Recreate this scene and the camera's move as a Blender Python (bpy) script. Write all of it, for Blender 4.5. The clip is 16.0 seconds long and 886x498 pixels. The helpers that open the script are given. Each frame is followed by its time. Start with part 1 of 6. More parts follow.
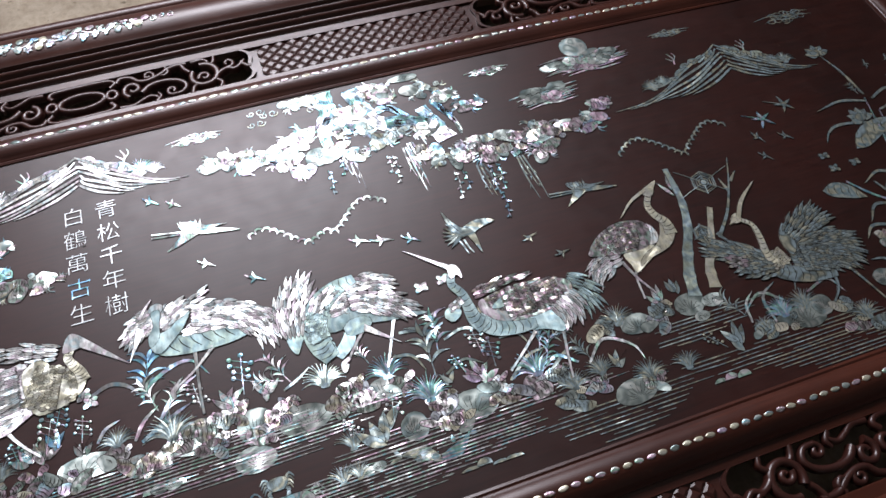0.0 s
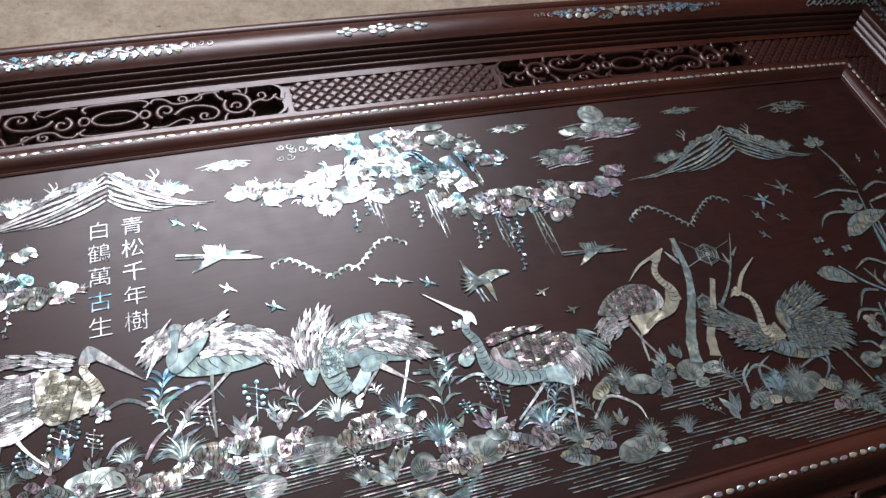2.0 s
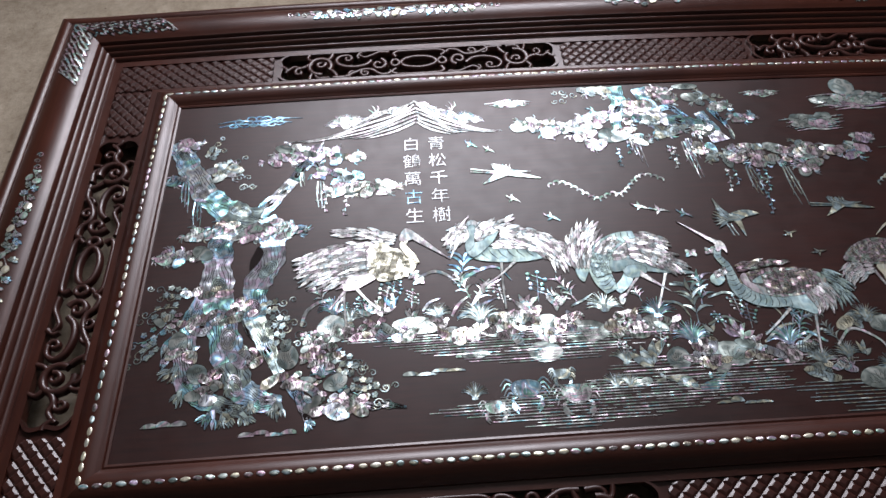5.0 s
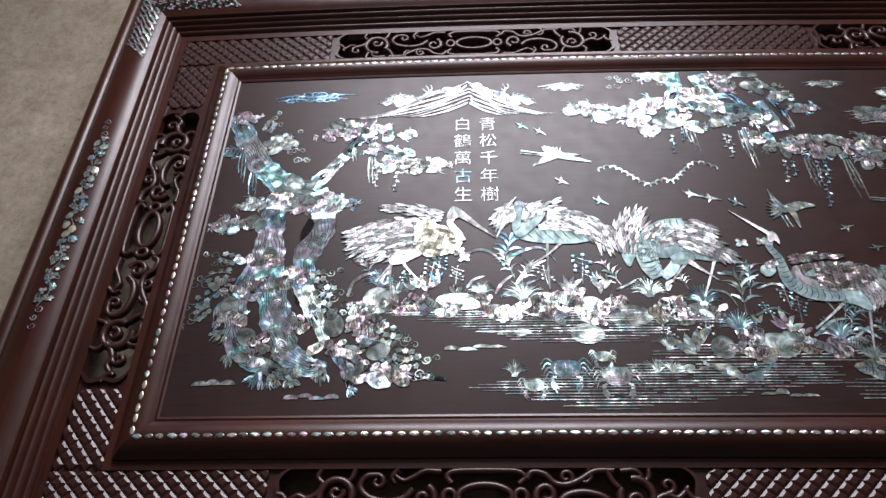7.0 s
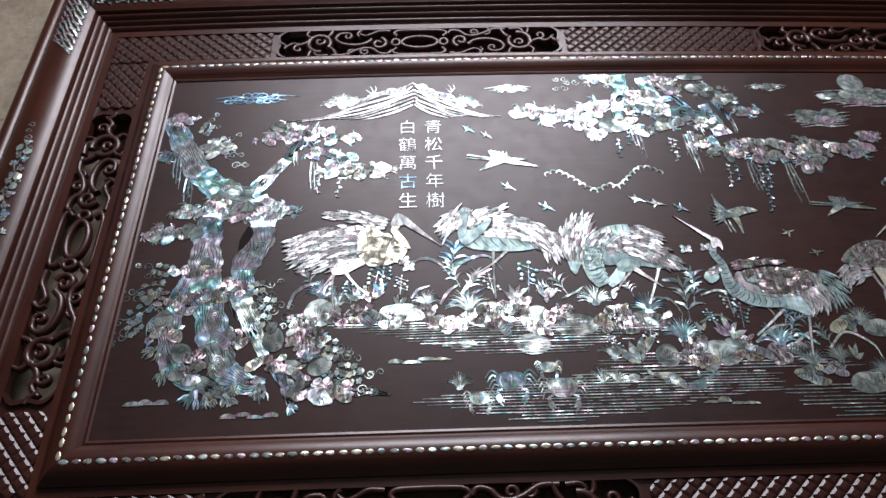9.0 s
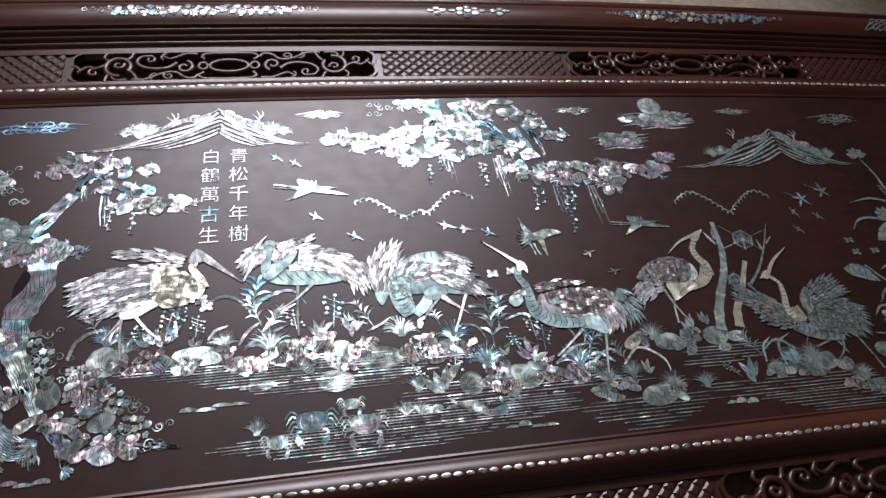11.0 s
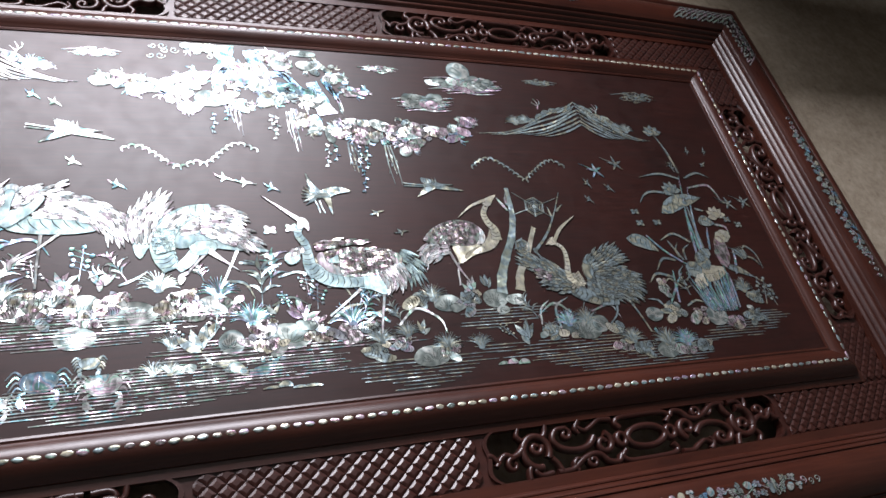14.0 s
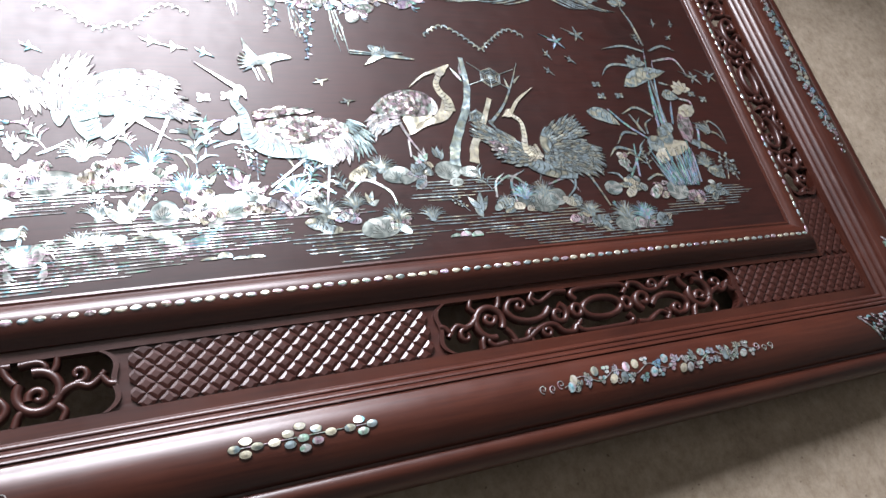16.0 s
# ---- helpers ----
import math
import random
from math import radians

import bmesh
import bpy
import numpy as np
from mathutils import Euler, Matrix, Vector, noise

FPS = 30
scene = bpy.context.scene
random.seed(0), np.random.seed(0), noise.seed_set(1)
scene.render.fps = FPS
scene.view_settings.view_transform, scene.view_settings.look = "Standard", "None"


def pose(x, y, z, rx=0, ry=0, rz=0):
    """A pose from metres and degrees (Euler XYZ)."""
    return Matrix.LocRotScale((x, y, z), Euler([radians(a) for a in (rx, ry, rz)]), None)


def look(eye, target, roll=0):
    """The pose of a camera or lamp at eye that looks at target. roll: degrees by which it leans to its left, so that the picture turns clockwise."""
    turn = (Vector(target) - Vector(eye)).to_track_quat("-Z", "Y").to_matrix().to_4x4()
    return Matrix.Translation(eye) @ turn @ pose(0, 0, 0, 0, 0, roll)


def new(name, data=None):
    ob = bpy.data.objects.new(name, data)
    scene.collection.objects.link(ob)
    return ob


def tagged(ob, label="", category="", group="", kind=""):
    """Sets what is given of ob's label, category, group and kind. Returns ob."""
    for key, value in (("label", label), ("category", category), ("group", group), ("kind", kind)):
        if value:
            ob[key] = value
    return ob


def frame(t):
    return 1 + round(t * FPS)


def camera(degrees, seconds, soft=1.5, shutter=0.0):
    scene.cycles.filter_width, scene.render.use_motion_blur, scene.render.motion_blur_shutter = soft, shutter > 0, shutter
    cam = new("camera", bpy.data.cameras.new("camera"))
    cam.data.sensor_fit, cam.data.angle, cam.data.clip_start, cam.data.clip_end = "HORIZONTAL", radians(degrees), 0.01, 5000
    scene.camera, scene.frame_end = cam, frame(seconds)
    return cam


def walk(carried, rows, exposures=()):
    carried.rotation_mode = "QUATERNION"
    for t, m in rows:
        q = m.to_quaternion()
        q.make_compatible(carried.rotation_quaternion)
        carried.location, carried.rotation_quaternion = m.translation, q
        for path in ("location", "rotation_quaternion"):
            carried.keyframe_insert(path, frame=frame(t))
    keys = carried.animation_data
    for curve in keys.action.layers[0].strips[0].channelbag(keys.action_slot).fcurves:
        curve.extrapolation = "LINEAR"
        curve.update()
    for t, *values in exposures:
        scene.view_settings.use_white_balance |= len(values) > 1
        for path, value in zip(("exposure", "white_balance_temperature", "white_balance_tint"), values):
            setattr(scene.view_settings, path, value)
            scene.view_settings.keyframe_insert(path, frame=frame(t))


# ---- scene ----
cam = camera(66.17, 16.0)
PATH = [
    (0, (-0.2069, -0.1010, 0.9566), (0.1789, 0.8377, -0.7667), 3.74),
    (0.5, (-0.1931, -0.0946, 0.9700), (0.2467, 0.8451, -0.7399), 6.83),
    (1, (-0.2163, -0.0934, 0.9808), (0.2853, 0.8794, -0.6931), 10.18),
    (1.5, (-0.2633, -0.0911, 0.9826), (0.2609, 0.9092, -0.6681), 11.85),
    (2, (-0.2854, -0.0923, 0.9822), (0.2151, 0.9241, -0.6659), 12.34),
    (2.5, (-0.2941, -0.0947, 0.9795), (0.1824, 0.9324, -0.6692), 12.59),
    (3, (-0.3641, -0.0968, 0.9866), (0.0727, 0.9434, -0.6649), 11.93),
    (3.5, (-0.4362, -0.1465, 0.9882), (-0.1410, 0.9390, -0.6655), 6.73),
    (4, (-0.4919, -0.1986, 1.0080), (-0.2764, 0.9082, -0.6438), 4.16),
    (4.5, (-0.5200, -0.2422, 1.0220), (-0.3677, 0.8797, -0.6267), 2.23),
    (5, (-0.5285, -0.2805, 1.0332), (-0.4373, 0.8344, -0.6247), 1.00),
    (7.5, (-0.5284, -0.3058, 1.0299), (-0.5813, 0.7747, -0.6523), -2.60),
    (8, (-0.5319, -0.2913, 1.0273), (-0.5612, 0.7708, -0.6671), -1.66),
    (10.5, (-0.4046, -0.2399, 1.0377), (-0.2506, 0.2867, 0.2017), 11.30),
    (11, (-0.3665, -0.2302, 1.0416), (-0.1690, 0.2958, 0.2143), 14.08),
    (11.5, (-0.3207, -0.2150, 1.0476), (-0.0893, 0.3090, 0.2279), 16.31),
    (12, (-0.2718, -0.2157, 1.0501), (-0.0064, 0.3115, 0.2429), 19.40),
    (12.5, (-0.2566, -0.2244, 1.0516), (0.0377, 0.3051, 0.2560), 20.99),
    (13, (-0.2363, -0.2389, 1.0479), (0.0803, 0.2943, 0.2635), 23.44),
    (13.5, (-0.2078, -0.2581, 1.0342), (0.1313, 0.2544, 0.2453), 26.47),
    (14, (-0.1967, -0.2712, 1.0253), (0.1630, 0.1989, 0.2193), 29.61),
    (14.5, (-0.1844, -0.2841, 1.0146), (0.1885, 0.1547, 0.1970), 32.91),
    (15, (-0.1592, -0.3091, 0.9955), (0.2344, 0.1007, 0.1726), 34.68),
    (15.5, (-0.1335, -0.3222, 0.9564), (0.2625, 0.0584, 0.1207), 36.02),
    (16, (-0.1476, -0.3229, 0.9632), (0.2383, 0.0314, 0.1114), 36.98),
]
walk(cam, [(t, look(eye, target, roll)) for t, eye, target, roll in PATH],
     exposures=[(0.0, 0.22), (2.5, 0.22), (5.0, 0.06), (8.0, 0.06), (11.0, 0.10), (13.0, 0.36), (14.5, 0.88), (15.0, 1.10), (16.0, 1.56)])

# ---- world, window light ----
Z0, BOW, TOP = 0.07, 0.0202, 0.7607     # panel height at its ends, its upward bow, bead line to bead line
MID = TOP / 2
HALF, OFF = 1.003, 0.004               # half length of the bead line, and how far its middle lies from the origin

world = bpy.data.worlds.new("world")
scene.world = world
world.use_nodes = True
sky = world.node_tree.nodes.new("ShaderNodeTexSky")
sky.sky_type, sky.sun_disc = "NISHITA", False
sky.sun_elevation, sky.sun_rotation = radians(40), radians(150)
world.node_tree.links.new(sky.outputs["Color"], world.node_tree.nodes["Background"].inputs["Color"])
world.node_tree.nodes["Background"].inputs["Strength"].default_value = 0.1

WIN = (-1.15, 0.44, 1.00, 2.14)          # window opening in the far wall: x from, to, z from, to
WALL_Y = 1.86
glow = bpy.data.lights.new("window_daylight", "AREA")
glow.shape, glow.size, glow.size_y = "RECTANGLE", WIN[1] - WIN[0] - 0.1, WIN[3] - WIN[2] - 0.1
glow.energy, glow.color = 104, (0.97, 0.95, 1.04)
lamp = new("window_daylight", glow)
lamp.matrix_world = look(((WIN[0] + WIN[1]) / 2, WALL_Y + 0.10, (WIN[2] + WIN[3]) / 2), ((WIN[0] + WIN[1]) / 2, 0.0, (WIN[2] + WIN[3]) / 2))

# ---- materials ----
def material(name, rough=0.5, metal=0.0, spec=0.5):
    m = bpy.data.materials.new(name)
    m.use_nodes = True
    b = m.node_tree.nodes["Principled BSDF"]
    b.inputs["Roughness"].default_value = rough
    b.inputs["Metallic"].default_value = metal
    b.inputs["Specular IOR Level"].default_value = spec
    return m, m.node_tree.nodes, m.node_tree.links, b


def noise_tex(nodes, links, scale, detail=4.0, stretch=(1, 1, 1), rough=0.55):
    co = nodes.new("ShaderNodeTexCoord")
    mp = nodes.new("ShaderNodeMapping")
    mp.inputs["Scale"].default_value = stretch
    n = nodes.new("ShaderNodeTexNoise")
    n.inputs["Scale"].default_value, n.inputs["Detail"].default_value, n.inputs["Roughness"].default_value = scale, detail, rough
    links.new(co.outputs["Object"], mp.inputs["Vector"])
    links.new(mp.outputs["Vector"], n.inputs["Vector"])
    return n.outputs["Fac"]


def ramp(nodes, links, fac, stops):
    r = nodes.new("ShaderNodeValToRGB")
    while len(r.color_ramp.elements) < len(stops):
        r.color_ramp.elements.new(0.5)
    for e, (p, c) in zip(r.color_ramp.elements, stops):
        e.position, e.color = p, (*c, 1)
    links.new(fac, r.inputs["Fac"])
    return r.outputs["Color"]


def mix(nodes, links, a, b, fac, how="MIX"):
    x = nodes.new("ShaderNodeMix")
    x.data_type, x.blend_type = "RGBA", how
    for sock, v in ((x.inputs["Factor"], fac), (x.inputs["A"], a), (x.inputs["B"], b)):
        if hasattr(v, "links"):
            links.new(v, sock)
        else:
            sock.default_value = v
    return x.outputs["Result"]


def bump(nodes, links, height, strength, distance, bsdf):
    b = nodes.new("ShaderNodeBump")
    b.inputs["Strength"].default_value, b.inputs["Distance"].default_value = strength, distance
    links.new(height, b.inputs["Height"])
    links.new(b.outputs["Normal"], bsdf.inputs["Normal"])
    return b


def spread(nodes, links, fac, a, b):
    r = nodes.new("ShaderNodeMapRange")
    r.inputs["To Min"].default_value, r.inputs["To Max"].default_value = a, b
    links.new(fac, r.inputs["Value"])
    return r.outputs["Result"]


def lacquer(name, dark, light, stretch, rough, coat=0.0, relief=0.05):
    """Dark stained hardwood under lacquer: grain along one axis, cloudy stain, fine dust in the gloss."""
    m, n, l, b = material(name, rough)
    grain = noise_tex(n, l, 60, 6, stretch, 0.65)
    cloud = noise_tex(n, l, 3.5, 3)
    base = mix(n, l, ramp(n, l, grain, [(0.3, dark), (0.72, light)]), ramp(n, l, cloud, [(0.35, dark), (0.7, light)]), 0.45)
    l.new(base, b.inputs["Base Color"])
    fine = noise_tex(n, l, 35, 5)
    l.new(spread(n, l, fine, rough - 0.07, rough + 0.09), b.inputs["Roughness"])
    b.inputs["Coat Weight"].default_value, b.inputs["Coat Roughness"].default_value = coat, 0.18
    bump(n, l, grain, relief, 0.002, b)
    return m


FIELD = lacquer("lacquered_field", (0.008, 0.0018, 0.0013), (0.034, 0.0070, 0.0043), (0.25, 3, 1), 0.45, 0.0, 0.02)
WOOD_X = lacquer("rosewood_along", (0.018, 0.0042, 0.0030), (0.066, 0.0175, 0.0092), (0.12, 3, 3), 0.36, 0.04)
WOOD_Y = lacquer("rosewood_across", (0.018, 0.0042, 0.0030), (0.066, 0.0175, 0.0092), (3, 0.12, 3), 0.36, 0.04)
CARVED = lacquer("carved_rosewood", (0.020, 0.0058, 0.0044), (0.048, 0.0140, 0.0095), (0.5, 1.5, 1), 0.36, 0.10, 0.08)


def pearl(name, stops, metal=0.5, rough=0.27, wave=150.0, ripple=0.22, lean=0.16, swell=0.85, reach=70.0, contour=30.0, cuts=0.3, stripes=0.0):
    """Mother-of-pearl: tint that drifts over a piece and changes from piece to piece, its dark stops standing in for
    pieces turned from the light, an undulating gloss, engraved lines.
    """
    lean, rough, metal, swell = lean * 1.6, rough + 0.09, metal + 0.15, swell * 0.85
    m, n, l, b = material(name, rough, metal)
    info, geo = n.new("ShaderNodeObjectInfo"), n.new("ShaderNodeNewGeometry")

    def maths(op, x, y, z=None):
        q = n.new("ShaderNodeMath")
        q.operation = op
        for sock, v in zip(q.inputs, (x, y, z)):
            if hasattr(v, "links"):
                l.new(v, sock)
            elif v is not None:
                sock.default_value = v
        return q.outputs[0]

    def vector(op, x, y, z=None):
        q = n.new("ShaderNodeVectorMath")
        q.operation = op
        for sock, v in zip(q.inputs, (x, y, z)):
            if hasattr(v, "links"):
                l.new(v, sock)
            elif v is not None:
                sock.default_value = v
        return q.outputs[0]
    drift = noise_tex(n, l, 42, 1)
    own = maths("ADD", geo.outputs["Random Per Island"], info.outputs["Random"])
    tint = ramp(n, l, maths("FRACT", maths("MULTIPLY_ADD", drift, 1.9, own), 0.0), [(q, tuple(0.76 * k for k in c)) for q, c in stops])
    # engraved lines: the contours of a slow noise, and hairline cuts
    ring = maths("FRACT", maths("MULTIPLY_ADD", noise_tex(n, l, contour, 0.5), 6.0, own), 0.0)
    rings = ramp(n, l, ring, [(0.02, (0.06, 0.06, 0.06)), (0.12, (1, 1, 1)), (0.86, (0.95, 0.95, 0.95)), (0.99, (0.30, 0.30, 0.30))])
    lines = ramp(n, l, noise_tex(n, l, 420, 2, (1, 2.2, 1)), [(0.34, (0.25, 0.26, 0.25)), (0.43, (1, 1, 1))])
    c = mix(n, l, tint, lines, 0.36 if cuts > 0.15 else 0.22, "MULTIPLY")
    c = mix(n, l, c, rings, cuts, "MULTIPLY")
    hatch = noise_tex(n, l, 210, 3, (1, 0.32, 1))
    if stripes:
        c = mix(n, l, c, ramp(n, l, hatch, [(0.40, (0.16, 0.15, 0.14)), (0.52, (1, 1, 1))]), stripes, "MULTIPLY")
    l.new(c, b.inputs["Base Color"])
    l.new(spread(n, l, drift, rough - 0.12, rough + 0.14), b.inputs["Roughness"])
    # each piece is set at a slightly different lean, and the nacre itself undulates
    white = n.new("ShaderNodeTexWhiteNoise")
    white.noise_dimensions = "1D"
    l.new(own, white.inputs["W"])
    co = n.new("ShaderNodeTexCoord")
    sw = n.new("ShaderNodeTexNoise")
    sw.inputs["Scale"].default_value, sw.inputs["Detail"].default_value = reach, 1.0
    l.new(co.outputs["Object"], sw.inputs["Vector"])
    shift = vector("ADD", vector("MULTIPLY_ADD", white.outputs["Color"], (lean, lean, 0), (-lean / 2, -lean / 2, 0)), vector("MULTIPLY_ADD", sw.outputs["Color"], (swell, swell, 0), (-swell / 2, -swell / 2, 0)))
    unit = vector("NORMALIZE", vector("ADD", geo.outputs["Normal"], shift), None)
    l.new(unit, bump(n, l, hatch if stripes else noise_tex(n, l, wave, 2), ripple, 0.0012, b).inputs["Normal"])
    return m


W, PK, TL, GR, GD, BL = (0.88, 0.89, 0.88), (0.90, 0.62, 0.78), (0.34, 0.76, 0.84), (0.46, 0.80, 0.62), (0.86, 0.83, 0.62), (0.24, 0.56, 0.90)
# the darkest stops paint in pieces that catch no reflection at their angle
PEARL = pearl("pearl_white", [(0.0, W), (0.14, GR), (0.24, W), (0.38, (0.40, 0.45, 0.45)), (0.52, PK), (0.64, W), (0.76, TL), (0.86, W), (0.95, (0.50, 0.52, 0.50))], stripes=0.4)
TEAL = pearl("pearl_teal", [(0.0, (0.44, 0.84, 0.92)), (0.18, (0.28, 0.56, 0.72)), (0.34, (0.74, 0.88, 0.92)), (0.50, (0.38, 0.68, 0.96)), (0.64, (0.84, 0.74, 0.94)), (0.80, (0.26, 0.58, 0.58)), (0.95, (0.50, 0.92, 0.76))], 0.55, 0.26, 150.0, 0.22, 0.22, 0.95, 75.0, 24.0, 0.22, stripes=0.3)
OPAL = pearl("pearl_opal", [(0.0, (0.80, 0.88, 0.94)), (0.22, (0.88, 0.70, 0.90)), (0.42, (0.54, 0.84, 0.94)), (0.62, (0.86, 0.86, 0.80)), (0.80, (0.60, 0.64, 0.74)), (0.95, (0.80, 0.86, 0.90))], 0.55, 0.26, 150.0, 0.22, 0.22, 0.95, 75.0, 24.0, 0.18, stripes=0.32)
MIST = pearl("pearl_mist", [(0.0, (0.50, 0.66, 0.68)), (0.25, (0.66, 0.82, 0.74)), (0.50, (0.40, 0.54, 0.62)), (0.75, (0.72, 0.82, 0.66)), (0.95, (0.50, 0.66, 0.68))], 0.55, 0.26, 150.0, 0.22, 0.22, 0.95, 75.0, 24.0, 0.20, stripes=0.3)
PINK = pearl("pearl_pink", [(0.0, W), (0.2, PK), (0.36, (0.42, 0.40, 0.44)), (0.5, (0.78, 0.60, 0.88)), (0.64, W), (0.8, GR), (0.92, PK)], ripple=0.35, stripes=0.45)
GOLD = pearl("pearl_gold", [(0.0, (0.90, 0.88, 0.74)), (0.3, GD), (0.5, (0.88, 0.88, 0.78)), (0.7, (0.78, 0.80, 0.64)), (0.9, GD)], cuts=0.2, stripes=0.22)
GREY = pearl("pearl_grey", [(0.0, (0.28, 0.36, 0.35)), (0.2, (0.58, 0.66, 0.60)), (0.38, (0.27, 0.40, 0.44)), (0.55, (0.64, 0.64, 0.48)), (0.72, (0.22, 0.27, 0.25)), (0.88, (0.44, 0.57, 0.61))], cuts=0.12, stripes=0.25)
AZURE = pearl("pearl_azure", [(0.0, BL), (0.35, (0.50, 0.76, 0.88)), (0.7, (0.22, 0.46, 0.80)), (0.95, TL)])
SLATE = pearl("pearl_stone", [(0.0, (0.22, 0.28, 0.26)), (0.25, (0.56, 0.64, 0.59)), (0.45, (0.27, 0.33, 0.31)), (0.65, (0.70, 0.74, 0.69)), (0.85, (0.30, 0.40, 0.40)), (0.97, (0.22, 0.28, 0.26))], 0.55, 0.30, 90.0, 0.08, 0.20, 1.1, 34.0, 30.0, 0.0)
SPARK = pearl("pearl_hatched", [(0.0, W), (0.2, PK), (0.38, (0.86, 0.84, 0.62)), (0.52, W), (0.66, (0.56, 0.80, 0.66)), (0.8, (0.90, 0.72, 0.82)), (0.92, (0.50, 0.50, 0.48))], 0.6, 0.24, 150.0, 0.55, 0.22, 1.0, 110.0, 30.0, 0.12, 0.7)
PLUME = pearl("pearl_plumage", [(0.0, (0.94, 0.95, 0.94)), (0.2, (0.90, 0.76, 0.86)), (0.36, (0.96, 0.97, 0.95)), (0.50, (0.60, 0.66, 0.66)), (0.64, (0.96, 0.93, 0.86)), (0.80, (0.66, 0.84, 0.88)), (0.93, (0.94, 0.95, 0.94))], 0.38, 0.34, 150.0, 0.30, 0.26, 0.55, 90.0, 30.0, 0.1, stripes=0.45)
BREAST = pearl("pearl_breast", [(0.0, (0.32, 0.48, 0.50)), (0.25, (0.52, 0.68, 0.67)), (0.5, (0.30, 0.44, 0.48)), (0.75, (0.50, 0.66, 0.58)), (0.95, (0.32, 0.48, 0.50))], 0.30, 0.36, 150.0, 0.20, 0.14, 0.5, 50.0, 30.0, 0.1, stripes=0.25)
LUMEN = pearl("pearl_plain", [(0.0, (0.86, 0.90, 0.92)), (0.5, (0.80, 0.88, 0.90)), (1.0, (0.90, 0.90, 0.90))], 0.45, 0.34, 150.0, 0.1, 0.08, 0.4, 40.0, 30.0, 0.0)


def cement():
    m, n, l, b = material("worn_cement", 0.85, 0.0, 0.3)
    big = noise_tex(n, l, 2.2, 4)
    mid = noise_tex(n, l, 14, 6, (1, 1, 1), 0.7)
    streak = noise_tex(n, l, 52, 7, (1.0, 0.85, 1), 0.75)
    c = mix(n, l, ramp(n, l, big, [(0.3, (0.22, 0.18, 0.13)), (0.7, (0.36, 0.31, 0.235))]), ramp(n, l, mid, [(0.3, (0.22, 0.18, 0.13)), (0.7, (0.46, 0.40, 0.31))]), 0.5)
    c = mix(n, l, c, ramp(n, l, streak, [(0.36, (0.50, 0.45, 0.37)), (0.58, (1, 1, 1))]), 0.50, "MULTIPLY")
    spots = ramp(n, l, noise_tex(n, l, 5.5, 2), [(0.24, (0.35, 0.30, 0.25)), (0.31, (1, 1, 1))])
    specks = ramp(n, l, noise_tex(n, l, 75, 2), [(0.25, (0.30, 0.26, 0.22)), (0.31, (1, 1, 1))])
    c = mix(n, l, c, specks, 0.7, "MULTIPLY")
    l.new(mix(n, l, c, spots, 0.6, "MULTIPLY"), b.inputs["Base Color"])
    bump(n, l, streak, 0.5, 0.004, b)
    return m


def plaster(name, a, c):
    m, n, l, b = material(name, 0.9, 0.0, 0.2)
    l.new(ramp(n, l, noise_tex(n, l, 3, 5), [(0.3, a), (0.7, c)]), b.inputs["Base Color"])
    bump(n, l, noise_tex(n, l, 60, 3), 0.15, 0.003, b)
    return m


MASTIC = lacquer("black_mastic", (0.006, 0.0035, 0.003), (0.013, 0.007, 0.006), (1, 1, 1), 0.75)
MASTIC.node_tree.nodes["Principled BSDF"].inputs["Specular IOR Level"].default_value = 0.15
CEMENT = cement()
# unseen walls: the far one pale to add reflected light, the rest dark
PALE_PLASTER = plaster("pale_plaster", (0.56, 0.55, 0.52), (0.66, 0.65, 0.62))
DARK_PLASTER = plaster("dark_plaster", (0.16, 0.15, 0.135), (0.22, 0.21, 0.19))

# ---- geometry helpers ----
def bow(x):
    return Z0 + BOW * (1 - min(abs(x), 1.2) ** 2)


def mesh_of(name, verts, faces, mat, smooth=0.0):
    me = bpy.data.meshes.new(name)
    me.from_pydata(verts, [], faces)
    me.materials.append(mat)
    if smooth:
        me.shade_smooth()
        me.set_sharp_from_angle(angle=radians(smooth))
    me.update()
    return me


def box(name, x0, x1, y0, y1, z0, z1, mat):
    v = [(x, y, z) for z in (z0, z1) for x, y in ((x0, y0), (x1, y0), (x1, y1), (x0, y1))]
    f = [(3, 2, 1, 0), (4, 5, 6, 7), (0, 1, 5, 4), (1, 2, 6, 5), (2, 3, 7, 6), (3, 0, 4, 7)]
    return new(name, mesh_of(name, v, f, mat))


# ---- the room ----
X0, X1, Y0 = -3.4, 3.0, -3.2
floor = box("floor", X0, X1, Y0, WALL_Y, -0.1, 0.0, CEMENT)
tagged(floor, "worn beige cement floor with streaks and stains", "floor", kind="structure")
# ceiling and walls stay unseen; their tones only steer bounced light
ceiling = box("ceiling", X0 - 0.2, X1 + 0.2, Y0 - 0.2, WALL_Y + 0.2, 3.1, 3.3, DARK_PLASTER)
tagged(ceiling, "plain dark ceiling out of view that limits bounced light", "ceiling", kind="structure")
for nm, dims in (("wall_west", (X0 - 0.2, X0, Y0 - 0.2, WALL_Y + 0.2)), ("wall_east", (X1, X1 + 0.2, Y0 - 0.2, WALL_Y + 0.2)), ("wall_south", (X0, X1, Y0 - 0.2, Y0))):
    tagged(box(nm, *dims, -0.1, 3.1, DARK_PLASTER), "plain dark wall out of view that limits bounced light", "wall", kind="structure")
wx0, wx1, wz0, wz1 = WIN
va, fa = [], []
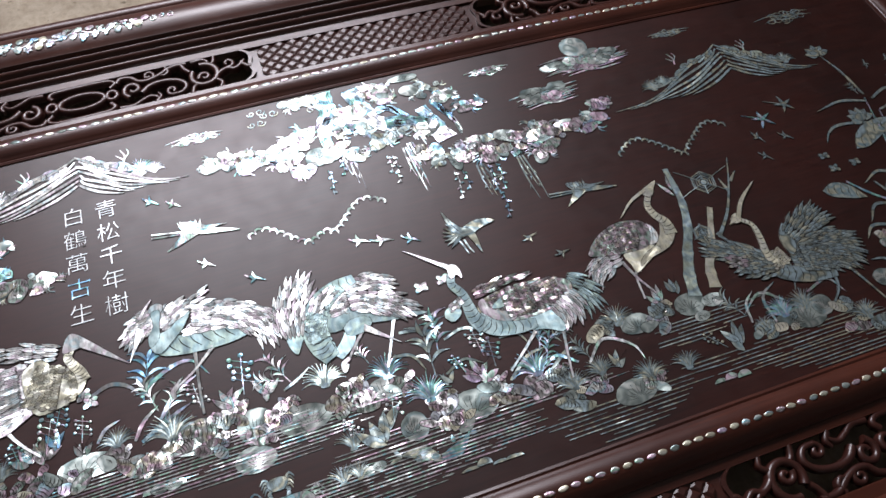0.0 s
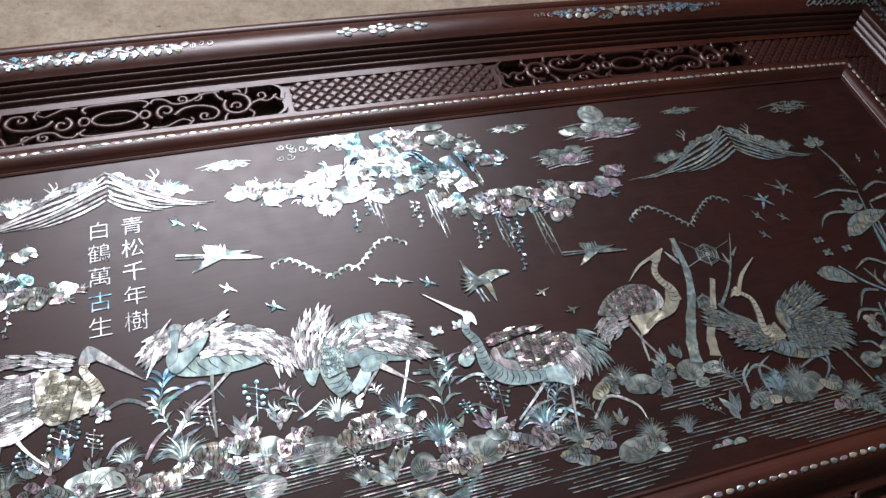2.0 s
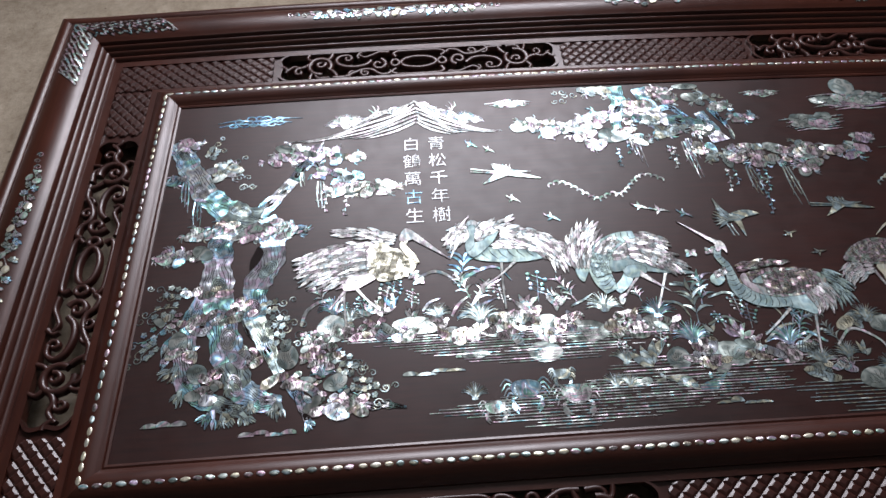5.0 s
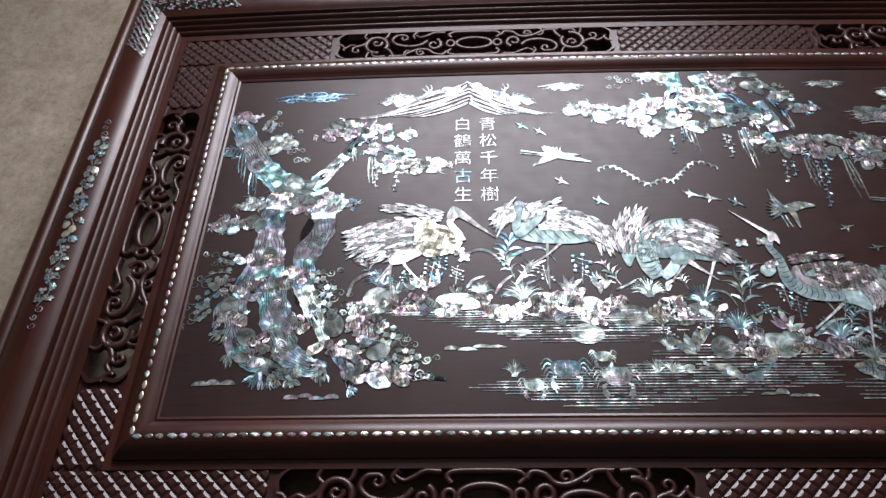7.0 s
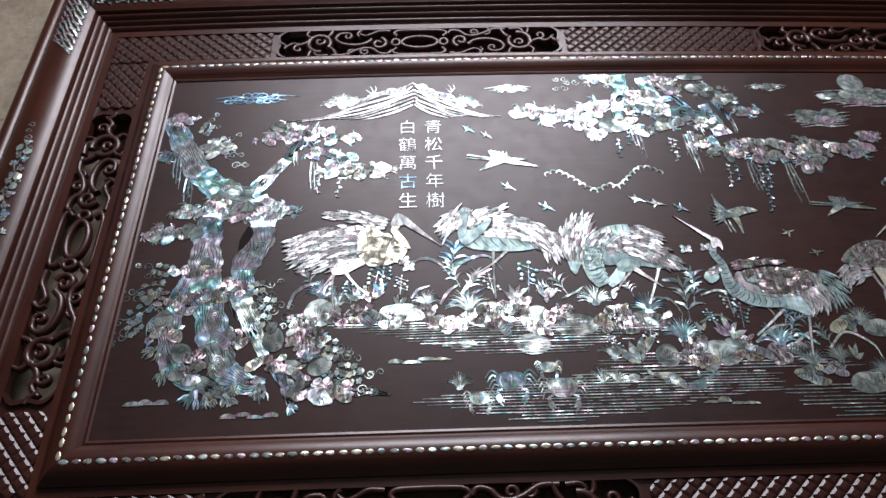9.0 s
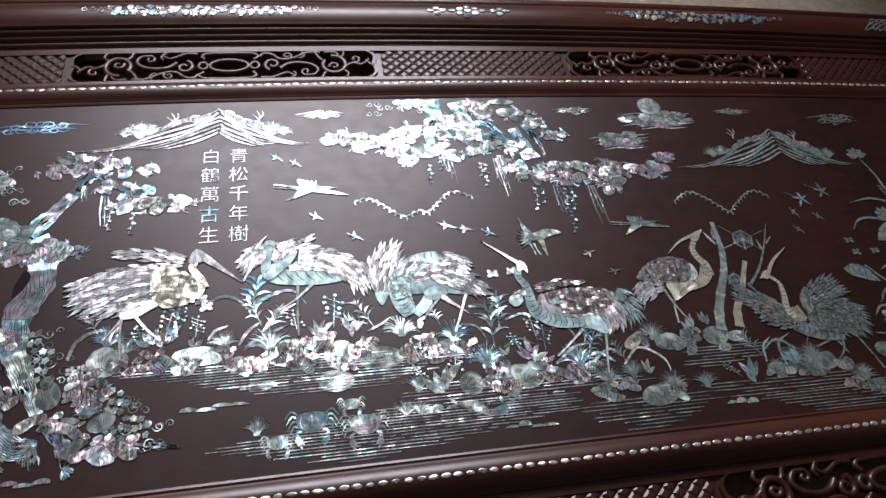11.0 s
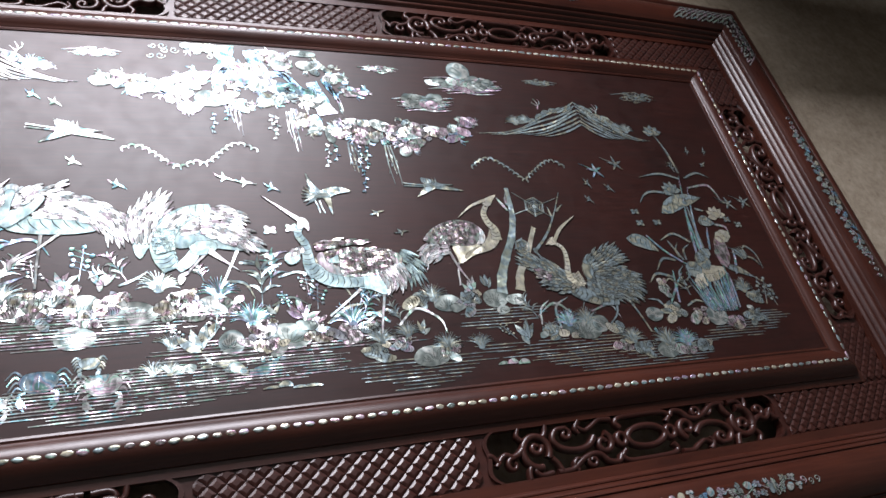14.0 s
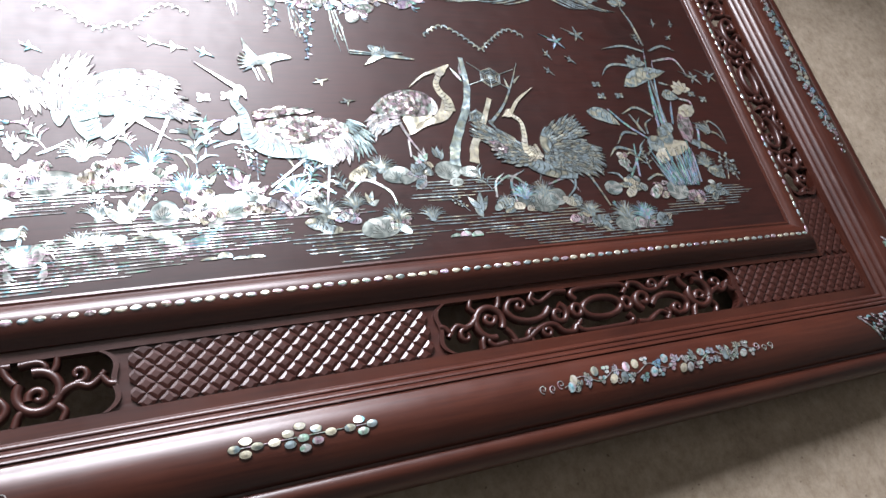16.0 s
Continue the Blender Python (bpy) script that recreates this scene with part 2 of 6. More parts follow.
for a, c, e, g in ((X0, wx0, -0.1, 3.1), (wx1, X1, -0.1, 3.1), (wx0, wx1, -0.1, wz0), (wx0, wx1, wz1, 3.1)):
    k = len(va)
    va += [(x, y, z) for z in (e, g) for x, y in ((a, WALL_Y), (c, WALL_Y), (c, WALL_Y + 0.2), (a, WALL_Y + 0.2))]
    fa += [tuple(k + i for i in q) for q in ((3, 2, 1, 0), (4, 5, 6, 7), (0, 1, 5, 4), (1, 2, 6, 5), (2, 3, 7, 6), (3, 0, 4, 7))]
wall = new("wall_north", mesh_of("wall_north", va, fa, PALE_PLASTER))
tagged(wall, "pale wall with a window opening, out of view, adds reflected light", "wall", kind="structure")

# ---- the framed panel ----
panel = new("framed_panel")
panel.empty_display_size = 0.1
tagged(panel, "large dark rosewood panel with pearl inlay, carved frame, lying flat", "inlaid panel")


def child(name, me, parent=None, label="", kind=""):
    ob = new(name, me)
    ob.parent = parent or panel
    return tagged(ob, label, kind=kind)


# field board, bowed with the frame
nx = 40
v, f = [], []
for i in range(nx + 1):
    x = -1.02 + 2.04 * i / nx
    for y in (-0.02, TOP + 0.02):
        for h in (0.0, -0.012):
            v.append((x, y, bow(x) + h))
for i in range(nx):
    a, c = 4 * i, 4 * i + 4
    f += [(a, c, c + 2, a + 2), (a + 1, a + 3, c + 3, c + 1), (a, a + 1, c + 1, c), (a + 2, c + 2, c + 3, a + 3)]
f += [(0, 2, 3, 1), (4 * nx, 4 * nx + 1, 4 * nx + 3, 4 * nx + 2)]
child("field_board", mesh_of("field_board", v, f, FIELD), label="dark red-brown lacquered field board with a soft sheen")


def place(side, s, d):
    """Panel x, y for a spot s along a side (from its middle) and d outwards from the bead line."""
    return {"top": (OFF + s, TOP + d), "bottom": (OFF + s, -d), "left": (OFF - HALF - d, MID + s), "right": (OFF + HALF + d, MID + s)}[side]


SIDES = ("top", "bottom", "left", "right")


def rail(name, side, prof, smooth, label=""):
    """A mitred rail: the closed profile of (d, h) swept along one side."""
    n, k = (36 if side in ("top", "bottom") else 6), len(prof)
    v, f = [], []
    for i in range(n + 1):
        for d, h in prof:
            half = (HALF if side in ("top", "bottom") else MID) + d
            x, y = place(side, -half + 2 * half * i / n, d)
            v.append((x, y, bow(x) + h))
    turn = side in ("top", "left")
    for i in range(n):
        for j in range(k):
            q = (i * k + j, i * k + (j + 1) % k, (i + 1) * k + (j + 1) % k, (i + 1) * k + j)
            f.append(q if turn else q[::-1])
    f += [tuple(range(k)), tuple(n * k + j for j in range(k))]
    me = mesh_of(name, v, f, WOOD_X if side in ("top", "bottom") else WOOD_Y, smooth)
    bm = bmesh.new()
    bm.from_mesh(me)
    bmesh.ops.recalc_face_normals(bm, faces=bm.faces)
    bm.to_mesh(me)
    bm.free()
    return child(name, me, label=label)


def arc(d0, h0, d1, h1, rise, n=8):
    """Profile points of a convex roll from one edge to another."""
    return [(d0 + (d1 - d0) * t, h0 + (h1 - h0) * t + rise * math.sin(math.pi * t) ** 0.8) for t in [i / n for i in range(n + 1)]]


BEAD_PROF = [(-0.031, -0.006), (-0.031, 0.0018), (-0.0275, 0.0030), (-0.0245, 0.0018), (-0.0235, 0.0030)] + arc(-0.0225, 0.0032, 0.026, -0.004, 0.0125, 14) + [(0.0285, -0.006), (0.0285, -0.020), (-0.031, -0.020)]
STEP_PROF = [(0.134, -0.024), (0.134, -0.0085)] + arc(0.1345, -0.0085, 0.142, -0.003, 0.002, 5) + [(0.1425, -0.0055)] + arc(0.143, -0.004, 0.151, 0.005, 0.0022, 5) + [(0.1515, 0.001)] + arc(0.152, 0.004, 0.160, 0.0135, 0.0025, 5) + [(0.161, 0.009), (0.1645, 0.009), (0.1645, -0.024)]
RAIL_PROF = [(0.163, -0.056), (0.163, 0.015), (0.1655, 0.0195)] + arc(0.167, 0.020, 0.241, 0.012, 0.0135, 16) + [(0.2430, 0.0055), (0.2462, 0.0055)] + arc(0.2468, 0.0070, 0.2790, -0.006, 0.0095, 10) + [(0.281, -0.016), (0.272, -0.026), (0.270, -0.056)]
for sd in SIDES:
    rail("bead_moulding", sd, BEAD_PROF, 40, "rounded dark moulding that carries the pearl beads")
    rail("stepped_moulding", sd, STEP_PROF, 40, "reeded three-step moulding")
    rail("outer_rail", sd, RAIL_PROF, 40, "wide cushion-shaped outer rail of polished rosewood")

# boards of the carved band: strips along both edges, solid stretches between the openings
IN0, IN1, OUT0, OUT1 = 0.0280, 0.0420, 0.1180, 0.1345
HB, HR = -0.0105, -0.0155               # top of the strips, bottom of the lattice recess


def slab(name, side, outline, top, thick, mat, label="", parent=None):
    """A board with the outline [(s, d), ...] along one side."""
    v, k = [], len(outline)
    for h in (top, top - thick):
        for s, d in outline:
            x, y = place(side, s, d)
            v.append((x, y, bow(x) + h))
    f = [tuple(range(k)), tuple(range(2 * k - 1, k - 1, -1))] + [(i, (i + 1) % k, k + (i + 1) % k, k + i) for i in range(k)]
    me = mesh_of(name, v, f, mat)
    bm = bmesh.new()
    bm.from_mesh(me)
    bmesh.ops.recalc_face_normals(bm, faces=bm.faces)
    bm.to_mesh(me)
    bm.free()
    return child(name, me, parent, label)


def run(a, c, n):
    return [a + (c - a) * i / n for i in range(n + 1)]


for sd in SIDES:
    n = 36 if sd in ("top", "bottom") else 4
    for d0, d1 in ((IN0, IN1), (OUT0, OUT1)):
        half = (HALF if n == 36 else MID)
        slab("edge_strip", sd, [(s, d0) for s in run(-half - d0, half + d0, n)] + [(s, d1) for s in run(half + d1, -half - d1, n)], HB, 0.016, WOOD_X if n == 36 else WOOD_Y)


def ogee(s, way, n=14):
    """The bracket-shaped end of an opening, at s, bulging into the board in the direction way; from inner to outer edge."""
    pts = []
    for i in range(n + 1):
        t = i / n
        bulge = 0.020 * math.sin(math.pi * t) ** 0.7 + 0.008 * math.cos(2 * math.pi * t) * math.sin(math.pi * t)
        pts.append((s + way * (bulge - 0.016), IN1 + (OUT0 - IN1) * t))
    return pts


OPEN = {"top": ((-0.785, -0.213), (0.213, 0.785)), "bottom": ((-0.785, -0.213), (0.213, 0.785)), "left": ((-0.283, 0.283),), "right": ((-0.283, 0.283),)}
PS, PD = 0.0239, 0.0217                  # lattice pitch along and across
tile_v = []
for sc, h in ((1.0, HR), (0.95, HR + 0.0026), (0.50, HR + 0.0044)):
    for i in range(8):                   # diamond with nipped corners
        a = math.pi / 4 * i
        r = 1.0 if i % 2 == 0 else 0.705
        tile_v.append((sc * r * PS / 2 * math.cos(a), sc * r * PD / 2 * math.sin(a), h))
tile_f = [(8 * k + i, 8 * k + (i + 1) % 8, 8 * k + 8 + (i + 1) % 8, 8 * k + 8 + i) for k in (0, 1) for i in range(8)] + [tuple(range(16, 24))]
tile_long, tile_short = mesh_of("tile", tile_v, tile_f, CARVED), mesh_of("tile", [(-y, x, z) for x, y, z in tile_v], tile_f, CARVED)
tiles_made = 0


def lattice(side, a, c, end_a, end_c, pieces):
    """A solid stretch from a to c with a diamond lattice; end_a, end_c: whether that end meets an opening."""
    global tiles_made
    left = ogee(a, 1) if end_a else [(a, IN1), (a, OUT0)]
    right = ogee(c, -1) if end_c else [(c, IN1), (c, OUT0)]
    n = max(2, int((c - a) / 0.05))
    mids_out = [(s, OUT0) for s in run(a, c, n)[1:-1]]
    mids_in = [(s, IN1) for s in run(c, a, n)[1:-1]]
    board = slab("lattice_panel", side, left + mids_out + right[::-1] + mids_in, HR, 0.012, CARVED, "diamond lattice carved in relief")
    for pts, on, way in ((left, end_a, 1), (right, end_c, -1)):
        if on:                           # raised rim beside the opening
            slab("lattice_rim", side, pts + [(s + way * 0.0065, d) for s, d in pts[::-1]], HB + 0.0005, 0.009, CARVED, "", board)
    rest_v, rest_f = [], []
    mid, cols, dm = (a + c) / 2, int((c - a) / PS) + 2, (IN1 + OUT0) / 2
    for i in range(-cols, cols + 1):
        for j in range(-4, 5):
            if (i + j) % 2:
                continue
            s, d = mid + i * PS / 2, dm + j * PD / 2
            lo, hi = a + (0.016 if end_a else 0.0), c - (0.016 if end_c else 0.0)
            if not (lo + PS * 0.1 < s < hi - PS * 0.1 and IN1 - 0.001 < d < OUT0 + 0.001):
                continue
            x, y = place(side, s, d)
            whole = lo + PS * 0.47 < s < hi - PS * 0.47 and IN1 + PD * 0.47 < d < OUT0 - PD * 0.47
            if pieces and whole and tiles_made < 300:
                t = child("tile", tile_long if side in ("top", "bottom") else tile_short, board)
                t.location = (x, y, bow(x))
                tiles_made += 1
            else:
                k = len(rest_v)
                src = tile_long if side in ("top", "bottom") else tile_short
                for p in src.vertices:      # tiles at the border are cut off there
                    ds, dd = (p.co.x, p.co.y) if side in ("top", "bottom") else (p.co.y, p.co.x)
                    tx, ty = place(side, min(max(s + ds, lo), hi), min(max(d + dd, IN1 + 0.0005), OUT0 - 0.0005))
                    rest_v.append((tx, ty, p.co.z + bow(x)))
                rest_f += [tuple(k + q for q in (fc if side in ("top", "right") else fc[::-1])) for fc in tile_f]
    if rest_v:
        child("tiles", mesh_of("tiles", rest_v, rest_f, CARVED), board, kind="stuff")


EDGE = HALF + 0.1340
for sd in ("bottom", "top"):
    near = sd == "bottom"
    lattice(sd, -0.213, 0.213, True, True, near)
    lattice(sd, 0.785, EDGE, True, False, near)
    lattice(sd, -EDGE, -0.785, False, True, near)
for sd in ("left", "right"):
    lattice(sd, -MID - IN1, -0.283, False, True, False)
    lattice(sd, 0.283, MID + IN1, True, False, False)


# ---- openwork scrolls ----
def glide(pts, n=8):
    """A Catmull-Rom curve through the points."""
    p = [np.array(q, float) for q in pts]
    p = [2 * p[0] - p[1]] + p + [2 * p[-1] - p[-2]]
    out = []
    for i in range(1, len(p) - 2):
        for t in [k / n for k in range(n)]:
            a, b_, c, d = p[i - 1], p[i], p[i + 1], p[i + 2]
            out.append(0.5 * (2 * b_ + (c - a) * t + (2 * a - 5 * b_ + 4 * c - d) * t * t + (3 * b_ - a - 3 * c + d) * t ** 3))
    return out + [p[-2]]


def coil(cx, cy, r0, r1, a0, a1, n=18):
    """Points of a spiral from radius r0 at angle a0 to r1 at a1 (degrees)."""
    return [(cx + (r0 + (r1 - r0) * i / n) * math.cos(radians(a0 + (a1 - a0) * i / n)), cy + (r0 + (r1 - r0) * i / n) * math.sin(radians(a0 + (a1 - a0) * i / n))) for i in range(n + 1)]


STRAND = ((1.0, -1.6), (1.0, 0.15), (0.62, 0.85), (0.0, 1.0), (-0.62, 0.85), (-1.0, 0.15), (-1.0, -1.6))


def rope(pts, r0, r1, closed=False, z=-0.0140):
    """Verts and faces of a carved strand with a gently crowned top along the 2D points, half as wide as r0 at the start and r1 at the end."""
    n, k = len(pts), len(STRAND)
    v, f = [], []
    for i, q in enumerate(pts):
        a, c = pts[(i - 1) % n if closed else max(i - 1, 0)], pts[(i + 1) % n if closed else min(i + 1, n - 1)]
        t = np.array(c, float) - np.array(a, float)
        t /= max(np.linalg.norm(t), 1e-9)
        r = 1.6 * (r0 + (r1 - r0) * i / max(n - 1, 1))
        for w, h in STRAND:
            v.append((q[0] - t[1] * r * w, q[1] + t[0] * r * w, z + 0.0040 * h * (0.6 + 0.4 * r / 0.0034)))
    for i in range(n if closed else n - 1):
        for j in range(k):
            f.append((i * k + j, i * k + (j + 1) % k, ((i + 1) % n) * k + (j + 1) % k, ((i + 1) % n) * k + j)[::-1])
    if not closed:
        f += [tuple(range(k)), tuple((n - 1) * k + j for j in range(k))[::-1]]
    return v, f


def scrolls():
    """The strands of one opening, as name, verts, faces; the second half is the first turned half round."""
    def ring(rx, ry, cx=0.0, cy=0.0, n=28):
        return [(cx + rx * math.cos(2 * math.pi * i / n), cy + ry * math.sin(2 * math.pi * i / n)) for i in range(n)]
    out = [("oval_ring", *rope(ring(0.037, 0.0165), 0.0032, 0.0032, True))]
    half = [
        (glide([(-0.046, 0.018), (-0.052, 0.027), (-0.044, 0.034), (-0.02, 0.0355), (0.02, 0.0355), (0.046, 0.034), (0.056, 0.026), (0.047, 0.017)]), 0.0030, 0.0026),
        (ring(0.0085, 0.0095, 0.049, 0.0, 16), None, 0.0028),
        (coil(0.084, 0.002, 0.017, 0.004, 250, -160, 26), 0.0034, 0.0026),
        (glide([(0.058, 0.024), (0.066, 0.033), (0.083, 0.030), (0.096, 0.018), (0.112, 0.016), (0.130, 0.022), (0.152, 0.034), (0.178, 0.0345)]), 0.0030, 0.0030),
        (coil(0.112, 0.026, 0.010, 0.003, -60, 330), 0.0026, 0.0020),
        (glide([(0.098, -0.010), (0.112, 0.002), (0.135, 0.006), (0.160, 0.000), (0.172, -0.014), (0.164, -0.028), (0.146, -0.030)]) + coil(0.148, -0.020, 0.0095, 0.003, -100, -430, 16), 0.0036, 0.0022),
        (glide([(0.060, -0.034), (0.082, -0.035), (0.098, -0.027), (0.112, -0.022), (0.124, -0.030), (0.118, -0.036)]), 0.0030, 0.0018),
        (coil(0.204, -0.001, 0.025, 0.021, 100, -215, 26), 0.0036, 0.0034),
        (coil(0.205, -0.006, 0.011, 0.003, 200, -140, 16), 0.0030, 0.0022),
        (glide([(0.186, 0.034), (0.206, 0.035), (0.214, 0.027), (0.204, 0.022)]), 0.0030, 0.0020),
        (glide([(0.222, -0.012), (0.234, -0.002), (0.246, 0.002), (0.258, -0.002), (0.268, 0.004), (0.276, 0.013)]), 0.0034, 0.0024),
        (coil(0.248, 0.014, 0.011, 0.003, -110, 240, 16), 0.0028, 0.0020),
        (glide([(0.270, 0.010), (0.279, -0.002), (0.287, -0.004)]), 0.0026, 0.0030),
        (glide([(0.120, -0.038), (0.128, -0.027), (0.124, -0.018)]), 0.0030, 0.0016),
        (glide([(0.142, 0.037), (0.146, 0.026), (0.139, 0.019), (0.131, 0.022)]), 0.0026, 0.0018),
        (glide([(0.168, 0.037), (0.174, 0.022), (0.182, 0.012)]), 0.0028, 0.0028),
        (glide([(0.180, -0.038), (0.184, -0.026), (0.190, -0.020)]), 0.0028, 0.0026),
        (glide([(0.226, 0.038), (0.224, 0.026), (0.218, 0.018)]), 0.0024, 0.0026),
        (glide([(0.228, -0.038), (0.232, -0.027), (0.224, -0.018)]), 0.0024, 0.0026),
    ]
    for pts, r0, r1 in half:
        for turn in (1, -1):
            p = [(turn * q[0], turn * q[1]) for q in pts]
            out.append(("scroll", *rope(p, r0 or r1, r1, r0 is None)))
    return out


strands = [(nm, mesh_of(nm, v, f, CARVED, 60)) for nm, v, f in scrolls()]
for sd in SIDES:
    for a, c in OPEN[sd]:
        x, y = place(sd, (a + c) / 2, (IN1 + OUT0) / 2)
        fret = child("fretwork", None, label="pierced openwork of carved scrolls round an oval")
        tilt = math.degrees(math.atan(2 * BOW * x)) if abs(x) < 1.05 else 0.0
        fret.matrix_basis = pose(x, y, bow(x) - (0.0008 if abs(x) < 1 else 0.0), 0, tilt, 0) @ pose(0, 0, 0, 0, 0, {"top": 0, "bottom": 180, "left": 90, "right": -90}[sd])
        for nm, me in strands:
            child(nm, me, fret)

# ---- pearl beads along the moulding ----
bead_v, bead_f = [(0, 0, 0.0009)], []
for k, (sc, h) in enumerate(((0.60, 0.0010), (0.88, 0.0005), (1.0, -0.0006))):
    for i in range(12):                  # an oval drawn to a blunt point at both ends
        c_, s_ = math.cos(math.pi * i / 6), math.sin(math.pi * i / 6)
        bead_v.append((sc * 0.0083 * c_, sc * 0.0039 * s_ * (0.70 + 0.30 * abs(s_)), h))
bead_f = [(0, 1 + i, 1 + (i + 1) % 12) for i in range(12)] + [(1 + 12 * k + i, 13 + 12 * k + i, 13 + 12 * k + (i + 1) % 12, 1 + 12 * k + (i + 1) % 12) for k in (0, 1) for i in range(12)]
bead_me = [mesh_of("bead", bead_v, bead_f, m, 80) for m in (GOLD, GOLD, PEARL, GREY, SLATE, PINK, SPARK)]
singles, extra_v, extra_f = 0, [], []
HBEAD = 0.0119
for sd in ("bottom", "right", "left", "top"):
    count, half = (116, HALF) if sd in ("top", "bottom") else (44, MID)
    for i in range(count):
        s = -half + 2 * half * (i + 0.5) / count
        x, y = place(sd, s + random.uniform(-0.0006, 0.0006), random.uniform(-0.0004, 0.0004))
        turn = (0 if half == HALF else 90) + random.uniform(-5, 5)
        m = pose(x, y, bow(x) + HBEAD, random.uniform(-6, 6), random.uniform(-6, 6), turn) @ Matrix.Diagonal((random.uniform(0.86, 1.08), random.uniform(0.9, 1.12), 1, 1))
        if singles < 300:
            ob = child("bead", random.choice(bead_me))
            ob.matrix_basis = m
            singles += 1
        else:
            k = len(extra_v)
            extra_v += [tuple(m @ Vector(q)) for q in bead_v]
            extra_f += [tuple(k + q for q in fc) for fc in bead_f]
child("beads", mesh_of("beads", extra_v, extra_f, GOLD, 80), kind="stuff")


# ---- tools for the inlay ----
motif_no = 0


def outward(pts, by):
    """The closed outline moved outwards by a small distance."""
    out, n = [], len(pts)
    for i in range(n):
        (ax, ay), (bx, by_), (cx, cy) = pts[i - 1], pts[i], pts[(i + 1) % n]
        tx, ty = cx - ax, cy - ay
        k = math.hypot(tx, ty) or 1e-9
        out.append((bx + by * ty / k, by_ - by * tx / k))
    return out


class Pen:
    """Gathers thin pieces set into the wood, each with a fine line of black mastic round it; later pieces lie a hair higher."""

    def __init__(self, surface=None, line=0.0006, high=0.0):
        global motif_no
        motif_no += 1
        self.base, self.sets, self.surface, self.line, self.tone = 0.0006 + high + 0.0000012 * motif_no, [], surface or (lambda x, y: bow(x)), line, 0
        self.cuts = []

    def put(self, v, f, mats):
        self.sets.append((v, f, mats))
        return self

    def lift(self):
        return self.base + 0.000008 * (len(self.sets) % 130)

    def piece(self, pts, dome=0.0, line=None):
        n = len(pts)
        if sum(pts[i - 1][0] * pts[i][1] - pts[i][0] * pts[i - 1][1] for i in range(n)) < 0:
            pts = pts[::-1]
        up, z = self.lift(), self.surface
        v = [(x, y, z(x, y) + up) for x, y in pts] + [(x, y, z(x, y) - 0.0003) for x, y in pts]
        if dome:
            cx, cy = sum(q[0] for q in pts) / n, sum(q[1] for q in pts) / n
            v.append((cx, cy, z(cx, cy) + up + dome))
            f = [(i, (i + 1) % n, 2 * n) for i in range(n)]
        else:
            f = [tuple(range(n))]
        f += [(i, n + i, n + (i + 1) % n, (i + 1) % n) for i in range(n)]
        m = [self.tone] * len(f)
        line = self.line if line is None else line
        if line:
            k = len(v)
            v += [(x, y, z(x, y) + up - 0.000004) for x, y in outward(pts, line)]
            f += [(k + i, k + (i + 1) % n, (i + 1) % n, i) for i in range(n)]
            m += [1] * n
        return self.put(v, f, m)

    def shape(self, pts, n=4):
        """A plate whose outline runs smoothly round the given corners."""
        m = len(pts)
        ring = glide([pts[-2], pts[-1], *pts, pts[0], pts[1]], n)[2 * n:(m + 2) * n]
        return self.piece([(float(q[0]), float(q[1])) for q in ring])

    def ribbon(self, pts, w0, w1=None, wm=None, n=6, up=0.0):
        """A strip along a smooth curve: widths at the start, the end and (wm) in the middle."""
        w1 = w0 if w1 is None else w1
        wm = (w0 + w1) / 2 if wm is None else wm
        c = glide(pts, n) if len(pts) > 2 else [np.array(pts[0]) + (np.array(pts[1]) - np.array(pts[0])) * i / n for i in range(n + 1)]
        m, top, z = len(c), self.lift() + up, self.surface
        v, f, mats = [], [], []
        wide = max(w0, w1, wm) > 0.0032 and self.line > 0
        for extra, drop, slot in (((0.0, 0.0, 0), (self.line, 0.000004, 1)) if wide else ((0.0, 0.0, 0),)):
            k = len(v)
            for i, q in enumerate(c):
                t = c[min(i + 1, m - 1)] - c[max(i - 1, 0)]
                t = t / max(np.linalg.norm(t), 1e-9)
                u = i / (m - 1)
                w = max((w0 * (1 - u) * (1 - 2 * u) + 4 * wm * u * (1 - u) + w1 * u * (2 * u - 1)) / 2, 0.0002) + extra
                left, right = (q[0] - t[1] * w, q[1] + t[0] * w), (q[0] + t[1] * w, q[1] - t[0] * w)
                v += [(*left, z(*left) + top - drop), (*right, z(*right) + top - drop)]
                if not slot:
                    v += [(*left, z(*left) - 0.0003), (*right, z(*right) - 0.0003)]
            st = 2 if slot else 4
            for i in range(m - 1):
                a, e = k + st * i, k + st * i + st
                f.append((a + 1, e + 1, e, a))
                mats.append(slot or self.tone)
                if not slot:
                    f += [(a, e, e + 2, a + 2), (a + 1, a + 3, e + 3, e + 1)]
                    mats += [self.tone, self.tone]
        return self.put(v, f, mats)

    def score(self, pts, w=0.0006, n=3):
        """A dark engraved line on the piece laid last."""
        v, f, m = [], [], []
        k, z = 0, self.surface
        top = self.base + 0.000008 * ((len(self.sets) - 1) % 130) + 0.000004 + (0.0008 if len(self.sets[-1][0]) % 2 else 0.0)
        c = glide(pts, n) if len(pts) > 2 else [np.array(pts[0]), np.array(pts[1])]
        for i, q in enumerate(c):
            t = c[min(i + 1, len(c) - 1)] - c[max(i - 1, 0)]
            t = t / max(np.linalg.norm(t), 1e-9)
            wi = 0.75 * w * (1.0 - 0.6 * abs(2 * i / (len(c) - 1) - 1))
            for sg in (1, -1):
                x, y = q[0] - sg * t[1] * wi, q[1] + sg * t[0] * wi
                v.append((x, y, z(x, y) + top))
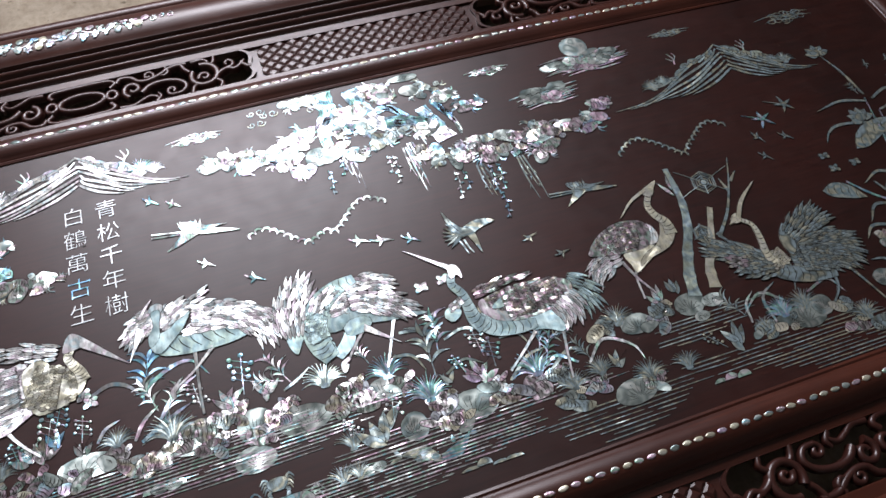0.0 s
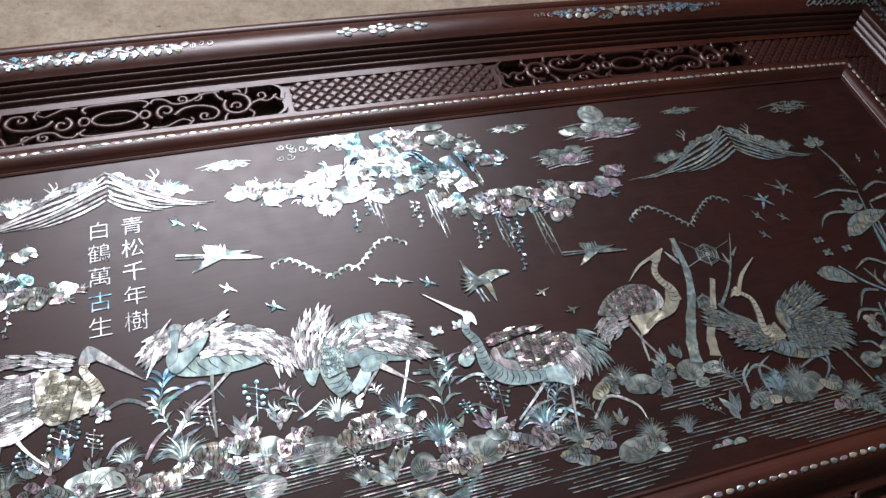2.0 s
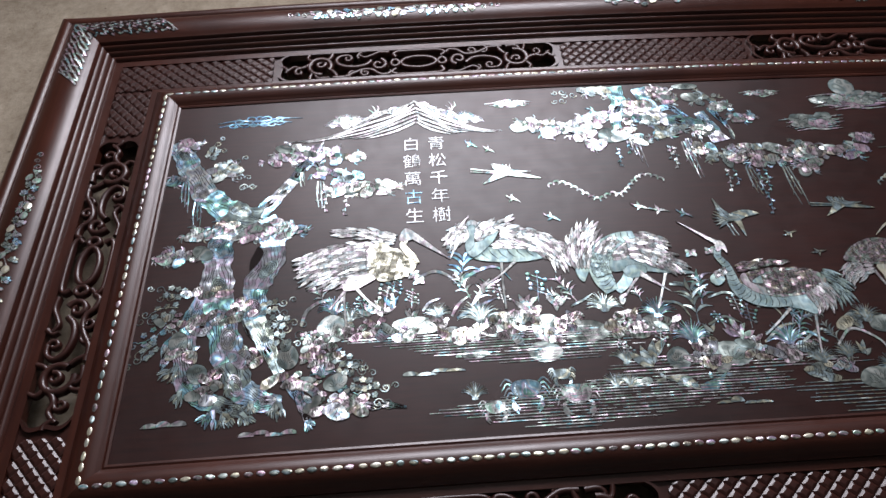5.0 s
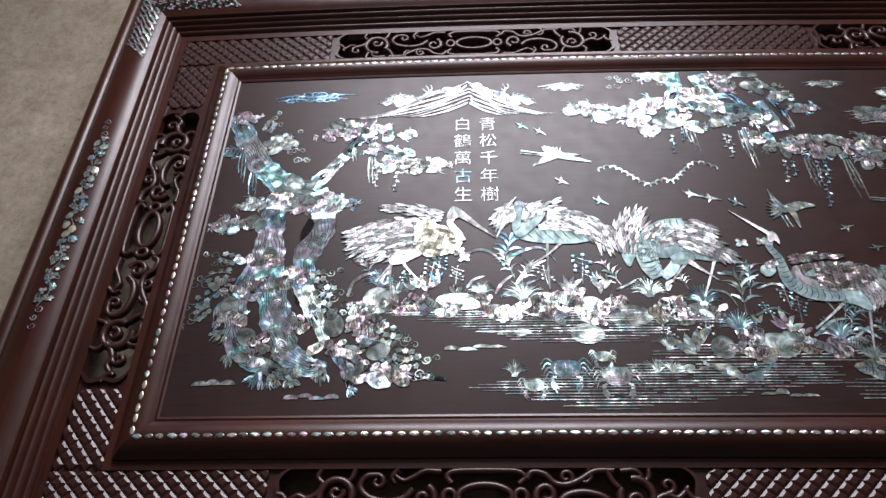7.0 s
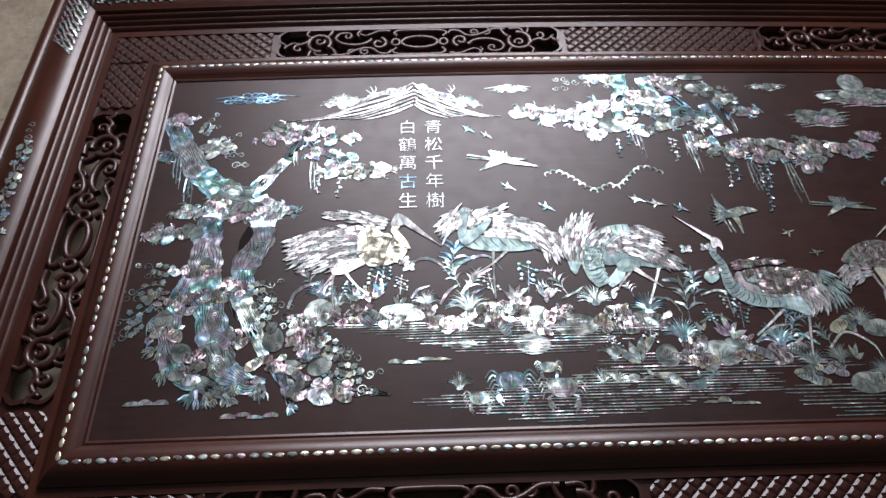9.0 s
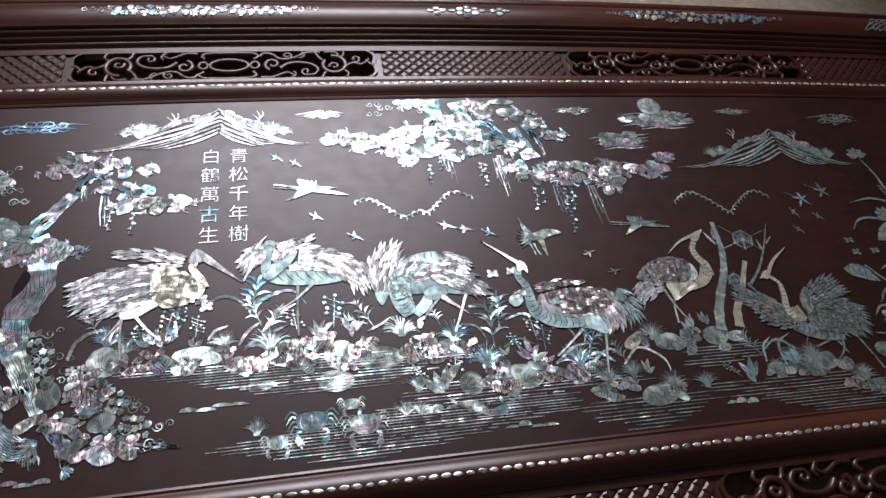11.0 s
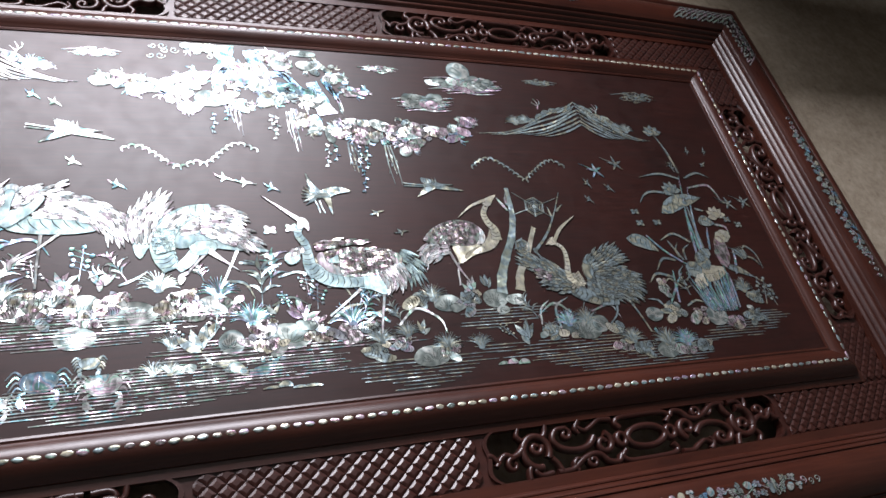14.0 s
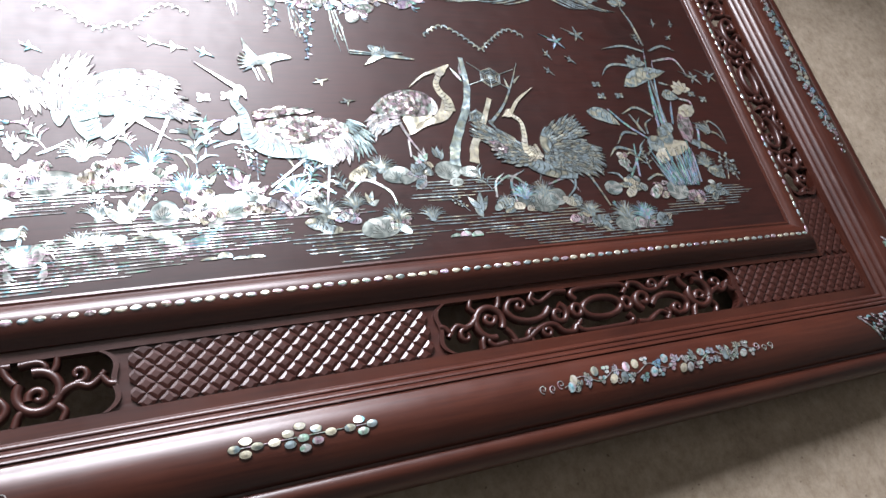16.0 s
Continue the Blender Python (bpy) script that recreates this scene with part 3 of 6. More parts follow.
        for i in range(len(c) - 1):
            a = k + 2 * i
            f.append((a + 1, a + 3, a + 2, a))
            m.append(1)
        self.cuts.append((v, f, m))
        return self

    def leaf(self, x, y, ang, length, width, bend=0.0, n=7, blunt=0.0):
        """A pointed leaf or feather from (x, y) in the direction ang (degrees)."""
        a = radians(ang)
        mid, lo = [], []
        for i in range(n + 1):
            t = i / n
            w = width / 2 * (math.sin(math.pi * t ** 0.75) ** 1.15 * (1 - blunt) + blunt * min(1, 6 * t, 4 * (1 - t)))
            off = bend * length * math.sin(math.pi * t) if bend else 0.0
            for sgn, to in ((1, mid), (-1, lo)):
                px, py = t * length, off + sgn * max(w, 0.00025)
                to.append((x + px * math.cos(a) - py * math.sin(a), y + px * math.sin(a) + py * math.cos(a)))
        return self.piece(lo + mid[::-1])

    def blob(self, x, y, rx, ry, ang=0.0, lobes=0, deep=0.0, n=18, dome=0.0, ragged=0.05):
        a, ph = radians(ang), random.uniform(0, 6.28)
        pts = []
        for i in range(n):
            t = 2 * math.pi * i / n
            r = 1 + deep * abs(math.sin(lobes * t / 2 + ph)) - deep / 2 + random.uniform(-ragged, ragged)
            px, py = rx * r * math.cos(t), ry * r * math.sin(t)
            pts.append((x + px * math.cos(a) - py * math.sin(a), y + px * math.sin(a) + py * math.cos(a)))
        return self.piece(pts, dome=dome)

    def done(self, name, mat, label="", parent=None, kind="", single="", second=None, third=None):
        """Links what was gathered as one mesh, or (single) as a part whose pieces are objects of that name."""
        if single and len(self.sets) > 1:
            whole = child(name, None, parent, label, kind)
            for one in self.sets:
                child(single, self.mesh(single, [one], mat, second, third), whole)
            if self.cuts:
                child("engraving", self.mesh("engraving", self.cuts, MASTIC), whole, "fine dark engraved lines", "stuff")
            return whole
        if name == "bird_shape" or not self.cuts:
            return child(name, self.mesh(name, self.sets + self.cuts, mat, second, third), parent, label, kind)
        whole = child(name, self.mesh(name, self.sets, mat, second, third), parent, label, kind)
        if parent is None:
            child("engraving", self.mesh("engraving", self.cuts, MASTIC), whole, "fine dark engraved lines", "stuff")
        return whole

    def mesh(self, name, sets, mat, second=None, third=None):
        v, f, m = [], [], []
        for sv, sf, sm in sets:
            k = len(v)
            v += sv
            f += [tuple(k + i for i in q) for q in sf]
            m += sm
        me = mesh_of(name, v, f, mat)
        if any(m):
            me.materials.append(MASTIC)
            me.materials.append(second or mat)
            me.materials.append(third or mat)
            me.polygons.foreach_set("material_index", m)
        return me


def at_width(u, w0, wm, w1):
    return w0 * (1 - u) * (1 - 2 * u) + 4 * wm * u * (1 - u) + w1 * u * (2 * u - 1)


def rnd(a, c):
    return random.uniform(a, c)


# ---- small motifs ----
def stone(x, y, rx, ry, mat=None, ang=0.0):
    """A smooth water-worn stone in one plate, with one vein near its foot."""
    p = Pen()
    p.blob(x, y, rx, ry, ang + rnd(-6, 6), 3, 0.06, 26, 0.0, 0.012)
    foot = (x + rx * rnd(-0.2, 0.2), y - ry * 0.55)
    for k in range(9):
        t = radians(8 + 20.5 * k)
        p.score([(foot[0] + 0.15 * rx * math.cos(t), foot[1] + 0.15 * ry * math.sin(t)), (foot[0] + 0.5 * rx * math.cos(t + 0.08), foot[1] + 0.72 * ry * math.sin(t + 0.08)), (foot[0] + 0.74 * rx * math.cos(t), foot[1] + 1.25 * ry * math.sin(t))], 0.00045)
    p.done("stone", SLATE, "smooth grey-green stone of pearl with fine rays")


def facet(p, x, y, rx, ry, ang, hatch):
    """One irregular plate of rock or foliage: a few uneven lobes, hatched across."""
    a, n = radians(ang), random.choice((5, 6, 7))
    ca, sa = math.cos(a), math.sin(a)
    ring = []
    for i in range(n):
        t, r = 2 * math.pi * (i + rnd(-0.25, 0.25)) / n, rnd(0.78, 1.12)
        for k, f in ((-0.30, 0.97), (0.30, 0.97)) if i % 2 else ((0.0, 1.06),):
            u, v = rx * r * f * math.cos(t + k), ry * r * f * math.sin(t + k)
            ring.append((x + u * ca - v * sa, y + u * sa + v * ca))
    p.shape(ring, 3)
    for j in range(hatch):
        u, h = rx * ((j + 0.5) / hatch * 1.5 - 0.75), ry * rnd(0.45, 0.75)
        p.score([(x + u * ca + h * sa, y + u * sa - h * ca), (x + (u + 0.12 * rx) * ca, y + (u + 0.12 * rx) * sa), (x + u * ca - h * sa, y + u * sa + h * ca)], rnd(0.0004, 0.0008), 2)


def crag(x, y, rx, ry, mat=None):
    """A knobbly rock pieced together from uneven hatched shards, small ones crowded over large ones."""
    p = Pen()
    n = max(5, int(rx * ry * 13500))
    for i in range(n):
        r, a = math.sqrt((i + 0.5) / n) * 0.84, i * 2.39996
        cx, cy = x + rx * r * math.cos(a), y + ry * r * math.sin(a)
        s = rnd(0.0078, 0.0150) if i % 3 else rnd(0.0050, 0.0075)
        p.tone = 2 if random.random() < 0.09 else (3 if random.random() < 0.22 else 0)
        facet(p, cx, cy, s * rnd(1.0, 1.4), s * rnd(0.55, 0.9), rnd(-50, 50), 0 if p.tone == 2 else random.choice((3, 4, 5)))
    p.done("crag", SPARK if mat is not GREY or random.random() < 0.4 else GREY, "knobbly rock pieced from hatched pearl shards", single="shard", second=SLATE, third=OPAL if mat is not GREY else GOLD)


def tuft(x, y, r, mat=None, lo=8, hi=172, n=21):
    """A half-round tuft of fine curved spikes from one small root."""
    p = Pen(line=0.0)
    n = max(n, 17)
    for i in range(n):
        a = lo + (hi - lo) * (i + rnd(-0.2, 0.2)) / (n - 1)
        k = r * (0.72 + 0.14 * math.sin(radians(a))) * rnd(0.88, 1.08)
        p.leaf(x + r * 0.10 * math.cos(radians(a)), y + r * 0.08 * math.sin(radians(a)), a, k * 0.98, r * 0.058, 0.22 * math.cos(radians(a)))
    fan = [(x + r * 0.17 * math.cos(radians(a)), y + r * 0.13 * math.sin(radians(a))) for a in range(0, 181, 20)]
    p.piece(fan + [(x - r * 0.09, y - r * 0.05), (x + r * 0.09, y - r * 0.05)])
    p.done("grass_tuft", mat or random.choice((TEAL, PEARL, MIST, GREY)), "spiky half-round tuft of grass in pearl", single="blade")


def reed(pts, w=0.0042, mat=None):
    Pen().ribbon(pts, w * 0.75, 0.0006, w).done("reed_leaf", mat or random.choice((PEARL, TEAL, GREY)), "long bent reed leaf")


def sprig(x, y, ang, r, mat=None, n=4):
    """A palm-like sprig: narrow bent leaves in pairs on one stalk."""
    p = Pen()
    a = radians(ang)
    tip = (x + r * math.cos(a), y + r * math.sin(a))
    p.ribbon([(x, y), tip], 0.0014, 0.0010)
    for i in range(n):
        t = 0.35 + 0.65 * i / max(n - 1, 1)
        for sg in (1, -1):
            p.leaf(x + (tip[0] - x) * t, y + (tip[1] - y) * t, ang + sg * rnd(38, 72), r * rnd(0.42, 0.62), r * 0.085, sg * -0.20)
    p.leaf(tip[0], tip[1], ang + rnd(-20, 20), r * 0.45, r * 0.10, 0.1)
    p.done("fern_sprig", mat or random.choice((TEAL, AZURE, PEARL)), "small palm-like sprig", single="leaf")


def berries(x, y, ang, r, mat=None):
    p = Pen()
    a = radians(ang)
    for i in range(5):
        t = 0.35 + 0.65 * i / 4
        cx, cy = x + r * t * math.cos(a), y + r * t * math.sin(a)
        for sg in ((1, -1) if i < 4 else (0,)):
            lat = rnd(0.12, 0.30)
            bx, by = cx - sg * r * lat * math.sin(a), cy + sg * r * lat * math.cos(a) + r * 0.09 * sg
            p.ribbon([(cx, cy), (bx, by)], 0.0006, 0.0006, n=2)
            p.blob(bx, by, r * rnd(0.048, 0.066), r * 0.056, n=10, dome=0.0004)
    p.ribbon([(x, y), (x + r * math.cos(a), y + r * math.sin(a))], 0.0009, 0.0006, n=3)
    p.done("berry_sprig", mat or random.choice((PEARL, TEAL)), "sprig with round berries", single="berry")


def bloom(x, y, r, mat=None, petals=5):
    p = Pen()
    ph = rnd(0, 360)
    for i in range(petals):
        a = radians(ph + 360 * i / petals)
        p.blob(x + r * 0.55 * math.cos(a), y + r * 0.55 * math.sin(a), r * 0.46, r * 0.36, math.degrees(a), n=10)
    p.blob(x, y, r * 0.2, r * 0.2, n=8, dome=0.0006)
    p.done("blossom", mat or random.choice((PEARL, PINK)), "small open blossom", single="petal")


def blades(x, y, r, n, mat=None, lo=40, hi=140):
    """Broad upright leaves from one root."""
    p = Pen()
    for i in range(n):
        a = lo + (hi - lo) * i / max(n - 1, 1)
        p.leaf(x + rnd(-0.004, 0.004), y + rnd(0, 0.3) * r, a, r * rnd(0.45, 0.70), r * 0.20, 0.06, 9, 0.25)
        p.score([(x, y + 0.3 * r), (x + 0.6 * r * math.cos(radians(a)), y + 0.3 * r + 0.5 * r * math.sin(radians(a)))], 0.0008)
    p.done("leaf_clump", mat or random.choice((GREY, PEARL)), "clump of broad pointed leaves", single="leaf")


def curl(x, y, r, turn=1, start=0.0, mat=None, tail=0.0):
    p = Pen()
    p.ribbon(coil(x, y, r, r * 0.22, start, start + turn * 430, 16), 0.0010, 0.0008, n=1)
    p.ribbon(coil(x + turn * r * 1.9, y - r * 0.1, r * 0.8, r * 0.2, 180 - start, 180 - start - turn * 400, 14), 0.0010, 0.0008, n=1)
    if tail:
        p.ribbon([(x, y - r), (x + turn * tail * 0.5, y - r * 2.2), (x + turn * tail, y - r * 1.6)], 0.0010, 0.0010)
    p.done("tendril", mat or GREY, "fine curling tendril")


def swallow(x, y, ang, r, mat=None):
    """A small flying shape: body and two swept wings."""
    p = Pen()
    p.leaf(x - r * math.cos(radians(ang)), y - r * math.sin(radians(ang)), ang, 2 * r, r * 0.34, 0.05)
    p.leaf(x, y, ang + 128, r * 0.95, r * 0.30, 0.1)
    p.leaf(x, y, ang - 118, r * 0.72, r * 0.26, -0.1)
    p.leaf(x - r * 0.7 * math.cos(radians(ang)), y - r * 0.7 * math.sin(radians(ang)), ang + 160, r * 0.6, r * 0.16)
    p.done("bird_shape", mat or random.choice((PEARL, TEAL)), "tiny flying bird shape in pearl")


def moth(x, y, r, mat=None):
    p = Pen()
    for i in range(4):
        a = radians(35 + 110 * (i // 2) + (i % 2) * 180 + rnd(-12, 12))
        p.blob(x + r * 0.5 * math.cos(a), y + r * 0.5 * math.sin(a), r * 0.48, r * 0.32, math.degrees(a), n=10)
    p.blob(x, y, r * 0.18, r * 0.5, rnd(-30, 30), n=8)
    p.done("butterfly_shape", mat or random.choice((GREY, PEARL)), "little fluttering shape of four lobes")


def cloud(x, y, rx, ry, mat=None):
    """A drifting cloud of tight curls between long pointed ends."""
    p = Pen()
    for j in range(2):
        oy, sh, k = ry * (0.25 - 0.50 * j), rx * rnd(-0.12, 0.12), (1.0, 0.85)[j]
        p.ribbon([(x - rx * k + sh, y + oy - ry * 0.12), (x - rx * k * 0.5, y + oy + ry * 0.16), (x, y + oy - ry * 0.12), (x + rx * k * 0.5, y + oy + ry * 0.18), (x + rx * k + sh, y + oy)], 0.0006, 0.0005, 0.0030)
    for i in range(11):
        u = (i - 5) / 6
        cx, cy = x + rx * (0.66 * u + rnd(-0.04, 0.04)), y + ry * ((0.50 if i % 2 else -0.45) + rnd(-0.15, 0.15)) * (1 - 0.6 * abs(u))
        a = rnd(0, 360)
        p.ribbon([(q[0] + 0.5 * (q[0] - cx), q[1]) for q in coil(cx, cy, ry * rnd(0.34, 0.50), ry * 0.14, a, a + random.choice((-1, 1)) * 400, 14)], 0.0021, 0.0010, n=1)
    p.done("cloud_scroll", mat or random.choice((PEARL, TEAL)), "curled drifting cloud with pointed ends", single="cloud_curl")


def bank(y0, y1, n, xa0, xb0, xa1, xb1, mat=None):
    """Water: level dashes from y0 down to y1, each row from xa to xb."""
    p = Pen()
    for i in range(n):
        t = i / max(n - 1, 1)
        y = y0 + (y1 - y0) * t
        a, c = xa0 + (xa1 - xa0) * t + rnd(-0.025, 0.025), xb0 + (xb1 - xb0) * t + rnd(-0.025, 0.025)
        x = a
        while x < c - 0.015:
            e = min(c, x + rnd(0.06, 0.26))
            m = max(3, int((e - x) / 0.03))
            p.ribbon([(x + (e - x) * k / m, y + rnd(-0.0003, 0.0003)) for k in range(m + 1)], 0.0010, 0.0006, rnd(0.0014, 0.0020), n=2)
            x = e + rnd(0.004, 0.018)
    p.done("still_water", mat or PEARL, "level pearl lines of still water", single="water_line")


def islet(x, y, w, mat=None):
    """A row of low mounds with level feet."""
    p = Pen()
    n = 3 if w < 0.07 else 4
    for i in range(n):
        cx, r, h = x + w * ((i + 0.5) / n - 0.5), w / n * rnd(0.50, 0.72), rnd(0.004, 0.009)
        skew, foot = rnd(-0.5, 0.5), y + rnd(-0.003, 0.002)
        p.piece([(cx + r * math.cos(t) + skew * r * math.sin(t) * 0.6, foot + h * math.sin(t)) for t in [math.pi * k / 10 for k in range(11)]])
    p.done("islet", mat or random.choice((PEARL, GREY)), "low row of mounds in the water", single="mound")


def chain(pts, mat=None, step=0.0105):
    """A string of small overlapping scallops."""
    p = Pen()
    c = glide(pts, 24)
    run_, last = 0.0, c[0]
    flip = 0
    for q in c[1:]:
        run_ += float(np.linalg.norm(q - last))
        if run_ >= step:
            d = math.degrees(math.atan2(q[1] - last[1], q[0] - last[0]))
            p.ribbon(coil(q[0], q[1], 0.0058, 0.0058, d + 195, d - 15, 8), 0.0022, 0.0022, 0.0036, n=1)
            run_ = 0.0
        last = q
    p.done("wave_chain", mat or PEARL, "wavy string of small pearl scallops", single="scallop")


def needles(x, y, r, mat=None, hang=True):
    """A hanging tassel of moss: a few long tapering strands."""
    p = Pen()
    for i in range(3):
        ox = (i - 1) * min(r * 0.06, 0.0048)
        L = r * rnd(0.6, 1.0)
        p.ribbon([(x + ox, y), (x + ox * 1.6 + r * 0.03, y - L * 0.5), (x + ox * 1.4 + r * 0.07, y - L)], 0.0026, 0.0005, 0.0017)
        for j in range(2):
            yy = y - L * (0.35 + 0.3 * j)
            p.leaf(x + ox * 1.5 + r * 0.03, yy, -70 - 40 * (j % 2), r * 0.10, 0.0016)
    p.done("moss_tassel", mat or random.choice((PEARL, TEAL)), "hanging tassel of moss", single="strand")


def creeper(x, y, r, mat=None):
    p = Pen()
    n = int(r / 0.0085)
    for i in range(n):
        q = y - r * (i + 0.5) / n
        p.leaf(x + 0.0025 * math.sin(i), q, 205 if i % 2 else -25, 0.0066, 0.0034)
        p.blob(x + 0.0025 * math.sin(i), q, 0.0011, 0.0040, n=7)
    p.done("creeper", mat or random.choice((PEARL, TEAL)), "hanging creeper with tiny leaves", single="leaf")


def pine_pad(x, y, rx, ry, mat=None, tip=0):
    """A pad of foliage: uneven lobed plates of several sizes, a few smooth ovals, and branched coral-like twigs round the rim."""
    p = Pen()
    n = max(6, int(rx * ry * 10500))
    for i in range(4):
        a = 2 * math.pi * (i + rnd(0, 0.6)) / 4
        cx, cy = x + rx * 0.86 * math.cos(a), y + ry * 0.82 * math.sin(a)
        p.tone, out = 3, a + rnd(-0.5, 0.5)
        for j in range(3):
            b1, g = out + (j - 1) * rnd(0.3, 0.7), rnd(0.008, 0.016)
            p.ribbon([(cx, cy), (cx + g * 0.5 * math.cos(b1), cy + g * 0.5 * math.sin(b1)), (cx + g * math.cos(b1 + 0.4), cy + g * 0.9 * math.sin(b1 + 0.4))], 0.0024, 0.0008, 0.0018, n=3)
    for i in range(n):
        r, a = math.sqrt((i + 0.5) / n), i * 2.39996 + 1.0
        cx, cy = x + rx * 0.84 * r * math.cos(a), y + ry * 0.80 * r * math.sin(a)
        s, kind = rnd(0.0072, 0.0150), random.random()
        if kind < 0.62:
            p.tone = 0
            facet(p, cx, cy, s * rnd(1.0, 1.35), s * rnd(0.6, 0.9), rnd(-35, 35), random.choice((2, 3, 4)))
        elif kind < 0.72:
            p.tone = 2
            p.blob(cx, cy, s * rnd(1.1, 1.6), s * rnd(0.6, 0.9), rnd(-40, 40), 3, 0.08, 22, 0.0, 0.02)
        else:
            p.tone = 3
            facet(p, cx, cy, s * 0.9, s * 0.62, rnd(-60, 60), 2)
    p.tone = 0
    if tip:
        for i in range(5):
            p.leaf(x + tip * rx * 0.8, y - ry * 0.1, (0 if tip > 0 else 180) + rnd(-32, 32), rx * 0.32, 0.0028)
    p.done("foliage_pad", mat if mat in (GREY, TEAL) and random.random() < 0.5 else random.choice((PEARL, SPARK, SPARK, PINK)), "crowded pad of pine foliage in pearl", single="leaf_scale", second=SLATE, third=random.choice((TEAL, OPAL, GREY)))


def ivy(x, y, ang, r, turn=1, mat=None):
    """A trailing shoot with small lobed leaves in pairs and a double curl at its end."""
    p = Pen()
    a = radians(ang)
    e = (x + r * math.cos(a), y + r * math.sin(a))
    m = ((x + e[0]) / 2 - turn * r * 0.12 * math.sin(a), (y + e[1]) / 2 + turn * r * 0.12 * math.cos(a))
    p.ribbon([(x, y), m, e], 0.0016, 0.0010)
    for i in range(3):
        t = 0.15 + 0.32 * i
        for sg in (1, -1):
            cx, cy = x + (e[0] - x) * (t + 0.06 * sg) - sg * 0.0070 * math.sin(a), y + (e[1] - y) * (t + 0.06 * sg) + sg * 0.0070 * math.cos(a)
            p.blob(cx, cy, rnd(0.0042, 0.0056), rnd(0.0036, 0.0046), rnd(0, 90), 5, 0.50, 20, 0.0, 0.04)
            p.score([(cx - 0.003, cy - 0.002), (cx + 0.003, cy + 0.002)], 0.0008)
    for k, rr in ((0.0, 0.0075), (1.0, 0.0062)):
        q = (e[0] + (0.0075 + 0.016 * k) * math.cos(a), e[1] + (0.0075 + 0.016 * k) * math.sin(a))
        p.ribbon(coil(q[0], q[1], rr, rr * 0.2, ang + 180, ang + 180 + turn * (-1) ** int(k) * 430, 16), 0.0012, 0.0009, n=1)
    p.done("ivy_shoot", mat or random.choice((GREY, MIST, GREY, TEAL)), "trailing ivy shoot with curled tip", single="leaf")


def bough(pts, w0, w1, mat=None, knots=0, wm=None):
    """A gnarled limb in lengths of pearl: wavering grain, and burls of nested rings drawn out along the limb."""
    p = Pen()
    c = glide(pts, 8)
    m = len(c)
    wm = (w0 + w1) / 2 if wm is None else wm
    ph = 900 * w0 + 40 * pts[0][0]
    edge = [(1.0 + 0.10 * math.sin(0.83 * i + ph) + 0.06 * math.sin(1.9 * i + 2 * ph), 1.0 + 0.10 * math.sin(0.71 * i - ph) + 0.06 * math.sin(2.2 * i + ph)) for i in range(m)]

    def spot(i, lane):
        i = min(max(i, 0), m - 1)
        t = c[min(i + 1, m - 1)] - c[max(i - 1, 0)]
        t = t / max(np.linalg.norm(t), 1e-9)
        w = at_width(i / (m - 1), w0, wm, w1) * edge[i][0 if lane > 0 else 1] / 2
        return (c[i][0] - t[1] * w * lane, c[i][1] + t[0] * w * lane)
    k, turn = 0, 0
    while k < m - 1:
        e = min(m - 1, k + random.choice((8, 11, 14)))
        if m - 1 - e < 5:
            e = m - 1
        p.tone = (0, 2, 0, 3)[turn % 4]
        turn += 1
        p.piece([spot(i, 1) for i in range(k, e + 1)] + [spot(i, -1) for i in range(e, k - 1, -1)])
        for lane in (-0.82, -0.62, -0.42, -0.22, 0.0, 0.2, 0.4, 0.62, 0.82):
            a, z = k + random.choice((0, 1, 3)), e - random.choice((0, 1, 3))
            if z - a > 2:
                p.score([spot(i, lane + 0.09 * math.sin(0.9 * i + 4 * lane)) for i in range(a, z + 1)], 0.0009, 2)
        k = e
    p.tone = 2
    for i in range(knots):
        j = int((i + 0.5) / knots * (m - 1))
        t = c[min(j + 1, m - 1)] - c[max(j - 1, 0)]
        ang = math.degrees(math.atan2(t[1], t[0])) + rnd(-15, 15)
        q, r = spot(j, rnd(-0.35, 0.35)), at_width(j / (m - 1), w0, wm, w1) * 0.26
        p.tone = random.choice((0, 2, 3))
        p.blob(q[0], q[1], r * 1.7, r * 0.92, ang, 2, 0.10, 22, ragged=0.03)
        ca, sa = math.cos(radians(ang)), math.sin(radians(ang))
        for rr in (0.84, 0.64, 0.45, 0.26):
            p.score([(q[0] + r * rr * (1.7 * math.cos(u) * ca - 0.92 * math.sin(u) * sa), q[1] + r * rr * (1.7 * math.cos(u) * sa + 0.92 * math.sin(u) * ca)) for u in [0.2 + 0.5 * v for v in range(13)]], 0.0011, 1)
    p.done("bough", mat or TEAL, "gnarled limb scored with grain and burls in blue-green pearl", single="bark_length", second=OPAL, third=MIST)


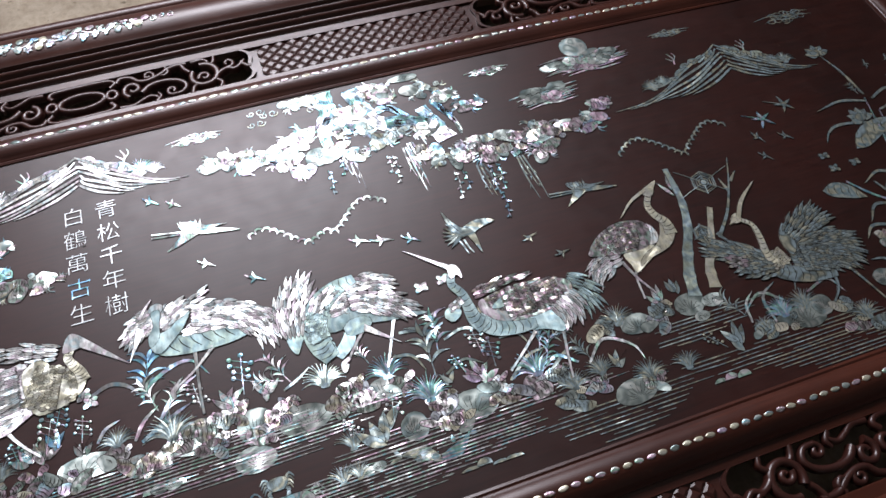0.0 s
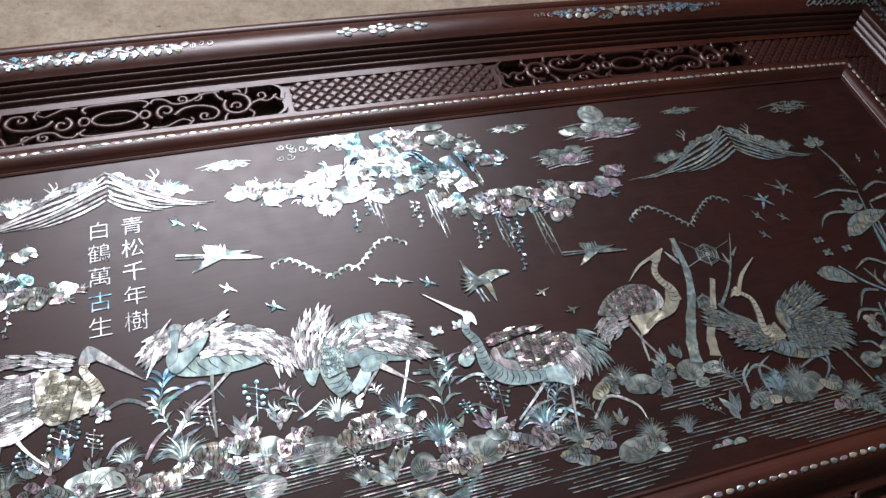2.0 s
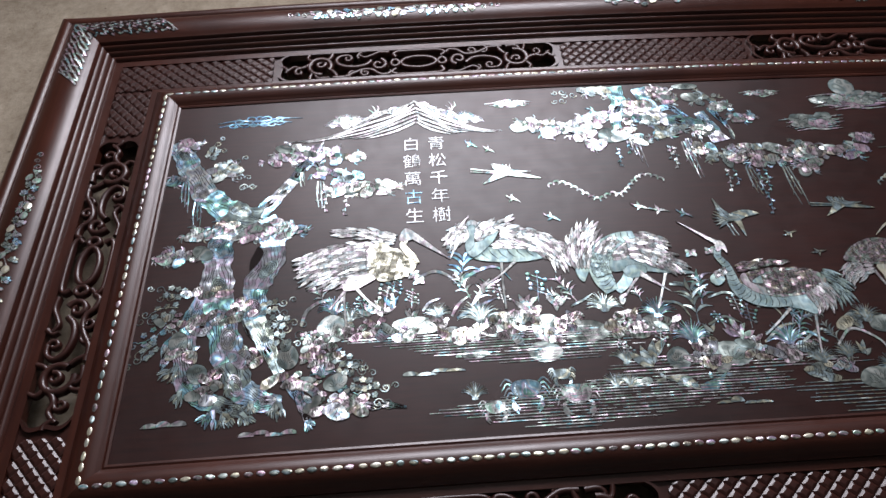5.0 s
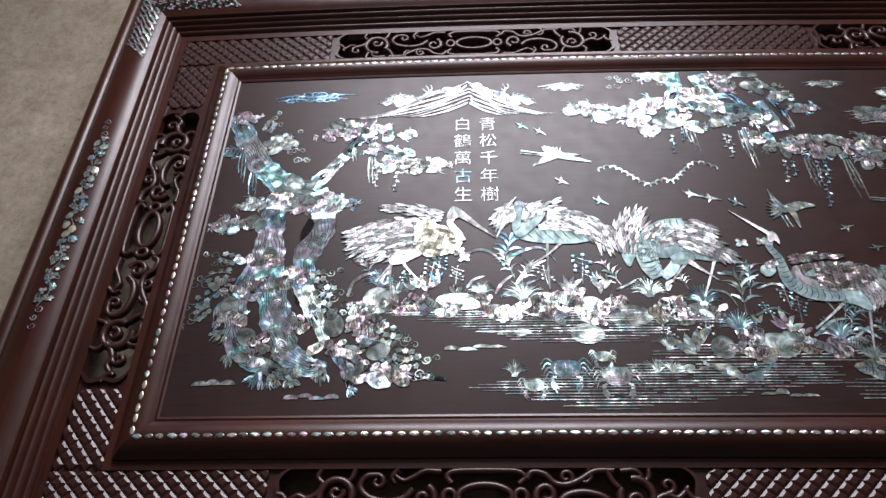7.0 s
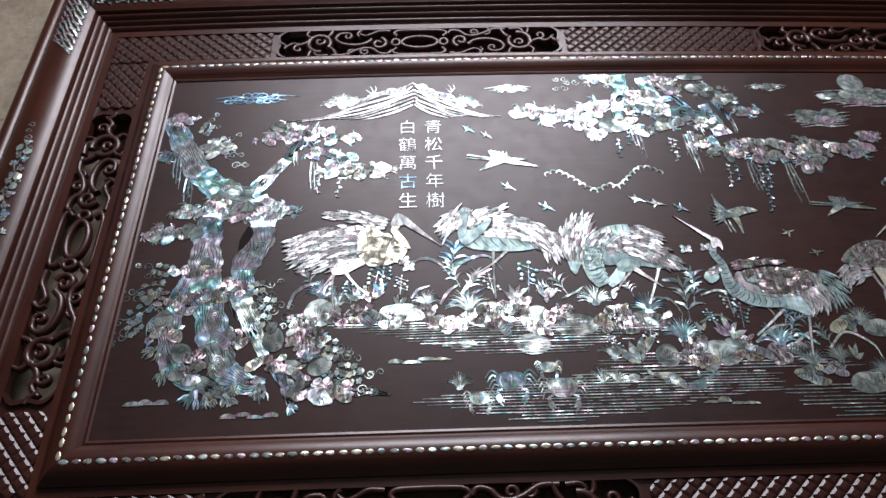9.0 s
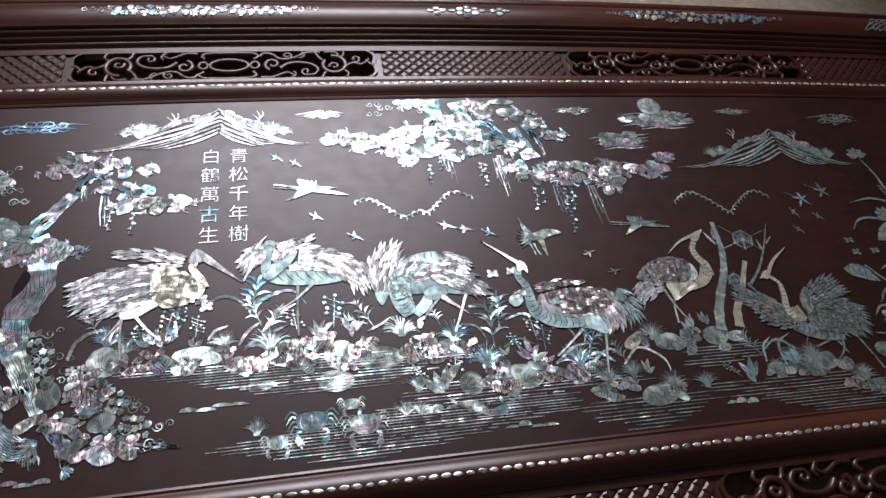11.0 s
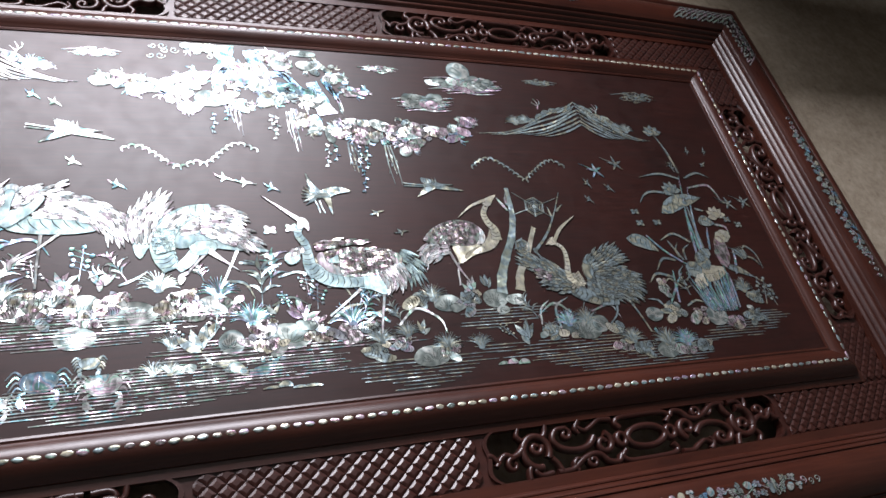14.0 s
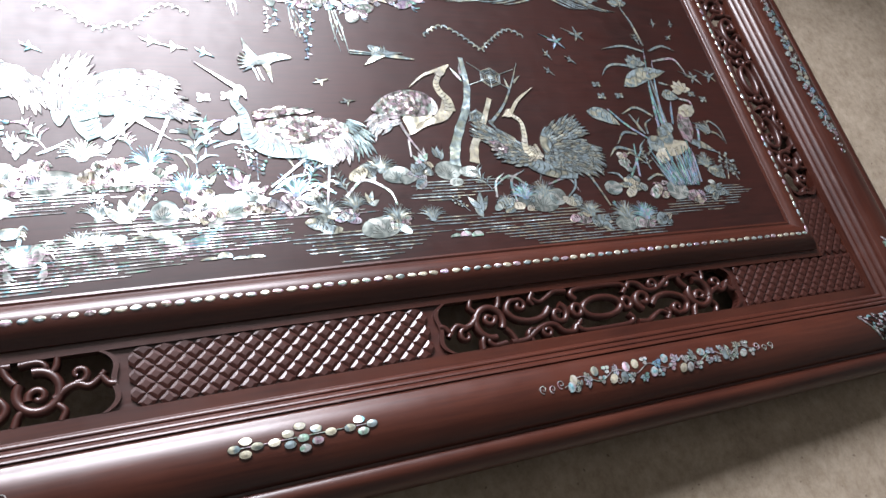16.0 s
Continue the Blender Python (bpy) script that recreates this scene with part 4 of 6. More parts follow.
def roots(x, y, ang, r, mat=None):
    """Root fingers that fork twice before they end."""
    p = Pen()
    for i in range(4):
        a = ang + (i - 1.5) * 19 + rnd(-6, 6)
        k = r * rnd(0.6, 0.95)
        e = (x + k * math.cos(radians(a)), y + k * math.sin(radians(a)))
        m = ((x + e[0]) / 2 + rnd(-0.004, 0.004), (y + e[1]) / 2 + rnd(-0.002, 0.002))
        p.ribbon([(x, y), m, e], 0.0070, 0.0014, 0.0046)
        for sg in (1, -1):
            q, g = radians(a + sg * rnd(28, 46)), k * rnd(0.28, 0.42)
            p.ribbon([m, (m[0] + g * 0.6 * math.cos(q), m[1] + g * 0.6 * math.sin(q)), (m[0] + g * math.cos(radians(a)) + g * 0.5 * math.cos(q), m[1] + g * math.sin(radians(a)) + g * 0.5 * math.sin(q))], 0.0034, 0.0010, 0.0026, n=4)
    p.done("root", mat or random.choice((TEAL, MIST, GREY)), "forked root running into the ground", single="root_fork")


# ---- crabs and fish: plain shapes ----
def crab(x, y, r, mat):
    whole = child("crab_shape", None, None, "crab-like pearl shape with bent legs and claws")
    for sg in (1, -1):
        for i in range(4):
            q = (x + sg * r * 0.72, y + r * (0.34 - 0.22 * i))
            p = Pen()
            p.ribbon([q, (x + sg * r * (1.22 - 0.04 * i), q[1] + r * (0.42 - 0.10 * i)), (x + sg * r * (1.66 - 0.10 * i), q[1] - r * (0.05 + 0.12 * i))], 0.0026, 0.0007, 0.0024, n=4)
            p.done("leg", mat, "", whole)
        p = Pen()
        p.ribbon([(x + sg * r * 0.5, y - r * 0.40), (x + sg * r * 0.92, y - r * 0.62), (x + sg * r * 0.86, y - r * 0.95)], 0.003, 0.006, 0.004, n=4)
        p.shape([(x + sg * r * 0.98, y - r * 0.86), (x + sg * r * 1.02, y - r * 1.2), (x + sg * r * 0.62, y - r * 1.62), (x + sg * r * 0.74, y - r * 1.25), (x + sg * r * 0.52, y - r * 1.36), (x + sg * r * 0.72, y - r * 0.92)], 3)
        p.done("claw", mat, "", whole)
    p = Pen(high=0.0001)
    p.shape([(x - r, y + r * 0.12), (x - r * 0.7, y + r * 0.55), (x, y + r * 0.66), (x + r * 0.7, y + r * 0.55), (x + r, y + r * 0.12), (x + r * 0.6, y - r * 0.48), (x, y - r * 0.60), (x - r * 0.6, y - r * 0.48)])
    for k in (-0.6, -0.3, 0.0, 0.3, 0.6):
        p.ribbon([(x + r * k, y - r * 0.35), (x + r * k * 1.2, y + r * 0.05), (x + r * k, y + r * 0.45)], 0.0008, 0.0008, n=2)
    p.done("shell", mat, "", whole)


crab(-0.371, 0.099, 0.023, TEAL)
crab(-0.297, 0.087, 0.023, PEARL)
crab(-0.314, 0.119, 0.013, GREY)
crab(-0.419, 0.074, 0.015, PEARL)


def fish(x, y, ang, r, mat):
    p = Pen()
    a = radians(ang)
    p.leaf(x - r * math.cos(a), y - r * math.sin(a), ang, 2 * r, r * 0.62, -0.12)
    for k in (-30, 30):
        p.leaf(x + r * 0.85 * math.cos(a), y + r * 0.85 * math.sin(a), ang + k, r * 0.6, r * 0.2)
    p.leaf(x, y + r * 0.15, ang + 70, r * 0.4, r * 0.25)
    p.done("fish_shape", mat, "small fish shape with forked tail")


fish(-0.138, 0.092, 158, 0.028, GREY)
fish(-0.092, 0.094, 24, 0.026, TEAL)

# ---- water ----
bank(0.2010, 0.1800, 6, -0.66, -0.30, -0.55, -0.12)
bank(0.1760, 0.1440, 8, -0.53, -0.14, -0.42, -0.26)
bank(0.1370, 0.1120, 6, -0.20, 0.04, -0.24, 0.16)
bank(0.1060, 0.0800, 7, -0.27, 0.02, -0.48, 0.02)
bank(0.0760, 0.0380, 9, -0.52, 0.00, -0.34, -0.27)
bank(0.0820, 0.0360, 9, 0.02, 0.27, 0.10, 0.18, GREY)
bank(0.1560, 0.1240, 7, 0.24, 0.42, 0.24, 0.32, GREY)
bank(0.0930, 0.0700, 5, 0.25, 0.52, 0.30, 0.62, GREY)
bank(0.0660, 0.0290, 8, 0.32, 0.72, 0.46, 0.66, GREY)
bank(0.1180, 0.0700, 10, 0.84, 0.93, 0.66, 0.84, GREY)
for x, y, w in ((-0.898, 0.080, 0.062), (-0.748, 0.058, 0.080), (-0.505, 0.134, 0.090), (-0.445, 0.157, 0.05), (-0.055, 0.058, 0.080), (0.294, 0.058, 0.055)):
    islet(x, y, w)

# ---- the near bank: stones, crags, tufts ----
for x, y, rx, ry in ((-0.659, 0.219, 0.024, 0.024), (-0.529, 0.216, 0.036, 0.015), (-0.398, 0.199, 0.034, 0.013), (-0.324, 0.198, 0.024, 0.024), (-0.333, 0.157, 0.026, 0.017), (-0.263, 0.187, 0.034, 0.019), (-0.155, 0.194, 0.024, 0.016), (-0.133, 0.133, 0.018, 0.019), (-0.054, 0.135, 0.036, 0.021), (-0.206, 0.099, 0.010, 0.006), (-0.190, 0.100, 0.009, 0.006), (-0.450, 0.160, 0.011, 0.006), (-0.433, 0.160, 0.010, 0.006)):
    stone(x, y, rx, ry)
for x, y, rx, ry in ((-0.623, 0.211, 0.032, 0.018), (-0.592, 0.220, 0.028, 0.018), (-0.559, 0.205, 0.030, 0.015), (-0.490, 0.214, 0.022, 0.014), (-0.465, 0.196, 0.022, 0.011), (-0.442, 0.197, 0.020, 0.012), (-0.415, 0.207, 0.022, 0.010), (-0.387, 0.219, 0.024, 0.013), (-0.373, 0.190, 0.026, 0.017), (-0.346, 0.222, 0.026, 0.015), (-0.308, 0.186, 0.022, 0.016), (-0.288, 0.203, 0.020, 0.014), (-0.277, 0.213, 0.018, 0.010)):
    crag(x, y, rx, ry)
for x, y, rx, ry in ((-0.203, 0.196, 0.030, 0.021), (-0.182, 0.189, 0.016, 0.017), (-0.190, 0.212, 0.018, 0.010), (-0.129, 0.192, 0.022, 0.014), (-0.095, 0.133, 0.028, 0.019), (-0.081, 0.155, 0.020, 0.013), (-0.069, 0.120, 0.018, 0.009), (-0.004, 0.135, 0.024, 0.014), (0.039, 0.134, 0.024, 0.014), (0.078, 0.142, 0.018, 0.010), (-0.009, 0.153, 0.020, 0.012)):
    crag(x, y, rx, ry, random.choice((PEARL, PINK, GOLD, GREY)))
for x, y, r in ((-0.631, 0.231, 0.026), (-0.656, 0.246, 0.034), (-0.493, 0.228, 0.030), (-0.426, 0.215, 0.044), (-0.361, 0.207, 0.026), (-0.228, 0.221, 0.038), (-0.147, 0.206, 0.038), (-0.102, 0.159, 0.042), (0.045, 0.147, 0.042)):
    tuft(x, y, r)
for x, y, r in ((-0.214, 0.130, 0.030), (-0.237, 0.093, 0.026), (-0.216, 0.093, 0.024), (-0.447, 0.089, 0.028)):
    tuft(x, y, r, GREY, 20, 150, 9)
for x, y, a, r in ((-0.606, 0.239, 110, 0.036), (-0.577, 0.246, 80, 0.050), (-0.566, 0.269, 75, 0.042), (-0.534, 0.247, 85, 0.034), (-0.385, 0.239, 100, 0.040), (-0.331, 0.244, 85, 0.056), (-0.015, 0.195, 95, 0.040), (-0.005, 0.176, 85, 0.042), (-0.046, 0.180, 110, 0.030), (-0.199, 0.138, 120, 0.036), (-0.156, 0.147, 80, 0.040)):
    berries(x, y, a, r)
for x, y, r, n, m, lo, hi in ((-0.595, 0.233, 0.046, 5, PEARL, 50, 150), (-0.580, 0.233, 0.050, 4, SPARK, 30, 110), (-0.566, 0.246, 0.040, 3, AZURE, 60, 120), (-0.534, 0.229, 0.030, 4, PEARL, 30, 120), (-0.352, 0.222, 0.044, 5, PEARL, 40, 140), (-0.302, 0.224, 0.042, 4, PEARL, 50, 130), (-0.027, 0.157, 0.050, 6, PINK, 30, 150), (-0.071, 0.170, 0.034, 3, GREY, 60, 130), (-0.172, 0.116, 0.070, 4, GREY, 50, 140)):
    blades(x, y, r, n, m, lo, hi)
for x, y, a, r, m in ((-0.455, 0.278, 78, 0.054, AZURE), (-0.439, 0.258, 110, 0.040, PEARL), (-0.433, 0.244, 60, 0.040, PEARL), (-0.270, 0.241, 120, 0.040, PEARL), (-0.279, 0.246, 160, 0.030, PEARL), (-0.086, 0.187, 88, 0.060, MIST), (-0.073, 0.216, 80, 0.050, TEAL), (-0.061, 0.239, 100, 0.030, PEARL), (0.060, 0.177, 70, 0.040, TEAL), (0.070, 0.186, 20, 0.034, GREY), (-0.166, 0.234, 110, 0.024, PEARL), (-0.671, 0.266, 120, 0.030, PEARL)):
    sprig(x, y, a, r, m)
for q in ([(-0.708, 0.228), (-0.699, 0.255), (-0.673, 0.271), (-0.641, 0.264)], [(-0.653, 0.248), (-0.647, 0.267), (-0.640, 0.279)], [(-0.520, 0.304), (-0.494, 0.313), (-0.471, 0.303), (-0.455, 0.282)], [(-0.457, 0.282), (-0.441, 0.299), (-0.411, 0.314), (-0.387, 0.312), (-0.369, 0.287)], [(-0.437, 0.246), (-0.415, 0.275), (-0.381, 0.293)], [(-0.471, 0.228), (-0.458, 0.250), (-0.438, 0.265)], [(-0.463, 0.224), (-0.430, 0.242), (-0.397, 0.256)], [(-0.516, 0.240), (-0.505, 0.255), (-0.486, 0.262)]):
    reed(q, rnd(0.0044, 0.0060), random.choice((PEARL, OPAL, TEAL)))
for q in ([(-0.115, 0.263), (-0.089, 0.258), (-0.073, 0.240)], [(-0.059, 0.234), (-0.030, 0.242), (-0.003, 0.231), (0.007, 0.219)], [(-0.133, 0.232), (-0.108, 0.226), (-0.095, 0.200)], [(-0.072, 0.186), (-0.043, 0.199), (-0.019, 0.186)], [(-0.281, 0.233), (-0.259, 0.243), (-0.243, 0.254)], [(0.014, 0.213), (0.040, 0.211), (0.051, 0.191)], [(0.007, 0.151), (0.041, 0.176), (0.069, 0.181)], [(0.065, 0.148), (0.098, 0.167), (0.120, 0.160)]):
    reed(q, rnd(0.0036, 0.0050), random.choice((TEAL, GREY, MIST)))
for x, y, rx, ry in ((0.160, 0.084, 0.030, 0.017), (0.206, 0.172, 0.024, 0.015), (0.294, 0.176, 0.024, 0.017), (0.330, 0.172, 0.018, 0.010), (0.302, 0.154, 0.012, 0.008)):
    stone(x, y, rx, ry, GREY)
for x, y, rx, ry in ((0.074, 0.138, 0.016, 0.008), (0.082, 0.100, 0.022, 0.017), (0.121, 0.108, 0.017, 0.014), (0.196, 0.088, 0.018, 0.014), (0.162, 0.178, 0.024, 0.010), (0.240, 0.166, 0.022, 0.020), (0.255, 0.182, 0.018, 0.012)):
    crag(x, y, rx, ry, random.choice((PEARL, PINK, GOLD, GREY)))
for x, y, rx, ry in ((0.384, 0.106, 0.024, 0.013), (0.420, 0.106, 0.022, 0.014), (0.512, 0.106, 0.016, 0.009), (0.516, 0.074, 0.022, 0.010), (0.556, 0.062, 0.022, 0.013), (0.650, 0.056, 0.024, 0.011), (0.690, 0.060, 0.014, 0.006)):
    crag(x, y, rx, ry, GREY)
for x, y, rx, ry in ((0.450, 0.108, 0.030, 0.019), (0.480, 0.116, 0.016, 0.016), (0.602, 0.058, 0.024, 0.016)):
    stone(x, y, rx, ry, GREY)
for x, y, r in ((0.085, 0.112, 0.032), (0.128, 0.120, 0.030), (0.190, 0.092, 0.034), (0.182, 0.178, 0.036), (0.418, 0.116, 0.036), (0.456, 0.118, 0.034), (0.380, 0.106, 0.022), (0.536, 0.076, 0.034), (0.606, 0.066, 0.040), (0.648, 0.062, 0.038)):
    tuft(x, y, r, random.choice((TEAL, GREY, GREY)))
for x, y, r in ((0.246, 0.090, 0.030),):
    tuft(x, y, r, None, 20, 150, 9)
blades(0.330, 0.088, 0.056, 4, GREY, 60, 130)
berries(0.312, 0.100, 130, 0.036, GREY)
berries(0.880, 0.132, 70, 0.060, GREY)
berries(0.905, 0.128, 100, 0.056, GREY)
blades(0.256, 0.190, 0.036, 4, PEARL, 60, 130)
blades(0.286, 0.192, 0.044, 3, GREY, 70, 110)
blades(0.158, 0.120, 0.036, 3, GREY, 40, 110)
for x, y, a, r, m in ((0.062, 0.160, 60, 0.034, TEAL), (0.124, 0.140, 110, 0.032, GREY), (0.362, 0.136, 120, 0.036, GREY), (0.456, 0.148, 60, 0.034, GREY)):
    sprig(x, y, a, r, m)
for q in ([(0.118, 0.140), (0.150, 0.166), (0.186, 0.146), (0.194, 0.120)], [(0.104, 0.146), (0.080, 0.164), (0.058, 0.154)], [(0.400, 0.112), (0.402, 0.152), (0.432, 0.170)], [(0.430, 0.140), (0.400, 0.160), (0.360, 0.136)], [(0.470, 0.140), (0.512, 0.150), (0.528, 0.122)], [(0.366, 0.122), (0.372, 0.150), (0.392, 0.166)]):
    reed(q, rnd(0.0036, 0.0050), random.choice((TEAL, GREY, PEARL)))

# ---- inscription: two columns, read downwards ----
SIGNS = ((-0.4735, "\u9752\u677e\u5343\u5e74\u6a39"), (-0.5205, "\u767d\u9db4\u842c\u53e4\u751f"))
for cx, word in SIGNS:
    for i, ch in enumerate(word):
        cu = bpy.data.curves.new("character", "FONT")
        cu.body, cu.size, cu.align_x, cu.align_y, cu.extrude, cu.offset = ch, 0.0350, "CENTER", "CENTER", 0.0004, -0.0006
        cu.materials.append(AZURE if ch == "\u53e4" else LUMEN)
        ob = child("character", cu)
        ob.location = (cx, 0.594 - 0.0418 * i, bow(cx) + 0.0008)
        ob.rotation_euler = (0, 2 * BOW * cx, 0)


# ---- far hills ----
def hill(x0, x1, xp, y0, yp, mat, rows=8):
    """A peak of nested waving lines with hatched knobs and pads along its skyline."""
    p = Pen()
    for sg, end in ((-1, x0), (1, x1)):
        for i in range(7):
            u = 0.10 + 0.075 * i
            x, y = xp + (end - xp) * u, yp - (yp - y0) * (0.14 + 1.02 * u) + 0.010 * abs(math.sin(9 * u + sg))
            p.tone = (0, 2, 0)[i % 3]
            facet(p, x, y, rnd(0.010, 0.018), rnd(0.006, 0.011), rnd(-20, 20) - sg * 25, 2)
    p.tone = 0
    for i in range(rows):
        t = i / rows
        for end in (x0 + (xp - x0) * 0.70 * t, x1 + (xp - x1) * 0.70 * t):
            top, low = yp - (yp - y0) * 0.74 * t, y0 - 0.004 + 0.004 * math.sin(3 * t)
            wv = 0.0035 * (1 - t)
            q = [(end + (xp - end) * a + wv * math.sin(7 * a + i), low + (top - low) * a ** 1.55 + wv * math.cos(9 * a + 1.7 * i)) for a in (0.0, 0.22, 0.42, 0.60, 0.76, 0.90)] + [(xp + rnd(-0.004, 0.004), top)]
            p.ribbon(q, 0.0005, 0.0030, 0.0046, n=4)
    p.done("far_hill", mat, "far peak of nested waving pearl lines", single="ridge_line", second=MIST if mat is GREY else OPAL)


hill(-0.750, -0.346, -0.508, 0.620, 0.711, PLUME, 7)
hill(0.356, 0.770, 0.606, 0.536, 0.634, GREY, 7)
for x, y, r, m in ((-0.646, 0.654, 0.034, PEARL), (-0.668, 0.652, 0.020, OPAL), (-0.622, 0.658, 0.022, PEARL), (-0.416, 0.649, 0.030, TEAL), (-0.395, 0.644, 0.020, OPAL), (0.446, 0.562, 0.028, GREY), (0.470, 0.570, 0.022, MIST), (0.716, 0.556, 0.028, GREY), (0.694, 0.562, 0.022, GREY)):
    tuft(x, y, r, m)
for x, y, m in ((-0.590, 0.690, PEARL), (-0.440, 0.690, PEARL), (0.510, 0.622, PEARL), (0.654, 0.618, PEARL)):
    p = Pen()
    p.ribbon([(x, y - 0.014), (x + 0.004, y), (x - 0.002, y + 0.014)], 0.003, 0.001)
    p.ribbon([(x + 0.002, y - 0.006), (x + 0.010, y + 0.004), (x + 0.008, y + 0.014)], 0.002, 0.0008)
    p.ribbon([(x + 0.001, y - 0.006), (x - 0.009, y + 0.004)], 0.002, 0.0008)
    p.done("bare_twig", m, "forked bare twig on the skyline")
for x, y, rx, ry, m in ((-0.812, 0.678, 0.082, 0.018, AZURE), (-0.322, 0.690, 0.046, 0.012, PEARL), (0.178, 0.690, 0.042, 0.011, PEARL), (0.536, 0.684, 0.044, 0.011, GREY), (0.785, 0.664, 0.062, 0.020, GREY)):
    cloud(x, y, rx, ry, m)
chain([(-0.283, 0.473), (-0.262, 0.484), (-0.240, 0.474), (-0.199, 0.442), (-0.170, 0.452), (-0.150, 0.450), (-0.106, 0.490), (-0.071, 0.478)])
chain([(0.317, 0.445), (0.345, 0.466), (0.366, 0.468), (0.395, 0.446), (0.424, 0.420), (0.445, 0.436), (0.491, 0.468), (0.522, 0.455)], GREY)

# moon with banded clouds
p = Pen()
p.blob(0.350, 0.700, 0.026, 0.024, n=24, ragged=0.0, dome=0.0006)
p.done("moon_disc", SLATE, "round moon of pale green pearl")
for x, y, w in ((0.345, 0.668, 0.085), (0.370, 0.652, 0.070), (0.310, 0.660, 0.055), (0.255, 0.612, 0.070), (0.250, 0.600, 0.060), (0.395, 0.668, 0.045)):
    p = Pen()
    for i in range(6):
        oy = y - 0.012 + 0.0042 * i + rnd(-0.001, 0.001)
        ox = x + rnd(-0.25, 0.25) * w
        p.ribbon([(ox - w * 0.75, oy - 0.003), (ox - w * 0.2, oy + 0.002), (ox + w * 0.2, oy - 0.001), (ox + w * 0.8, oy + 0.002)], 0.0005, 0.0005, 0.0040)
    for i in range(4):
        p.tone = random.choice((0, 2, 2))
        cx, cy, ra = x + (i - 1.5) * 0.24 * w + rnd(-0.05, 0.05) * w, y + rnd(-0.004, 0.010), rnd(0.012, 0.019)
        p.blob(cx, cy, ra, rnd(0.008, 0.0115), rnd(-20, 20), 5, 0.16, 24, 0.0, 0.015)
        p.score([(cx - ra * 0.5, cy - 0.004), (cx, cy - 0.001), (cx + ra * 0.4, cy - 0.005)], 0.0009)
    p.done("cloud_bank", random.choice((PEARL, SPARK, PINK)), "banded cloud beside the moon", single="cloud_strip", second=SLATE)

# ---- old pine at the end of the field ----
for q, w0, w1, mat, kn, wm in (
        ([(-0.961, 0.638), (-0.940, 0.595), (-0.913, 0.545), (-0.878, 0.492), (-0.834, 0.460), (-0.792, 0.442)], 0.036, 0.048, TEAL, 3, 0.044),
        ([(-0.793, 0.451), (-0.766, 0.486), (-0.736, 0.527), (-0.713, 0.575)], 0.032, 0.018, TEAL, 2, 0.022),
        ([(-0.718, 0.556), (-0.700, 0.564), (-0.675, 0.536)], 0.016, 0.008, AZURE, 0, 0.013),
        ([(-0.666, 0.519), (-0.634, 0.505), (-0.598, 0.493)], 0.014, 0.008, AZURE, 0, 0.016),
        ([(-0.787, 0.442), (-0.800, 0.424), (-0.828, 0.415), (-0.867, 0.421)], 0.036, 0.022, MIST, 1, 0.028),
        ([(-0.784, 0.442), (-0.765, 0.401), (-0.766, 0.351), (-0.784, 0.307), (-0.782, 0.253), (-0.760, 0.201), (-0.736, 0.150)], 0.044, 0.016, TEAL, 4, 0.042),
        ([(-0.850, 0.415), (-0.853, 0.365), (-0.847, 0.308), (-0.834, 0.244), (-0.816, 0.182), (-0.794, 0.134), (-0.759, 0.108), (-0.730, 0.106)], 0.040, 0.018, TEAL, 5, 0.050),
        ([(-0.869, 0.292), (-0.882, 0.245), (-0.886, 0.194), (-0.876, 0.145), (-0.850, 0.119), (-0.809, 0.102), (-0.787, 0.093)], 0.028, 0.018, TEAL, 3, 0.030),
        ([(-0.804, 0.264), (-0.785, 0.222), (-0.757, 0.196), (-0.732, 0.181)], 0.012, 0.006, MIST, 0, 0.010),
        ([(-0.897, 0.224), (-0.912, 0.210), (-0.913, 0.185), (-0.916, 0.170)], 0.018, 0.005, AZURE, 0, 0.016),
        ([(-0.724, 0.142), (-0.705, 0.110), (-0.696, 0.087), (-0.688, 0.068)], 0.020, 0.008, TEAL, 0, 0.014),
        ([(-0.650, 0.127), (-0.627, 0.106), (-0.603, 0.090), (-0.576, 0.090), (-0.548, 0.084)], 0.014, 0.003, TEAL, 0, 0.012)):
    bough(q, w0, w1, mat, kn, wm)
Pen(high=0.0001).shape([(-0.787, 0.385), (-0.778, 0.372), (-0.785, 0.352), (-0.797, 0.338), (-0.798, 0.357), (-0.793, 0.371)]).done("hollow", MASTIC, "dark hollow between two stems")
for q, a, r in (((-0.893, 0.174), 235, 0.040), ((-0.883, 0.134), 262, 0.036), ((-0.830, 0.100), 245, 0.046), ((-0.813, 0.096), 275, 0.034), ((-0.788, 0.093), 300, 0.036), ((-0.775, 0.110), 262, 0.036), ((-0.735, 0.106), 255, 0.044), ((-0.690, 0.073), 290, 0.020), ((-0.809, 0.144), 285, 0.040)):
    roots(*q, a, r * 0.82)
for q, rx, ry, m, tip in (((-0.726, 0.599), 0.044, 0.018, PEARL, 0), ((-0.759, 0.577), 0.040, 0.014, None, -1), ((-0.686, 0.589), 0.034, 0.018, SPARK, 0), ((-0.648, 0.573), 0.040, 0.014, None, 1), ((-0.675, 0.538), 0.030, 0.014, GREY, 0), ((-0.635, 0.527), 0.022, 0.008, GREY, 1), ((-0.645, 0.501), 0.034, 0.016, PEARL, -1), ((-0.591, 0.498), 0.048, 0.018, PEARL, 1), ((-0.938, 0.628), 0.024, 0.014, PEARL, 1), ((-0.864, 0.556), 0.030, 0.024, GREY, 1)):
    pine_pad(*q, rx, ry, m, tip)
